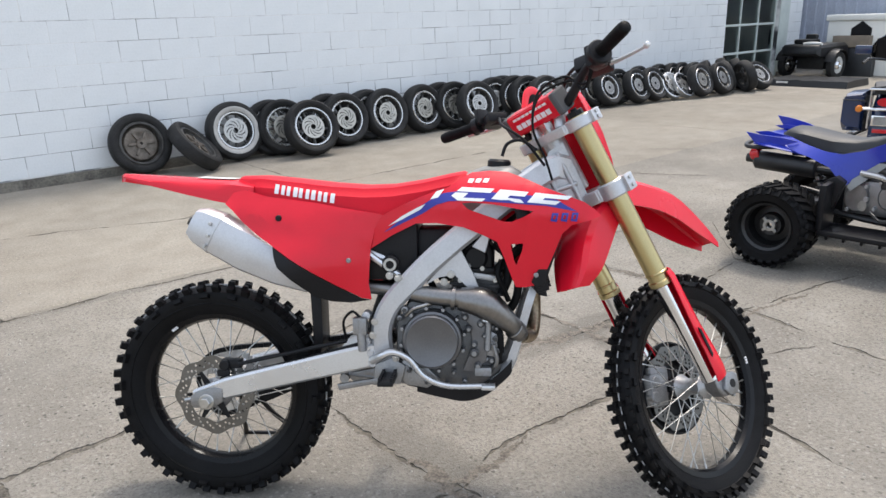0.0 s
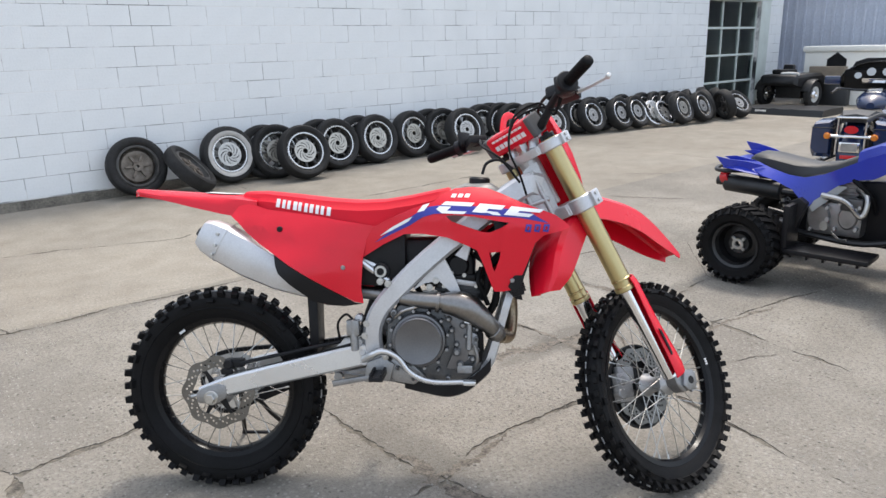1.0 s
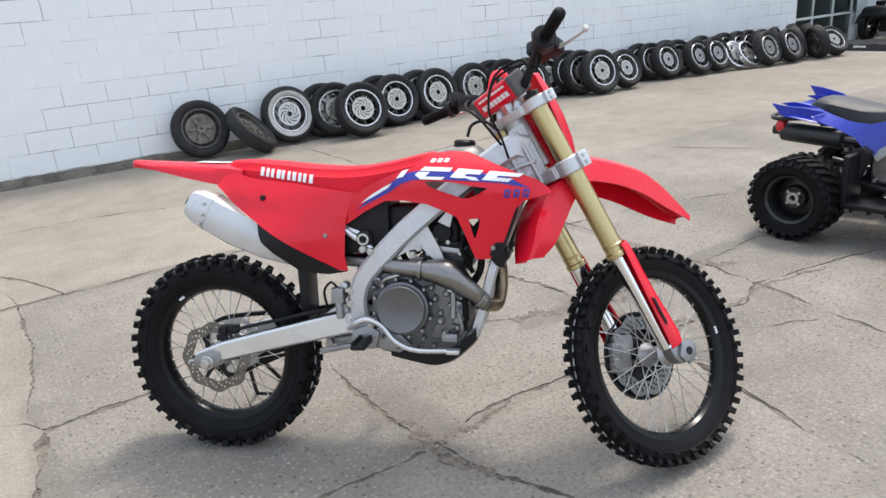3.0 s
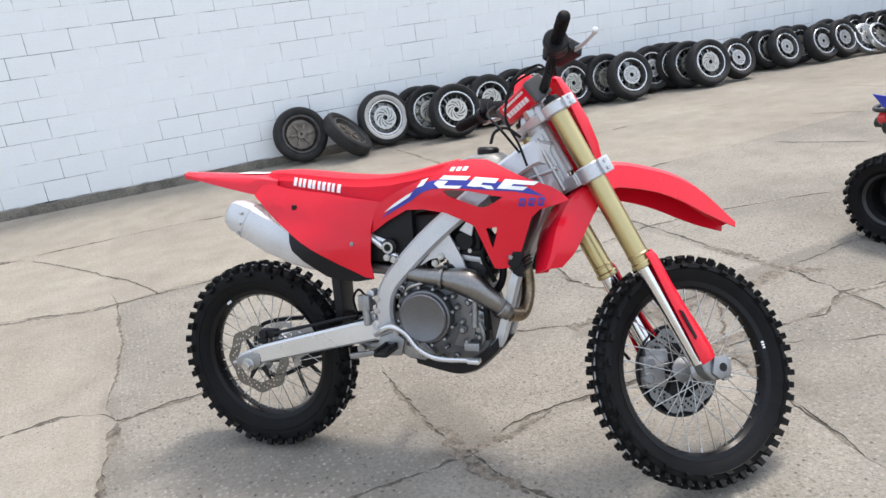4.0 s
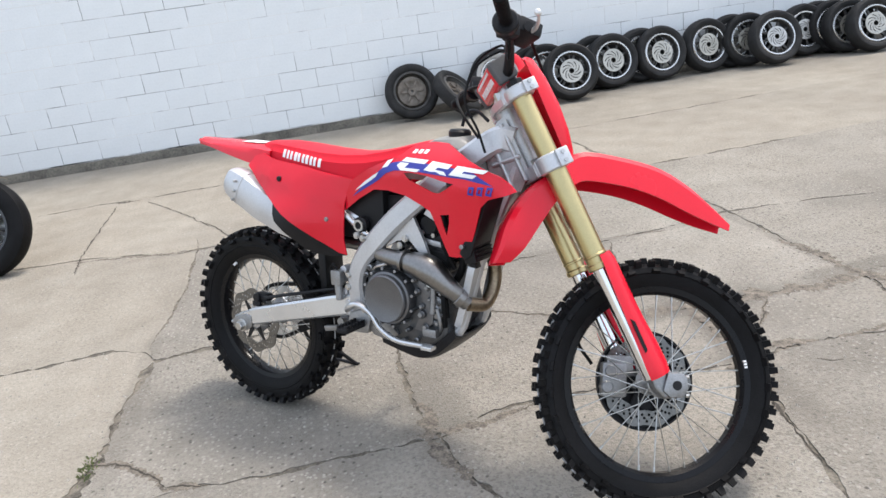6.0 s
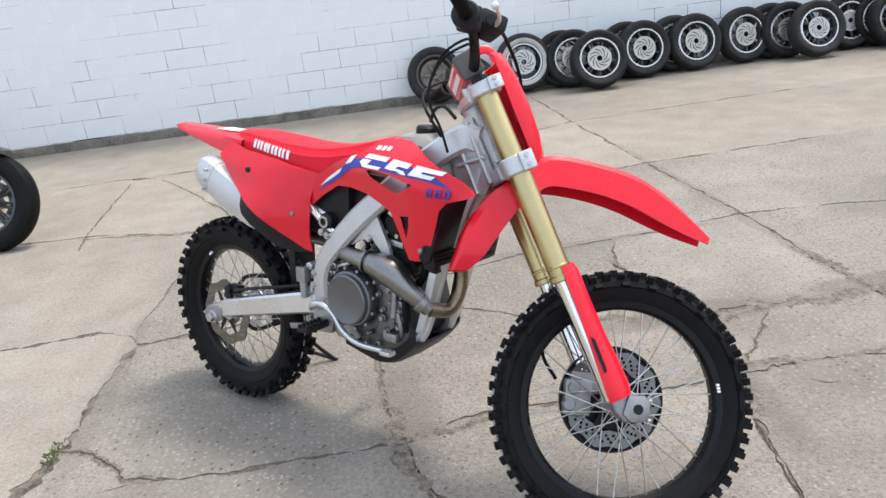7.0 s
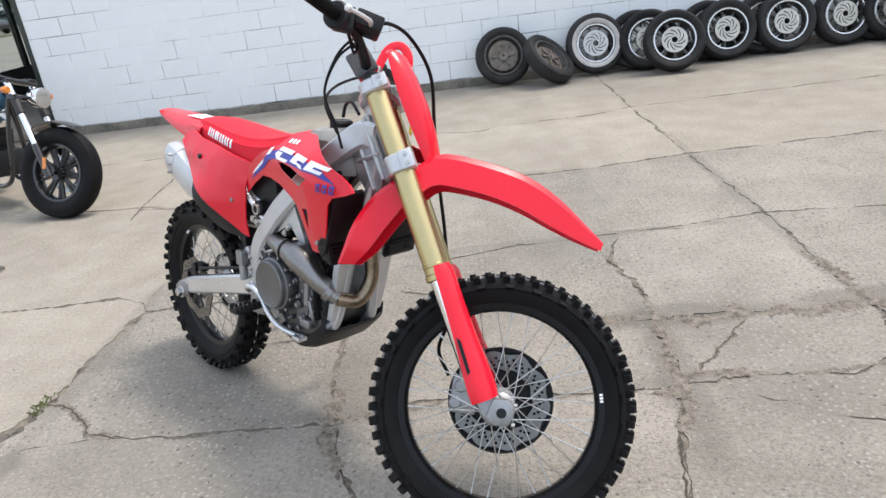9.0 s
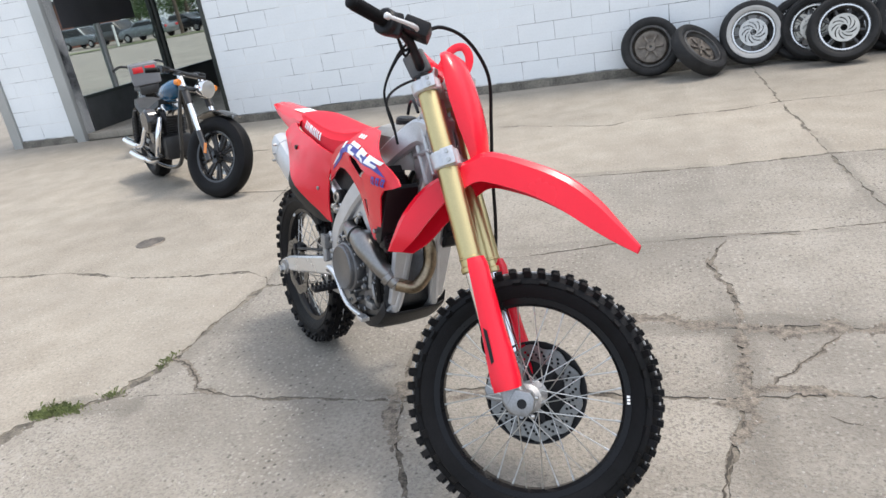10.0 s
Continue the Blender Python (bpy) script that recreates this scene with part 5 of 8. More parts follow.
    for s in (-1, 1):
        peg = [box(0.53, 0.575, s * 0.17 - 0.05, s * 0.17 + 0.05, 0.422, 0.436, 0.003)]
        peg += [box(0.532 + 0.0, 0.54, s * 0.17 - 0.048 + 0.016 * k, s * 0.17 - 0.04 + 0.016 * k, 0.434, 0.446) for k in range(6)]
        peg += [box(0.566, 0.574, s * 0.17 - 0.048 + 0.016 * k, s * 0.17 - 0.04 + 0.016 * k, 0.434, 0.446) for k in range(6)]
        part("footpeg", merge(*peg), BLACK_PLASTIC, bike, "toothed dark steel footpeg")
        part("peg_bracket", prism([(0.50, 0.395), (0.585, 0.40), (0.60, 0.455), (0.56, 0.48), (0.51, 0.46)], s * 0.115 - 0.014, s * 0.115 + 0.014, 0.005), CAST, bike)
    part("brake_pedal", merge(tube([(0.50, -0.125, 0.47), (0.535, -0.15, 0.492), (0.57, -0.155, 0.503), (0.614, -0.152, 0.482), (0.655, -0.15, 0.432), (0.72, -0.152, 0.405), (0.83, -0.156, 0.405)], [0.012, 0.012, 0.010, 0.009, 0.009, 0.009, 0.008], 10), box(0.82, 0.86, -0.175, -0.145, 0.398, 0.412, 0.004)), ALLOY, bike, "aluminium rear brake pedal")
    part("linkage", merge(prism([(0.40, 0.40), (0.50, 0.42), (0.55, 0.39), (0.50, 0.375), (0.42, 0.375)], -0.03, 0.03, 0.006), tube([(0.385, -0.02, 0.40), (0.60, -0.02, 0.375)], 0.012, 8, 2), cyl((0.40, -0.05, 0.39), (0.40, 0.05, 0.39), 0.014), prism([(0.395, 0.398), (0.55, 0.425), (0.56, 0.41), (0.40, 0.38)], -0.13, -0.115, 0.003)), CAST, bike)
    part("rear_master_cylinder", merge(cyl((0.475, -0.128, 0.50), (0.468, -0.128, 0.60), 0.013, sides=14, bevel=0.002), box(0.45, 0.49, -0.14, -0.11, 0.55, 0.60, 0.004)), CAST, bike)
    part("rear_brake_hose", tube([(0.47, -0.125, 0.60), (0.445, -0.118, 0.615), (0.415, -0.10, 0.58), (0.42, -0.09, 0.52)], 0.004, 8), RUBBER, bike, "black brake hose")
    part("kick_area_cover", prism([(0.56, 0.44), (0.60, 0.395), (0.66, 0.385), (0.70, 0.41), (0.66, 0.45), (0.60, 0.475)], -0.118, -0.104, 0.004), CAST, bike)

    # --- stand under the left axle
    part("side_stand", merge(tube([(0.0, 0.125, 0.345), (-0.03, 0.23, 0.17), (-0.055, 0.315, 0.0 + 0.062)], 0.008, 8, 2), tube([(0.0, 0.125, 0.345), (0.08, 0.23, 0.17), (0.15, 0.315, 0.062)], 0.008, 8, 2), tube([(-0.065, 0.317, 0.062), (0.16, 0.317, 0.062)], 0.008, 8, 2)), BLACK_PLASTIC, bike, "black triangle stand")
    return bike


BIKE = build_bike()


def build_front(bike):
    """Fork, bars, plate and fender, all turned with the steering."""
    M = STEER_M

    def at(z, off=0.0):
        return (fork_x(z) + off * 0.89, z + off * 0.4557)

    for s in (-1, 1):
        y = s * 0.1

        def P(z):
            return (fork_x(z), y, z)
        part("fork_tube", merge(cyl(P(0.66), P(1.135), 0.0285, sides=28), cyl(P(0.655), P(0.92), 0.0305, sides=28, bevel=0.002), cyl(P(0.652), P(0.668), 0.034, sides=28, bevel=0.003), cyl(P(0.683), P(0.69), 0.0325, sides=28, bevel=0.002)), GOLD, bike, "gold anodised fork tube", matrix=M)
        part("fork_cap", merge(cyl(P(1.13), P(1.15), 0.024, sides=8, bevel=0.003), cyl(P(1.15), P(1.156), 0.010, sides=12)), BLACK_PLASTIC, bike, matrix=M)
        part("fork_slider", cyl(P(0.37), P(0.66), 0.0245, sides=24), CHROME, bike, "chromed lower fork leg", matrix=M)
        lug = prism([(1.412, 0.392), (1.44, 0.41), (1.472, 0.392), (1.497, 0.368), (1.502, 0.338), (1.486, 0.318), (1.457, 0.314), (1.432, 0.338)], y - 0.024, y + 0.024, 0.010, 3)
        part("axle_lug", merge(lug, cyl((1.481, y - s * -0.03, 0.35), (1.481, y + s * 0.012, 0.35), 0.018, sides=20, bevel=0.003), *[cyl((1.47 + dx, y + s * 0.03, 0.32 + dz), (1.47 + dx, y + s * 0.02, 0.32 + dz), 0.006, sides=8) for dx, dz in ((-0.03, 0.06), (0.02, 0.0))]), CAST, bike, "cast fork axle lug", matrix=M)
        part("axle_clamp", prism([(1.448, 0.336), (1.47, 0.318), (1.505, 0.322), (1.516, 0.345), (1.514, 0.372), (1.50, 0.386), (1.46, 0.384)], min(y + s * 0.012, y + s * 0.034), max(y + s * 0.012, y + s * 0.034), 0.005), CAST, bike, "split clamp round the axle end", matrix=M)
        # solid black disc; the dark of the axle's bore is only its colour
        part("axle_end", cyl((1.485, y + s * 0.02, 0.352), (1.485, y + s * 0.0352, 0.352), 0.0125, sides=20), BLACK_PLASTIC, bike, "black disc standing for the shaded axle hollow", matrix=M)
        for dz in (-0.024, 0.024):
            part("clamp_bolt", cyl((1.512, y + s * 0.022, 0.35 + dz), (1.522, y + s * 0.022, 0.35 + dz), 0.0055, sides=8, bevel=0.001), STEEL, bike, matrix=M)
        # guard: a half shell before and beside the lower leg
        rows = []
        for t, wide in ((0.0, 0.85), (0.06, 1.0), (0.3, 0.98), (0.55, 1.02), (0.75, 1.15), (0.92, 1.2), (1.0, 1.1)):
            z = 0.685 + (0.372 - 0.685) * t
            ring = []
            for k in range(9):
                a = radians(-62 + (20 + 3 * t) * k) * s
                r = 0.040 * wide
                fx, sy = math.cos(a) * r, math.sin(a) * r
                ring.append((fork_x(z) + fx * 0.89 + 0.004, y + s * 0.008 + sy * 0.9, z + fx * 0.456))
            rows.append(ring)
        bm = rings(rows, False)
        bmesh.ops.recalc_face_normals(bm, faces=bm.faces)
        bmesh.ops.solidify(bm, geom=bm.faces[:], thickness=0.004)
        g = part("fork_guard", bm, RED, bike, "red plastic fork guard", matrix=M, flat_angle=45)
        # thin black strip laid on the guard for the dark of an open slot
        slot = prism([(-0.004, -0.045), (0.0045, -0.04), (0.006, 0.04), (-0.002, 0.05)], -0.002, 0.002)
        part("guard_slot", xf(slot, Matrix.Translation((fork_x(0.47) - 0.004, y + s * 0.049, 0.475)) @ Matrix.Rotation(radians(-27), 4, "Y")), BLACK_PLASTIC, g)
    part("front_axle", cyl((1.481, -0.11, 0.35), (1.481, 0.11, 0.35), 0.013), STEEL, bike, matrix=M)

    def clamp(z, hh, mat, name, label):
        bms = []
        for s in (-1, 1):
            c = Vector((fork_x(z), s * 0.1, z))
            ax = Vector((-0.4556, 0, 0.89))
            bms.append(cyl(c - ax * hh, c + ax * hh, 0.041, sides=28, bevel=0.004))
            # split boss with its two bolts, on the outer front
            bms.append(xf(box(-0.018, 0.018, -0.008, 0.008, -hh, hh, 0.003), Matrix.Translation(c + Vector((0.02, s * 0.043, 0.01))) @ Matrix.Rotation(radians(-27.1), 4, "Y")))
        plate = [(-0.042, -0.075), (-0.012, -0.1), (0.02, -0.1), (0.035, -0.05), (0.022, 0), (0.035, 0.05), (0.02, 0.1), (-0.012, 0.1), (-0.042, 0.075), (-0.06, 0.025), (-0.06, -0.025)]
        p = bmesh.new()
        f = p.faces.new([p.verts.new((x, y, -hh * 0.8)) for x, y in plate])
        e = bmesh.ops.extrude_face_region(p, geom=[f])
        bmesh.ops.translate(p, vec=(0, 0, hh * 1.6), verts=[v for v in e["geom"] if isinstance(v, bmesh.types.BMVert)])
        bmesh.ops.bevel(p, geom=p.edges[:], offset=0.004, segments=2, affect="EDGES")
        bms.append(xf(p, Matrix.Translation((fork_x(z), 0, z)) @ Matrix.Rotation(radians(-27.1), 4, "Y")))
        ob = part(name, merge(*bms), mat, bike, label, matrix=M, flat_angle=30)
        for s in (-1, 1):
            for d in (-0.5, 0.5):
                c = Vector((fork_x(z), s * 0.1, z)) + Vector((-0.4556, 0, 0.89)) * hh * d + Vector((0.02, s * 0.05, 0.01))
                part("clamp_bolt", cyl(c, c + Vector((0, s * 0.006, 0)), 0.006, sides=6), STEEL, ob)
        return ob

    clamp(1.118, 0.017, SATIN, "top_clamp", "silver upper fork clamp")
    clamp(0.93, 0.024, SATIN, "bottom_clamp", "silver lower fork clamp")
    part("steering_stem", merge(cyl((1.125, 0, 0.915), (1.02, 0, 1.135), 0.018), cyl((1.022, 0, 1.13), (1.012, 0, 1.15), 0.022, sides=6)), STEEL, bike, matrix=M)
    # bars
    bar = [(0.93, -0.40, 1.235), (0.955, -0.33, 1.235), (0.978, -0.26, 1.234), (1.0, -0.185, 1.222), (1.012, -0.125, 1.19), (1.015, -0.085, 1.172), (1.015, 0, 1.17), (1.015, 0.085, 1.172), (1.012, 0.125, 1.19), (1.0, 0.185, 1.222), (0.978, 0.26, 1.234), (0.955, 0.33, 1.235), (0.93, 0.40, 1.235)]
    part("handlebar", tube(bar, [0.011, 0.011, 0.011, 0.012, 0.0138, 0.0142, 0.0142, 0.0142, 0.0138, 0.012, 0.011, 0.011, 0.011], 14, 5), BLACK_PLASTIC, bike, "black tapered handlebar", matrix=M)
    for s in (-1, 1):
        part("bar_mount", xf(merge(cyl((0, 0, -0.02), (0, 0, 0.03), 0.017, sides=16, bevel=0.002), box(-0.025, 0.025, -0.016, 0.016, 0.018, 0.052, 0.006)), Matrix.Translation((1.022, s * 0.05, 1.135))), SATIN, bike, matrix=M)
    pad = box(-0.032, 0.030, -0.10, 0.10, -0.036, 0.032, 0.014, 3)
    pd = part("bar_pad", xf(pad, pose(1.0, 0.014, 1.185, 0, -38, 0)), RED, bike, "red foam bar pad with white lettering bars", matrix=M)
    for s in (-1, 1):
        part("pad_end", xf(box(-0.033, 0.031, -0.008, 0.014, -0.037, 0.033, 0.010, 3), pose(1.0, 0.014 + s * 0.105, 1.185, 0, -38, 0)), GREY_PAD, pd, "grey foam end")
    for row, zz, n, hgt in ((0, -0.008, 7, 0.016), (1, 0.017, 8, 0.007)):
        for k in range(n):
            w = 0.150 / n
            y = 0.07 - w * k
            b = box(-0.0335, -0.0318, y - w * 0.78, y, zz - hgt / 2, zz + hgt / 2)
            part("pad_letter_bar", xf(b, pose(1.0, 0.014, 1.185, 0, -38, 0)), WHITE_INK, pd)
    for s in (-1, 1):
        g0, g1 = Vector((0.972, s * 0.278, 1.2345)), Vector((0.930, s * 0.405, 1.235))
        d = (g1 - g0)
        rows = [(-0.02, 0.024), (-0.015, 0.027), (0.025, 0.027), (0.03, 0.024), (0.031, 0.0165)]
        for k in range(18):
            rows += [(f, r) for f, r in ((0.1 + 0.045 * k, 0.0165), (0.102 + 0.045 * k, 0.0178), (0.116 + 0.045 * k, 0.0178), (0.118 + 0.045 * k, 0.0165))]
        rows += [(0.97, 0.0165), (1.0, 0.013)]
        part("grip", tube([g0 + d * f for f, r in rows], [r for f, r in rows], 18, 1), RUBBER, bike, "black ribbed rubber grip", matrix=M, flat_angle=50)
    # right: throttle housing and front brake; left: clutch perch
    part("throttle_housing", merge(xf(box(-0.026, 0.026, -0.022, 0.022, -0.03, 0.03, 0.01), pose(0.982, -0.252, 1.235, 0, 0, 18)), cyl((0.968, -0.285, 1.234), (0.975, -0.262, 1.234), 0.034, sides=24, bevel=0.004)), BLACK_PLASTIC, bike, matrix=M)
    part("brake_master", merge(xf(box(-0.02, 0.05, -0.045, 0.045, -0.018, 0.022, 0.008), pose(1.015, -0.205, 1.245, 0, 10, 18)), cyl((1.035, -0.25, 1.24), (1.02, -0.19, 1.245), 0.013)), BLACK_PLASTIC, bike, "black brake master cylinder", matrix=M)
    part("brake_lever", merge(tube([(1.042, -0.225, 1.234), (1.050, -0.26, 1.232), (1.047, -0.30, 1.227), (1.039, -0.34, 1.221), (1.030, -0.378, 1.215)], [0.006, 0.0055, 0.0048, 0.0042, 0.0038], 8, 5, (1, 1.2)), cyl((1.031, -0.374, 1.215), (1.023, -0.390, 1.215), 0.008, sides=12, bevel=0.0035)), LEVER, bike, "bare alloy brake lever", matrix=M)
    part("clutch_perch", merge(xf(box(-0.03, 0.035, -0.05, 0.03, -0.016, 0.016, 0.008), pose(1.0, 0.225, 1.235, 0, 0, -18)), cyl((0.97, 0.275, 1.235), (0.975, 0.255, 1.235), 0.026), xf(box(-0.02, 0.02, -0.012, 0.012, -0.02, 0.03, 0.005), pose(0.975, 0.245, 1.25))), BLACK_PLASTIC, bike, "black clutch perch and switch block", matrix=M)
    part("clutch_lever", tube([(1.03, 0.225, 1.238), (1.05, 0.26, 1.24), (1.045, 0.30, 1.242), (1.03, 0.335, 1.243), (1.012, 0.37, 1.244)], [0.008, 0.008, 0.007, 0.0065, 0.006], 8, 5, (1, 1.3)), ALLOY, bike, matrix=M)
    # number plate
    rows = []
    for x, z, w, wrap in ((1.085, 1.235, 0.075, 0.006), (1.105, 1.225, 0.092, 0.010), (1.14, 1.175, 0.098, 0.014), (1.18, 1.105, 0.095, 0.016), (1.212, 1.035, 0.082, 0.014), (1.228, 0.985, 0.066, 0.010), (1.232, 0.955, 0.055, 0.006)):
        x, w, wrap = x - 0.01, w * 0.98, wrap * 2.2
        rows.append([(x - wrap * 1.5, -w, z - 0.01), (x - wrap * 0.6, -w * 0.96, z - 0.002), (x - 0.004, -w * 0.8, z), (x + 0.006, -w * 0.4, z + 0.003), (x + 0.009, 0, z + 0.004), (x + 0.006, w * 0.4, z + 0.003), (x - 0.004, w * 0.8, z), (x - wrap * 0.6, w * 0.96, z - 0.002), (x - wrap * 1.5, w, z - 0.01)])
    bm = rings(rows, False)
    bmesh.ops.recalc_face_normals(bm, faces=bm.faces)
    bmesh.ops.solidify(bm, geom=bm.faces[:], thickness=0.004)
    np_ = part("number_plate", bm, RED, bike, "plain red front number plate", matrix=M, flat_angle=45)
    part("plate_strap", tube([(1.080, 0.075, 1.18), (1.092, 0.078, 1.25), (1.065, 0.08, 1.29), (1.028, 0.078, 1.275), (1.005, 0.075, 1.21)], 0.012, 8, 5, (1.05, 0.2)), RED, bike, "red plate strap", matrix=M)
    # front fender
    stations = [((1.0, 0.655), (1.05, 0.66), 0.045), ((1.012, 0.70), (1.085, 0.70), 0.065), ((1.03, 0.77), (1.12, 0.76), 0.075), ((1.075, 0.85), (1.165, 0.83), 0.078), ((1.135, 0.905), (1.205, 0.868), 0.076), ((1.195, 0.955), (1.228, 0.888), 0.073), ((1.25, 0.984), (1.265, 0.895), 0.07), ((1.37, 0.973), (1.37, 0.885), 0.068), ((1.47, 0.951), (1.46, 0.862), 0.063), ((1.555, 0.908), (1.54, 0.83), 0.055), ((1.625, 0.855), (1.61, 0.805), 0.047), ((1.685, 0.807), (1.68, 0.785), 0.034)]
    rows = []
    for q in curve([(*a, *b, w) for a, b, w in stations], 3):
        a, b, w = np.array(q[:2]), np.array(q[2:4]), q[4]
        d = b - a

        def pt(u, f):
            c = a + d * f
            return (c[0], u * w, c[1])
        rows.append([pt(-1.02, 1), pt(-1.0, 0.55), pt(-0.96, 0.22), pt(-0.80, 0.06), pt(-0.45, 0.0), pt(-0.3, -0.01), pt(0, 0.015), pt(0.3, -0.01), pt(0.45, 0.0), pt(0.80, 0.06), pt(0.96, 0.22), pt(1.0, 0.55), pt(1.02, 1)])
    bm = rings(rows, False)
    bmesh.ops.recalc_face_normals(bm, faces=bm.faces)
    bmesh.ops.solidify(bm, geom=bm.faces[:], thickness=0.004)
    part("front_fender", bm, RED, bike, "long red front fender", matrix=M, flat_angle=26)
    # front caliper and its hose on the left leg
    part("front_caliper", merge(box(1.345, 1.42, 0.048, 0.098, 0.30, 0.40, 0.012), box(1.36, 1.44, 0.055, 0.085, 0.36, 0.42, 0.008), cyl((1.36, 0.045, 0.33), (1.36, 0.10, 0.33), 0.018, sides=16, bevel=0.003), cyl((1.37, 0.045, 0.375), (1.37, 0.10, 0.375), 0.018, sides=16, bevel=0.003)), CAST, bike, "cast front brake caliper", matrix=M)
    part("brake_hose", tube([(1.03, -0.17, 1.245), (1.06, -0.11, 1.285), (1.105, -0.01, 1.285), (1.16, 0.07, 1.215), (1.185, 0.11, 1.09), (1.215, 0.122, 0.95), (1.255, 0.13, 0.80), (1.283, 0.12, 0.68), (1.31, 0.12, 0.56), (1.29, 0.115, 0.46), (1.33, 0.1, 0.39)], 0.0052, 8, 6), RUBBER, bike, "black front brake hose", matrix=M)
    part("throttle_cable", merge(*[tube([(0.985, -0.245 + d, 1.225), (1.0, -0.19 + d, 1.19 - d), (0.99, -0.13, 1.22 + 1.2 * d), (0.93, -0.075, 1.19 + d), (0.905, -0.06, 1.10), (0.945, -0.05, 1.02), (0.97, -0.04, 0.96)], 0.0036, 8, 6) for d in (0.0, 0.012)], tube([(1.0, 0.2, 1.225), (0.96, 0.14, 1.21), (0.90, 0.06, 1.15), (0.90, -0.02, 1.08), (0.95, -0.04, 1.0)], 0.004, 8, 6)), RUBBER, bike, "black control cables", matrix=M)
    part("key_tag", merge(box(1.11, 1.114, 0.145, 0.18, 1.06, 1.14, 0.001)), YELLOW, bike, "yellow hang tag", matrix=M)


build_front(BIKE)


# ---------------------------------------------------------------- storefront, sectional door, neighbours
GREEN_FRAME = material("pale_green_paint", (0.58, 0.64, 0.61, 1), 0.5, vary=0.08, scale=4, bump=0.15)
GREY_FRAME = material("weathered_aluminium", (0.40, 0.41, 0.40, 1), 0.5, metal=0.2, vary=0.06, scale=3, bump=0.1)
DARK_FRAME = material("dark_green_frame", (0.03, 0.036, 0.032, 1), 0.4, vary=0.2, scale=5)
KICK = material("dark_kick_panel", (0.05, 0.052, 0.052, 1), 0.5, vary=0.25, scale=4, bump=0.2)
SIDING = material("grey_metal_siding", (0.53, 0.57, 0.65, 1), 0.5, metal=0.0, vary=0.08, scale=1.2, fine=20, bump=0.1, tint=(0.47, 0.51, 0.60, 1))
# near-black base colour carries the dimness of rooms; also used on roofs
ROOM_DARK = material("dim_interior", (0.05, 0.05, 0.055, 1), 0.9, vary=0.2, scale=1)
BRICK_FAR = material("far_brick", (0.22, 0.10, 0.075, 1), 0.9, vary=0.2, scale=2)
BARK = material("bark", (0.10, 0.075, 0.055, 1), 0.9, vary=0.3, scale=6, bump=0.8, bump_scale=40)
LEAF = material("leaf", (0.055, 0.10, 0.028, 1), 0.6, vary=0.35, scale=1.5, tint=(0.04, 0.075, 0.02, 1))
GRASS = material("grass", (0.14, 0.17, 0.065, 1), 0.7, vary=0.3, scale=20)
WHITE_PAINT = material("white_paint", (0.74, 0.74, 0.72, 1), 0.4, vary=0.05, scale=3)


def glass_material(name, tint=(0.9, 0.93, 0.93, 1)):
    m = bpy.data.materials.new(name)
    m.use_nodes = True
    p = m.node_tree.nodes["Principled BSDF"]
    p.inputs["Base Color"].default_value = tint
    p.inputs["Roughness"].default_value = 0.03
    p.inputs["IOR"].default_value = 1.12
    p.inputs["Transmission Weight"].default_value = 1.0
    return m


GLASS = glass_material("window_glass", (0.62, 0.68, 0.67, 1))


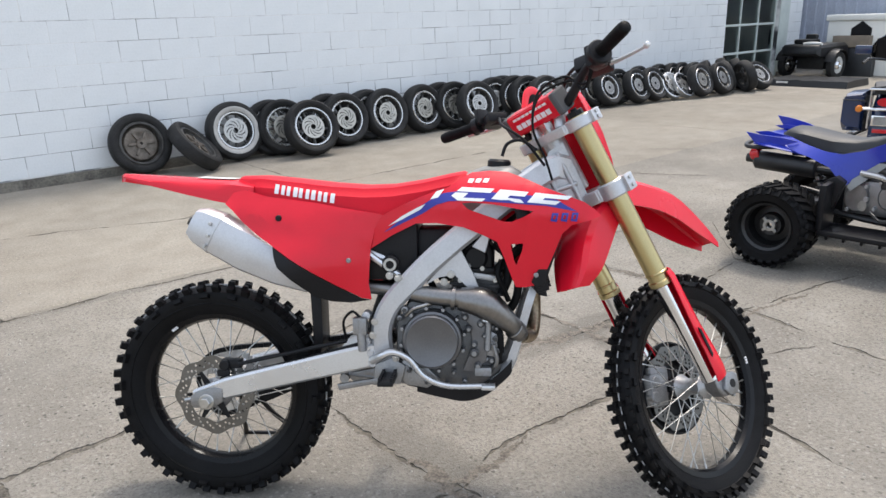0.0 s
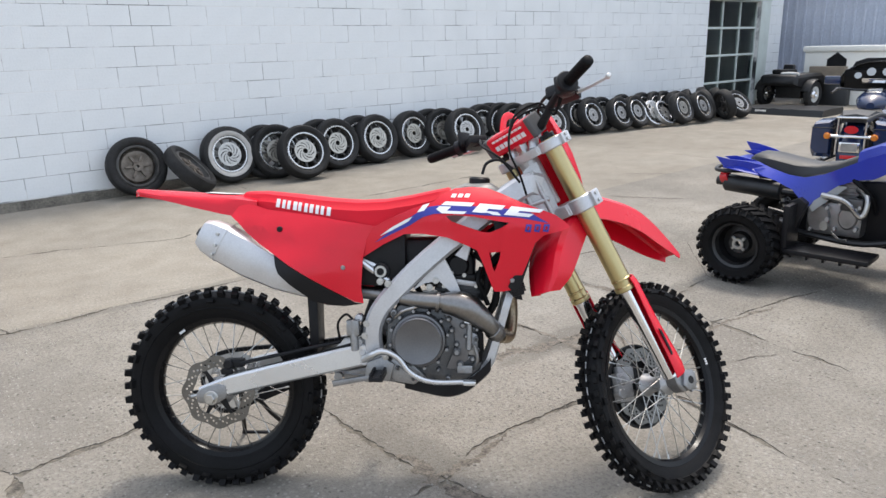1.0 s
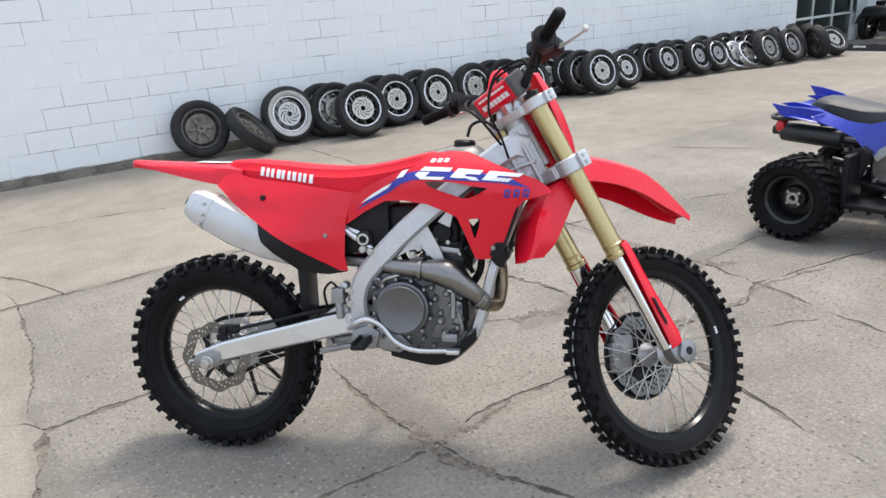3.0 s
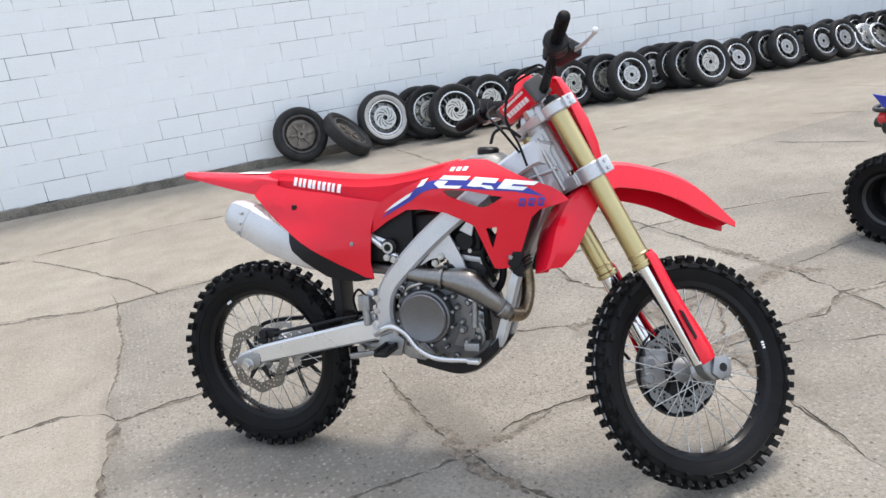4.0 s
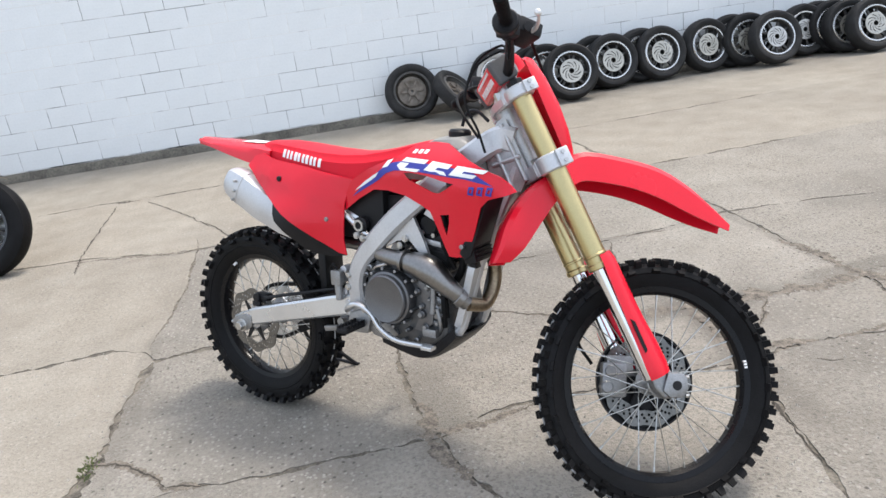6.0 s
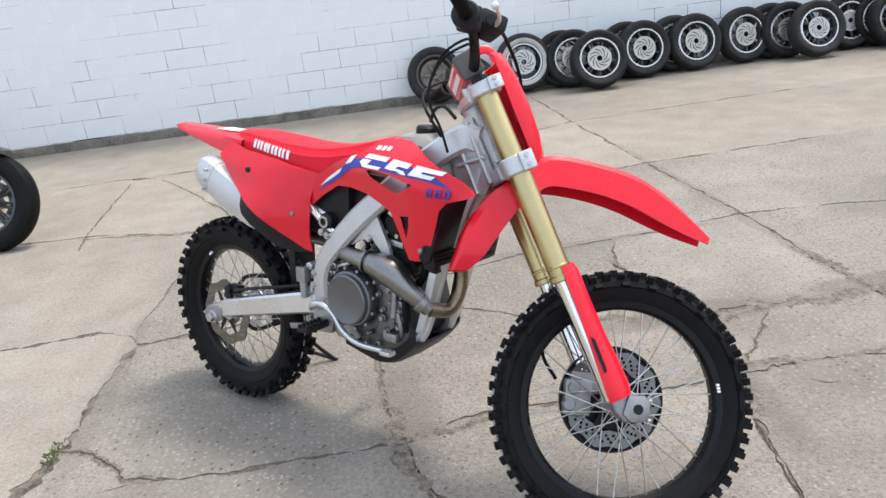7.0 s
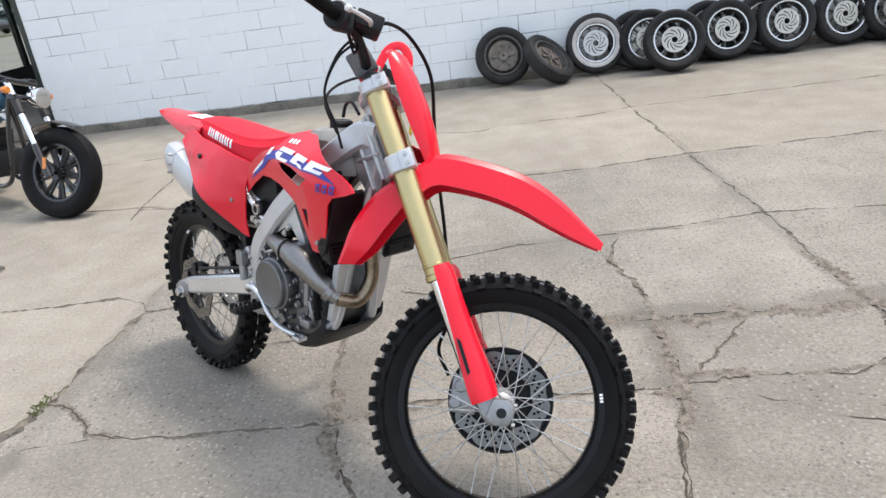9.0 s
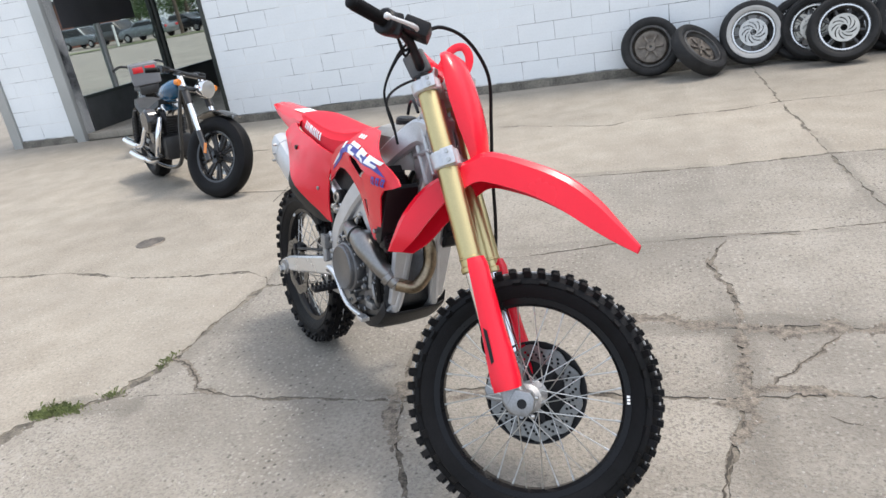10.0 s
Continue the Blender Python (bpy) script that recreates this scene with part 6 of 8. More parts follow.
def build_storefront():
    a, b, top = DOOR_A
    ob = tagged(new("window_1"), "recessed shop entrance glazed along its side in dark frames", "storefront", kind="structure")
    x, y0, y1, floor, sill = a, WALL_Y + 0.21, 12.2, 0.09, 0.59
    part("window_frame", merge(box(a - 0.17, a, WALL_Y - 0.035, WALL_Y + 0.2, 0.0, top, 0.006), box(a - 0.03, a + 0.012, WALL_Y - 0.045, WALL_Y + 0.03, 0.0, top, 0.004)), GREY_FRAME, ob, "weathered aluminium jamb")
    part("window_sill", box(x - 0.05, x + 0.03, y0, y1, sill - 0.05, sill, 0.006), DARK_FRAME, ob, "dark green sill rail")
    part("head_rail", box(x - 0.04, x + 0.03, y0, y1, top - 0.1, top, 0.006), DARK_FRAME, ob)
    for y, w, mat in ((8.93, 0.03, GREY_FRAME), (10.26, 0.025, DARK_FRAME), (10.38, 0.025, DARK_FRAME), (11.72, 0.05, DARK_FRAME)):
        part("mullion", box(x - 0.045, x + 0.025, y - w, y + w, sill, top - 0.1, 0.004), mat, ob)
    part("kick_panel", box(x - 0.02, x + 0.02, y0, y1, floor, sill - 0.05, 0.004), KICK, ob, "dark kick panel")
    # dark panel across the upper glass, in the dim-room colour
    part("blind", box(x + 0.022, x + 0.035, y0, 9.78, 1.50, top - 0.1, 0.004), ROOM_DARK, ob, "dark panel over the upper glass")
    ys = (y0, 8.90, 8.96, 10.235, 10.405, 11.67, 11.77, y1)
    for p0, p1 in zip(ys[::2], ys[1::2]):
        p = part("pane", box(x - 0.004, x + 0.004, p0, p1, sill, top - 0.1), GLASS, ob, smooth=False)
        p.visible_shadow = False
    part("door_jamb", box(b - 0.03, b + 0.02, WALL_Y - 0.012, WALL_Y + 0.2, 0.0, top, 0.004), DARK_FRAME, ob, "dark jamb at the wall's edge")
    part("door_step", box(a, b - 0.03, WALL_Y + 0.03, y1, 0.0, floor, 0.012), SMOOTH_CONCRETE, ob, "worn concrete step")
    part("entry_door", box(a + 0.05, b + 0.1, y1, y1 + 0.06, 0.0, top), DARK_FRAME, ob, "dark closed door at the back of the recess")
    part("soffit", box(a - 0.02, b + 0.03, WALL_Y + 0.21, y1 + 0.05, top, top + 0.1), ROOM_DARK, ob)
    tagged(link("corner_post", box(-5.92, -5.76, WALL_Y - 0.03, WALL_Y + 0.2, 0, 3.6, 0.01), GREY_FRAME), "grey painted steel corner post", "post")
    # the closed body of the building
    tagged(link("wall_rear", merge(box(-2.2, -2.05, WALL_Y + 0.21, 16, 0, WALL_TOP), box(-2.05, WALL_X1, 15.8, 16, 0, WALL_TOP), box(WALL_X1 - 0.2, WALL_X1, WALL_Y + 0.21, 15.8, 0, WALL_TOP)), WHITE_PAINT, smooth=False), "plain painted rear walls of the building", "wall", kind="structure")
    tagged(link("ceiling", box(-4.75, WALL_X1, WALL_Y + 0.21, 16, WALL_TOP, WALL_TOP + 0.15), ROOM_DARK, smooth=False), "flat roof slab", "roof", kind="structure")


build_storefront()


def build_sectional_door():
    a, b, top = DOOR_B
    ob = tagged(new("door_1"), "pale green sectional overhead door with dark glass panes", "garage door", kind="structure")
    y = WALL_Y + 0.12
    cols, rows = 3, 4
    h = top / rows
    for r in range(rows + 1):
        z = r * h
        part("rail", box(a, b, y - 0.03, y + 0.03, max(0, z - 0.022), min(top, z + 0.022), 0.004), GREEN_FRAME, ob)
    w = (b - a) / cols
    for c in range(cols + 1):
        x = a + c * w
        part("stile", box(x - 0.016, x + 0.016, y - 0.034, y + 0.028, 0, top, 0.004), GREEN_FRAME, ob)
    for r in range(rows):
        for c in range(cols):
            p = part("pane", box(a + c * w + 0.017, a + (c + 1) * w - 0.017, y - 0.004, y + 0.004, r * h + 0.023, (r + 1) * h - 0.023), GLASS, ob, smooth=False)
            p.visible_shadow = False
    part("door_jamb", box(b, b + 0.42, WALL_Y - 0.012, WALL_Y + 0.005, 0, top + 0.1, 0.003), GREEN_FRAME, ob)
    part("lintel", box(a - 0.05, b + 0.45, WALL_Y - 0.016, WALL_Y + 0.004, top, top + 0.16, 0.003), GREEN_FRAME, ob)
    tagged(link("wall_garage", merge(box(a - 1.5, a - 1.4, WALL_Y + 0.21, 13, 0, WALL_TOP), box(a - 1.4, b + 0.85, 12.9, 13, 0, WALL_TOP), box(a - 1.4, b + 0.85, WALL_Y + 0.3, 12.9, -0.02, 0.004)), ROOM_DARK, smooth=False), "bare inside of the garage, its dimness put into the dark colour", "wall", kind="structure")
    # a bench added inside the garage, in place of the reflections in the panes
    tagged(link("workbench", merge(box(14.6, 16.6, 9.6, 10.3, 0.82, 0.88, 0.01), *[box(x, x + 0.08, y0, y0 + 0.08, 0.005, 0.82) for x in (14.65, 16.45) for y0 in (9.65, 10.15)]), WHITE_PAINT), "pale workbench added inside the garage in place of pane reflections", "workbench")


build_sectional_door()


def build_siding():
    wall = tagged(link("wall_east", merge(box(19.1, 19.3, -4, 8.9, 0, 5), box(WALL_X1, 19.1, 8.9, 9.1, 0, 5)), SIDING, smooth=False), "blue-grey corrugated metal siding wall", "wall", kind="structure")
    rib = box(0, 0.03, -0.035, 0.035, 0, 5, 0.008, 1)
    me = bpy.data.meshes.new("rib")
    rib.to_mesh(me)
    rib.free()
    me.materials.append(SIDING)
    for k in range(56):
        same_part("rib", me, wall, pose(19.072, -3.8 + 0.225 * k, 0))
    for k in range(6):
        same_part("rib", me, wall, pose(WALL_X1 + 0.15 + 0.225 * k, 8.9, 0, 0, 0, -90))


build_siding()

# ---------------------------------------------------------------- spare wheels along the wall
BROWN_ALLOY = material("corroded_alloy", (0.17, 0.148, 0.125, 1), 0.5, metal=0.7, vary=0.35, scale=14, bump=0.3)
DULL_ALLOY = material("dull_alloy", (0.40, 0.40, 0.39, 1), 0.38, metal=0.85, vary=0.15, scale=12, bump=0.1)
BRONZE_DISC = material("bronze_disc", (0.46, 0.44, 0.39, 1), 0.36, metal=0.8, vary=0.15, scale=14)
RIM_GREY = material("grimy_rim", (0.085, 0.083, 0.08, 1), 0.5, metal=0.5, vary=0.3, scale=12)
RIM_LIP = material("polished_lip", (0.62, 0.62, 0.61, 1), 0.26, metal=0.9, vary=0.08, scale=10)
PALE_DISC = material("pale_disc", (0.47, 0.46, 0.435, 1), 0.34, metal=0.8, vary=0.12, scale=14)
WHITEWALL = material("whitewall_rubber", (0.45, 0.44, 0.42, 1), 0.6, vary=0.08, scale=10)


def swirl_disc(r, inner, y, n=5):
    """Brake rotor with curved slots."""
    bm = bmesh.new()
    edges = []

    def loop(pts):
        vs = [bm.verts.new((x, 0, z)) for x, z in pts]
        return [bm.edges.new((p, q)) for p, q in zip(vs, vs[1:] + vs[:1])]
    edges += loop([(r * math.cos(t), r * math.sin(t)) for t in (2 * math.pi * k / 40 for k in range(40))])
    edges += loop([(inner * math.cos(t), inner * math.sin(t)) for t in (2 * math.pi * k / 20 for k in range(20))])
    for k in range(n):
        a0 = 2 * math.pi * k / n
        out, back = [], []
        for q in range(6):
            f = q / 5
            rr = inner + 0.012 + (r * 0.72 - inner) * f
            a = a0 + 1.1 * f
            out.append((rr * math.cos(a), rr * math.sin(a)))
            back.append((rr * math.cos(a + 0.2), rr * math.sin(a + 0.2)))
        edges += loop(out + back[::-1])
    bmesh.ops.triangle_fill(bm, use_beauty=True, edges=edges, normal=(0, 1, 0))
    ext = bmesh.ops.extrude_face_region(bm, geom=bm.faces[:])
    bmesh.ops.translate(bm, vec=(0, 0.006, 0), verts=[v for v in ext["geom"] if isinstance(v, bmesh.types.BMVert)])
    return xf(bm, Matrix.Translation((0, y, 0)))


def spare_wheel(kind, label, m):
    """A used road wheel lying or leaning; its face looks along -y."""
    ob = thing("spare_wheel", m, label, "wheel", "old wheels along the wall")
    r, w, rr = {"white": (0.32, 0.15, 0.205), "brown": (0.308, 0.15, 0.212), "disc": (0.312, 0.185, 0.216), "spoked": (0.312, 0.18, 0.216), "bare": (0.235, 0.11, 0.228)}[kind]
    h, d = w / 2, r - rr
    if kind != "bare":
        prof = [(rr, -h * 0.62), (rr + 0.18 * d, -h * 0.86), (rr + 0.4 * d, -h * 0.98), (rr + 0.66 * d, -h), (r - 0.16 * d, -h * 0.86), (r - 0.04 * d, -h * 0.5), (r, 0), (r - 0.04 * d, h * 0.5), (r - 0.16 * d, h * 0.86), (rr + 0.66 * d, h), (rr + 0.4 * d, h * 0.98), (rr, h * 0.62)]
        part("tyre", lathe(prof, 44), OLD_RUBBER, ob, "worn black road tyre")
        if kind == "white":
            part("whitewall", lathe([(rr + 0.006, -h * 0.78 - 0.005), (rr + 0.022, -h * 0.90 - 0.005), (rr + 0.040, -h * 1.0 - 0.005), (rr + 0.052, -h * 1.0 - 0.004), (rr + 0.054, -h * 1.0 + 0.004), (rr + 0.010, -h * 0.6)], 44), WHITEWALL, ob, "broad white sidewall band")
    part("rim", lathe([(rr + 0.002, -h * 0.6), (rr - 0.012, -h * 0.5), (rr - 0.026, -h * 0.2), (rr - 0.03, 0), (rr - 0.024, h * 0.4), (rr + 0.004, h * 0.62), (rr + 0.004, 0)], 44), DULL_ALLOY if kind == "bare" else RIM_GREY, ob, "grey wheel rim")
    part("rim_lip", lathe([(rr + 0.006, -h * 0.72), (rr - 0.004, -h * 0.82), (rr - 0.017, -h * 0.80), (rr - 0.021, -h * 0.6), (rr + 0.004, -h * 0.58)], 44), RIM_GREY if kind == "brown" else RIM_LIP, ob, "dull stained rim lip" if kind == "brown" else "bright polished rim lip")
    if kind == "brown":
        part("wheel_centre", lathe([(0.015, -h * 0.55), (0.05, -h * 0.6), (0.055, -h * 0.3), (0.10, -h * 0.25), (0.115, -h * 0.35), (0.16, -h * 0.3), (0.18, -h * 0.05), (rr - 0.02, 0.01), (rr - 0.02, 0.03), (0.015, 0.03)], 36), BROWN_ALLOY, ob, "brown corroded wheel centre")
        me = None
        for k in range(6):
            mm = Matrix.Rotation(2 * math.pi * k / 6, 4, "Y")
            if me:
                same_part("hub_rib", me, ob, mm)
            else:
                me = part("hub_rib", box(0.05, 0.13, -h * 0.55, -h * 0.3, -0.012, 0.012, 0.003, 1), BROWN_ALLOY, ob, matrix=mm).data
        return ob
    if kind == "bare":
        part("wheel_dish", lathe([(0.03, -0.02), (0.07, -0.025), (0.09, -0.005), (0.13, 0.004), (0.165, -0.01), (rr - 0.03, -0.035), (rr - 0.012, -h * 0.6), (rr - 0.012, h * 0.3), (0.15, 0.025), (0.03, 0.02)], 40), CHROME, ob, "chromed dished centre")
    part("brake_disc", swirl_disc({"white": 0.135, "spoked": 0.12, "bare": 0.11}.get(kind, 0.130), 0.03, -h * 0.62, 10 if kind == "spoked" else 9), BRONZE_DISC if kind == "disc" else PALE_DISC, ob, "slotted brake rotor")
    part("wheel_centre", lathe([(0.03, -h * 0.5), (0.07, -h * 0.5), (0.08, -h * 0.2), (0.08, h * 0.4), (0.03, h * 0.4)], 24), RIM_GREY, ob)
    me = None
    for k in range(9):
        mm = Matrix.Rotation(2 * math.pi * k / 9 + 0.2, 4, "Y")
        if me:
            same_part("spoke", me, ob, mm)
        else:
            me = part("spoke", box(0.06, rr - 0.02, -0.016, 0.012, -0.013, 0.013, 0.004, 1), RIM_GREY, ob, matrix=mm).data
    return ob


def build_wheels():
    def lean(x, y, r, yaw=0.0, tip=13.0, spin=0.0):
        return pose(x, y + r * math.sin(radians(tip)), r * math.cos(radians(tip)) + 0.078 * math.sin(radians(tip)), -tip, 0, 0) @ pose(0, 0, 0, 0, 0, yaw) @ Matrix.Rotation(spin, 4, "Y")

    def row_place(x, y, yaw, tip):
        """Towards the far end the wheels are smaller, turned and laid farther back."""
        if x < 8.6:
            return lean(x, y, 0.305, yaw, tip, rnd.uniform(0, 6))
        out = min(1.0, max(0.0, (x - 9.5) / 3.0))  # the row draws away from the wall
        return lean(x - 0.36 * out, y - 0.06 - 0.25 * out, 0.28, yaw + 4, tip + 8, rnd.uniform(0, 6)) @ Matrix.Scale(0.91, 4)

    spare_wheel("brown", "old wheel with a brown corroded centre leaning on the wall", lean(2.965, 7.73, 0.308))
    spare_wheel("brown", "old wheel tipped over against its neighbour", Matrix.Translation((3.43, 7.56, 0.259)) @ Vector((0, -1, 0)).rotation_difference(Vector((0.60, -0.40, 0.69))).to_matrix().to_4x4())
    spare_wheel("white", "whitewall wheel with a slotted rotor leaning on the wall", lean(3.965, 7.71, 0.32))
    disc = spare_wheel("disc", "worn black wheel with a slotted brake rotor", lean(4.70, 7.28, 0.305, -6, 20))
    rnd = random.Random(9)
    for x, y, yaw, tip in ((4.41, 7.74, -10, 10), (4.52, 7.62, -10, 14), (5.34, 7.64, 0, 14), (5.18, 7.78, 0, 9), (5.965, 7.66, 0, 14), (5.76, 7.79, 0, 9), (6.58, 7.70, 4, 12), (6.93, 7.76, -6, 9), (7.08, 7.62, -8, 14), (8.12, 7.77, -8, 9), (8.22, 7.62, -8, 12), (8.30, 7.42, -10, 15), (8.46, 7.2, -6, 18), (9.86, 7.77, -8, 9), (10.0, 7.65, -10, 12), (10.5, 7.77, -8, 9), (10.62, 7.62, -8, 12), (11.4, 7.77, 0, 9), (12.0, 7.78, 0, 9), (12.42, 7.24, -4, 16), (12.35, 7.76, 0, 9), (12.62, 7.72, -5, 12), (12.75, 7.55, -5, 12), (13.25, 7.6, 20, 14), (13.38, 7.3, 40, 20), (13.66, 7.06, 50, 24), (13.9, 7.7, 20, 9), (13.95, 7.42, 30, 14)):
        copy_thing(disc, row_place(x, y, yaw, tip))
    spoked = spare_wheel("spoked", "worn wheel with bright cast spokes leaning in the row", lean(7.28, 7.36, 0.31, -4, 18))
    for x, y, yaw, tip in ((7.86, 7.66, 0, 14), (9.03, 7.30, -4, 16), (10.2, 7.5, -4, 16), (10.86, 7.42, -4, 16), (11.32, 7.42, -4, 16), (12.95, 7.16, -2, 18), (14.05, 6.98, -12, 34)):
        copy_thing(spoked, row_place(x, y, yaw, tip))
    bare = spare_wheel("bare", "bare chromed wheel rim without a tyre", lean(11.72, 7.02, 0.225, 2, 38))
    copy_thing(bare, lean(11.5, 7.12, 0.225, -4, 32, 1.0))


build_wheels()

# ---------------------------------------------------------------- quad bike
ATV_BLUE = material("blue_plastic", (0.012, 0.03, 0.36, 1), 0.3, vary=0.05, scale=5, coat=0.3)
GREY_PLASTIC = material("grey_plastic", (0.30, 0.31, 0.31, 1), 0.45, vary=0.06, scale=6)
RED_LENS = material("red_lens", (0.55, 0.012, 0.02, 1), 0.2, vary=0.05, coat=0.5)
AMBER_LENS = material("amber_lens", (0.62, 0.19, 0.02, 1), 0.2, vary=0.05, coat=0.5)
BLACK_VINYL = material("black_vinyl", (0.028, 0.029, 0.03, 1), 0.5, vary=0.12, scale=8, bump=0.2, bump_scale=500)
DARK_STEEL = material("dark_steel", (0.035, 0.035, 0.036, 1), 0.4, metal=0.5, vary=0.2, scale=10)


def balloon_tyre(r, w, rim_r, seed):
    h = w / 2
    prof = [(rim_r, -h * 0.75), (rim_r + 0.02, -h * 0.95), (rim_r + 0.06, -h), (r - 0.04, -h * 0.97), (r - 0.018, -h * 0.85), (r - 0.008, 0), (r - 0.018, h * 0.85), (r - 0.04, h * 0.97), (rim_r + 0.06, h), (rim_r + 0.02, h * 0.95), (rim_r, h * 0.75), (rim_r - 0.03, 0)]
    out = [lathe(prof, 48)]
    n = 26
    for k in range(n):
        for s, off in ((-1, 0.0), (1, 0.5)):
            b = box(-0.014, 0.014, -0.06, 0.06, -0.004, 0.012)
            out.append(xf(b, Matrix.Rotation(2 * math.pi * (k + off) / n, 4, "Y") @ Matrix.Translation((0, s * h * 0.48, r - 0.012)) @ Matrix.Rotation(s * 0.35, 4, "Z")))
            b = box(-0.013, 0.013, -0.02, 0.02, -0.004, 0.012)
            out.append(xf(b, Matrix.Rotation(2 * math.pi * (k + off) / n, 4, "Y") @ Matrix.Translation((0, s * h * 0.9, r - 0.028)) @ Matrix.Rotation(-s * 0.8, 4, "X")))
    return merge(*out)


def build_quad():
    q = thing("quad_bike", pose(5.112, 2.178, 0, 0, 0, -85), "blue sport quad bike with a black seat", "quad bike")
    for x, y, r, w in ((0, -0.40, 0.235, 0.24), (0, 0.40, 0.235, 0.24), (1.10, -0.42, 0.27, 0.18), (1.10, 0.42, 0.27, 0.18)):
        s = -1 if y < 0 else 1
        wh = part("wheel", lathe([(0.03, 0.03 * s), (0.06, 0.035 * s), (0.07, 0.0), (0.115, -0.01 * s), (0.125, 0.09 * s), (0.14, 0.1 * s), (0.14, -0.09 * s), (0.11, -0.04 * s), (0.03, -0.03 * s)], 36), DARK_STEEL, q, "black steel wheel", matrix=pose(x, y, r))
        part("tyre", balloon_tyre(r, w, 0.135, 2), RUBBER, wh, "black knobby balloon tyre")
        hub = [lathe([(0.018, 0.055 * s), (0.034, 0.055 * s), (0.036, 0.035 * s), (0.018, 0.035 * s)], 20)] + [xf(box(0.03, 0.055, min(0.035 * s, 0.05 * s), max(0.035 * s, 0.05 * s), -0.009, 0.009, 0.003, 1), Matrix.Rotation(math.pi / 4 + k * math.pi / 2, 4, "Y")) for k in range(4)]
        part("hub", merge(*hub), DULL_ALLOY, wh, "silver four-bolt hub")
    part("frame", merge(tube([(0.0, -0.14, 0.34), (0.35, -0.16, 0.30), (0.9, -0.18, 0.28), (1.2, -0.15, 0.4), (1.1, -0.12, 0.75)], 0.018, 8), tube([(0.0, 0.14, 0.34), (0.35, 0.16, 0.30), (0.9, 0.18, 0.28), (1.2, 0.15, 0.4), (1.1, 0.12, 0.75)], 0.018, 8), tube([(0.02, -0.1, 0.60), (0.4, -0.12, 0.62), (0.7, -0.1, 0.68), (1.1, -0.08, 0.8)], 0.016, 8), cyl((0, -0.36, 0.25), (0, 0.36, 0.25), 0.022), box(-0.05, 0.45, -0.06, 0.06, 0.24, 0.32, 0.015)), DARK_STEEL, q, "black tube frame and swingarm")
    part("side_cover", prism([(0.33, 0.27), (0.40, 0.26), (0.46, 0.40), (0.50, 0.50), (0.44, 0.53), (0.36, 0.50)], -0.30, -0.24, 0.012), BLACK_PLASTIC, q, "black lower side cover")
    part("engine", merge(box(0.45, 0.86, -0.17, 0.15, 0.30, 0.50, 0.03), box(0.60, 0.78, -0.10, 0.10, 0.50, 0.66, 0.02), cyl((0.55, -0.19, 0.40), (0.55, -0.15, 0.40), 0.085, sides=28, bevel=0.01), cyl((0.76, -0.19, 0.42), (0.76, -0.15, 0.42), 0.07, sides=28, bevel=0.01), *[box(0.585, 0.795, -0.115, 0.115, 0.52 + 0.025 * k, 0.532 + 0.025 * k) for k in range(5)]), CAST, q, "grey cast engine block")
    part("engine_cover", box(0.70, 0.86, -0.20, -0.16, 0.46, 0.54, 0.02), DARK_METAL, q)
    for x, z, r in ((0.49, 0.46, 0.012), (0.61, 0.47, 0.012), (0.50, 0.33, 0.012), (0.68, 0.35, 0.012), (0.83, 0.36, 0.014), (0.70, 0.50, 0.012), (0.84, 0.49, 0.012), (0.62, 0.40, 0.016)):
        part("engine_bolt", cyl((x, -0.205, z), (x, -0.15, z), r, sides=8, bevel=0.002), CAST_LIGHT, q)
    part("carburettor", merge(cyl((0.50, -0.13, 0.57), (0.60, -0.13, 0.60), 0.04, sides=16, bevel=0.006), box(0.52, 0.58, -0.16, -0.10, 0.51, 0.57, 0.01)), DARK_METAL, q)
    part("exhaust_header", tube([(0.78, -0.10, 0.58), (0.88, -0.17, 0.54), (0.86, -0.20, 0.44), (0.74, -0.21, 0.52), (0.56, -0.19, 0.54)], 0.02, 10), STEEL, q, "steel exhaust header")
    part("shift_lever", tube([(0.66, -0.20, 0.33), (0.74, -0.24, 0.30), (0.80, -0.27, 0.31)], 0.008, 8), STEEL, q)
    part("radiator_hose", tube([(0.70, -0.12, 0.66), (0.80, -0.16, 0.62), (0.90, -0.15, 0.55), (0.94, -0.12, 0.45)], 0.016, 8), RUBBER, q)
    part("inner_panel", prism([(0.32, 0.24), (1.30, 0.24), (1.36, 0.50), (1.15, 0.64), (0.80, 0.62), (0.45, 0.50)], -0.07, -0.02, 0.015), BLACK_PLASTIC, q, "black inner side panel")
    part("oil_cap", cyl((0.60, -0.2, 0.36), (0.60, -0.16, 0.36), 0.03, sides=16), DULL_ALLOY, q)
    part("foot_well", merge(box(0.40, 1.02, -0.43, -0.20, 0.215, 0.245, 0.01), box(0.38, 0.43, -0.42, -0.22, 0.23, 0.50, 0.015), *[box(0.45 + 0.12 * k, 0.47 + 0.12 * k, -0.40, -0.24, 0.19, 0.22, 0.004, 1) for k in range(5)]), BLACK_PLASTIC, q, "black foot well with pegs")
    part("foot_well", mirrored(merge(box(0.40, 1.02, -0.43, -0.20, 0.215, 0.245, 0.01), box(0.38, 0.43, -0.42, -0.22, 0.23, 0.50, 0.015))), BLACK_PLASTIC, q)
    seat = []
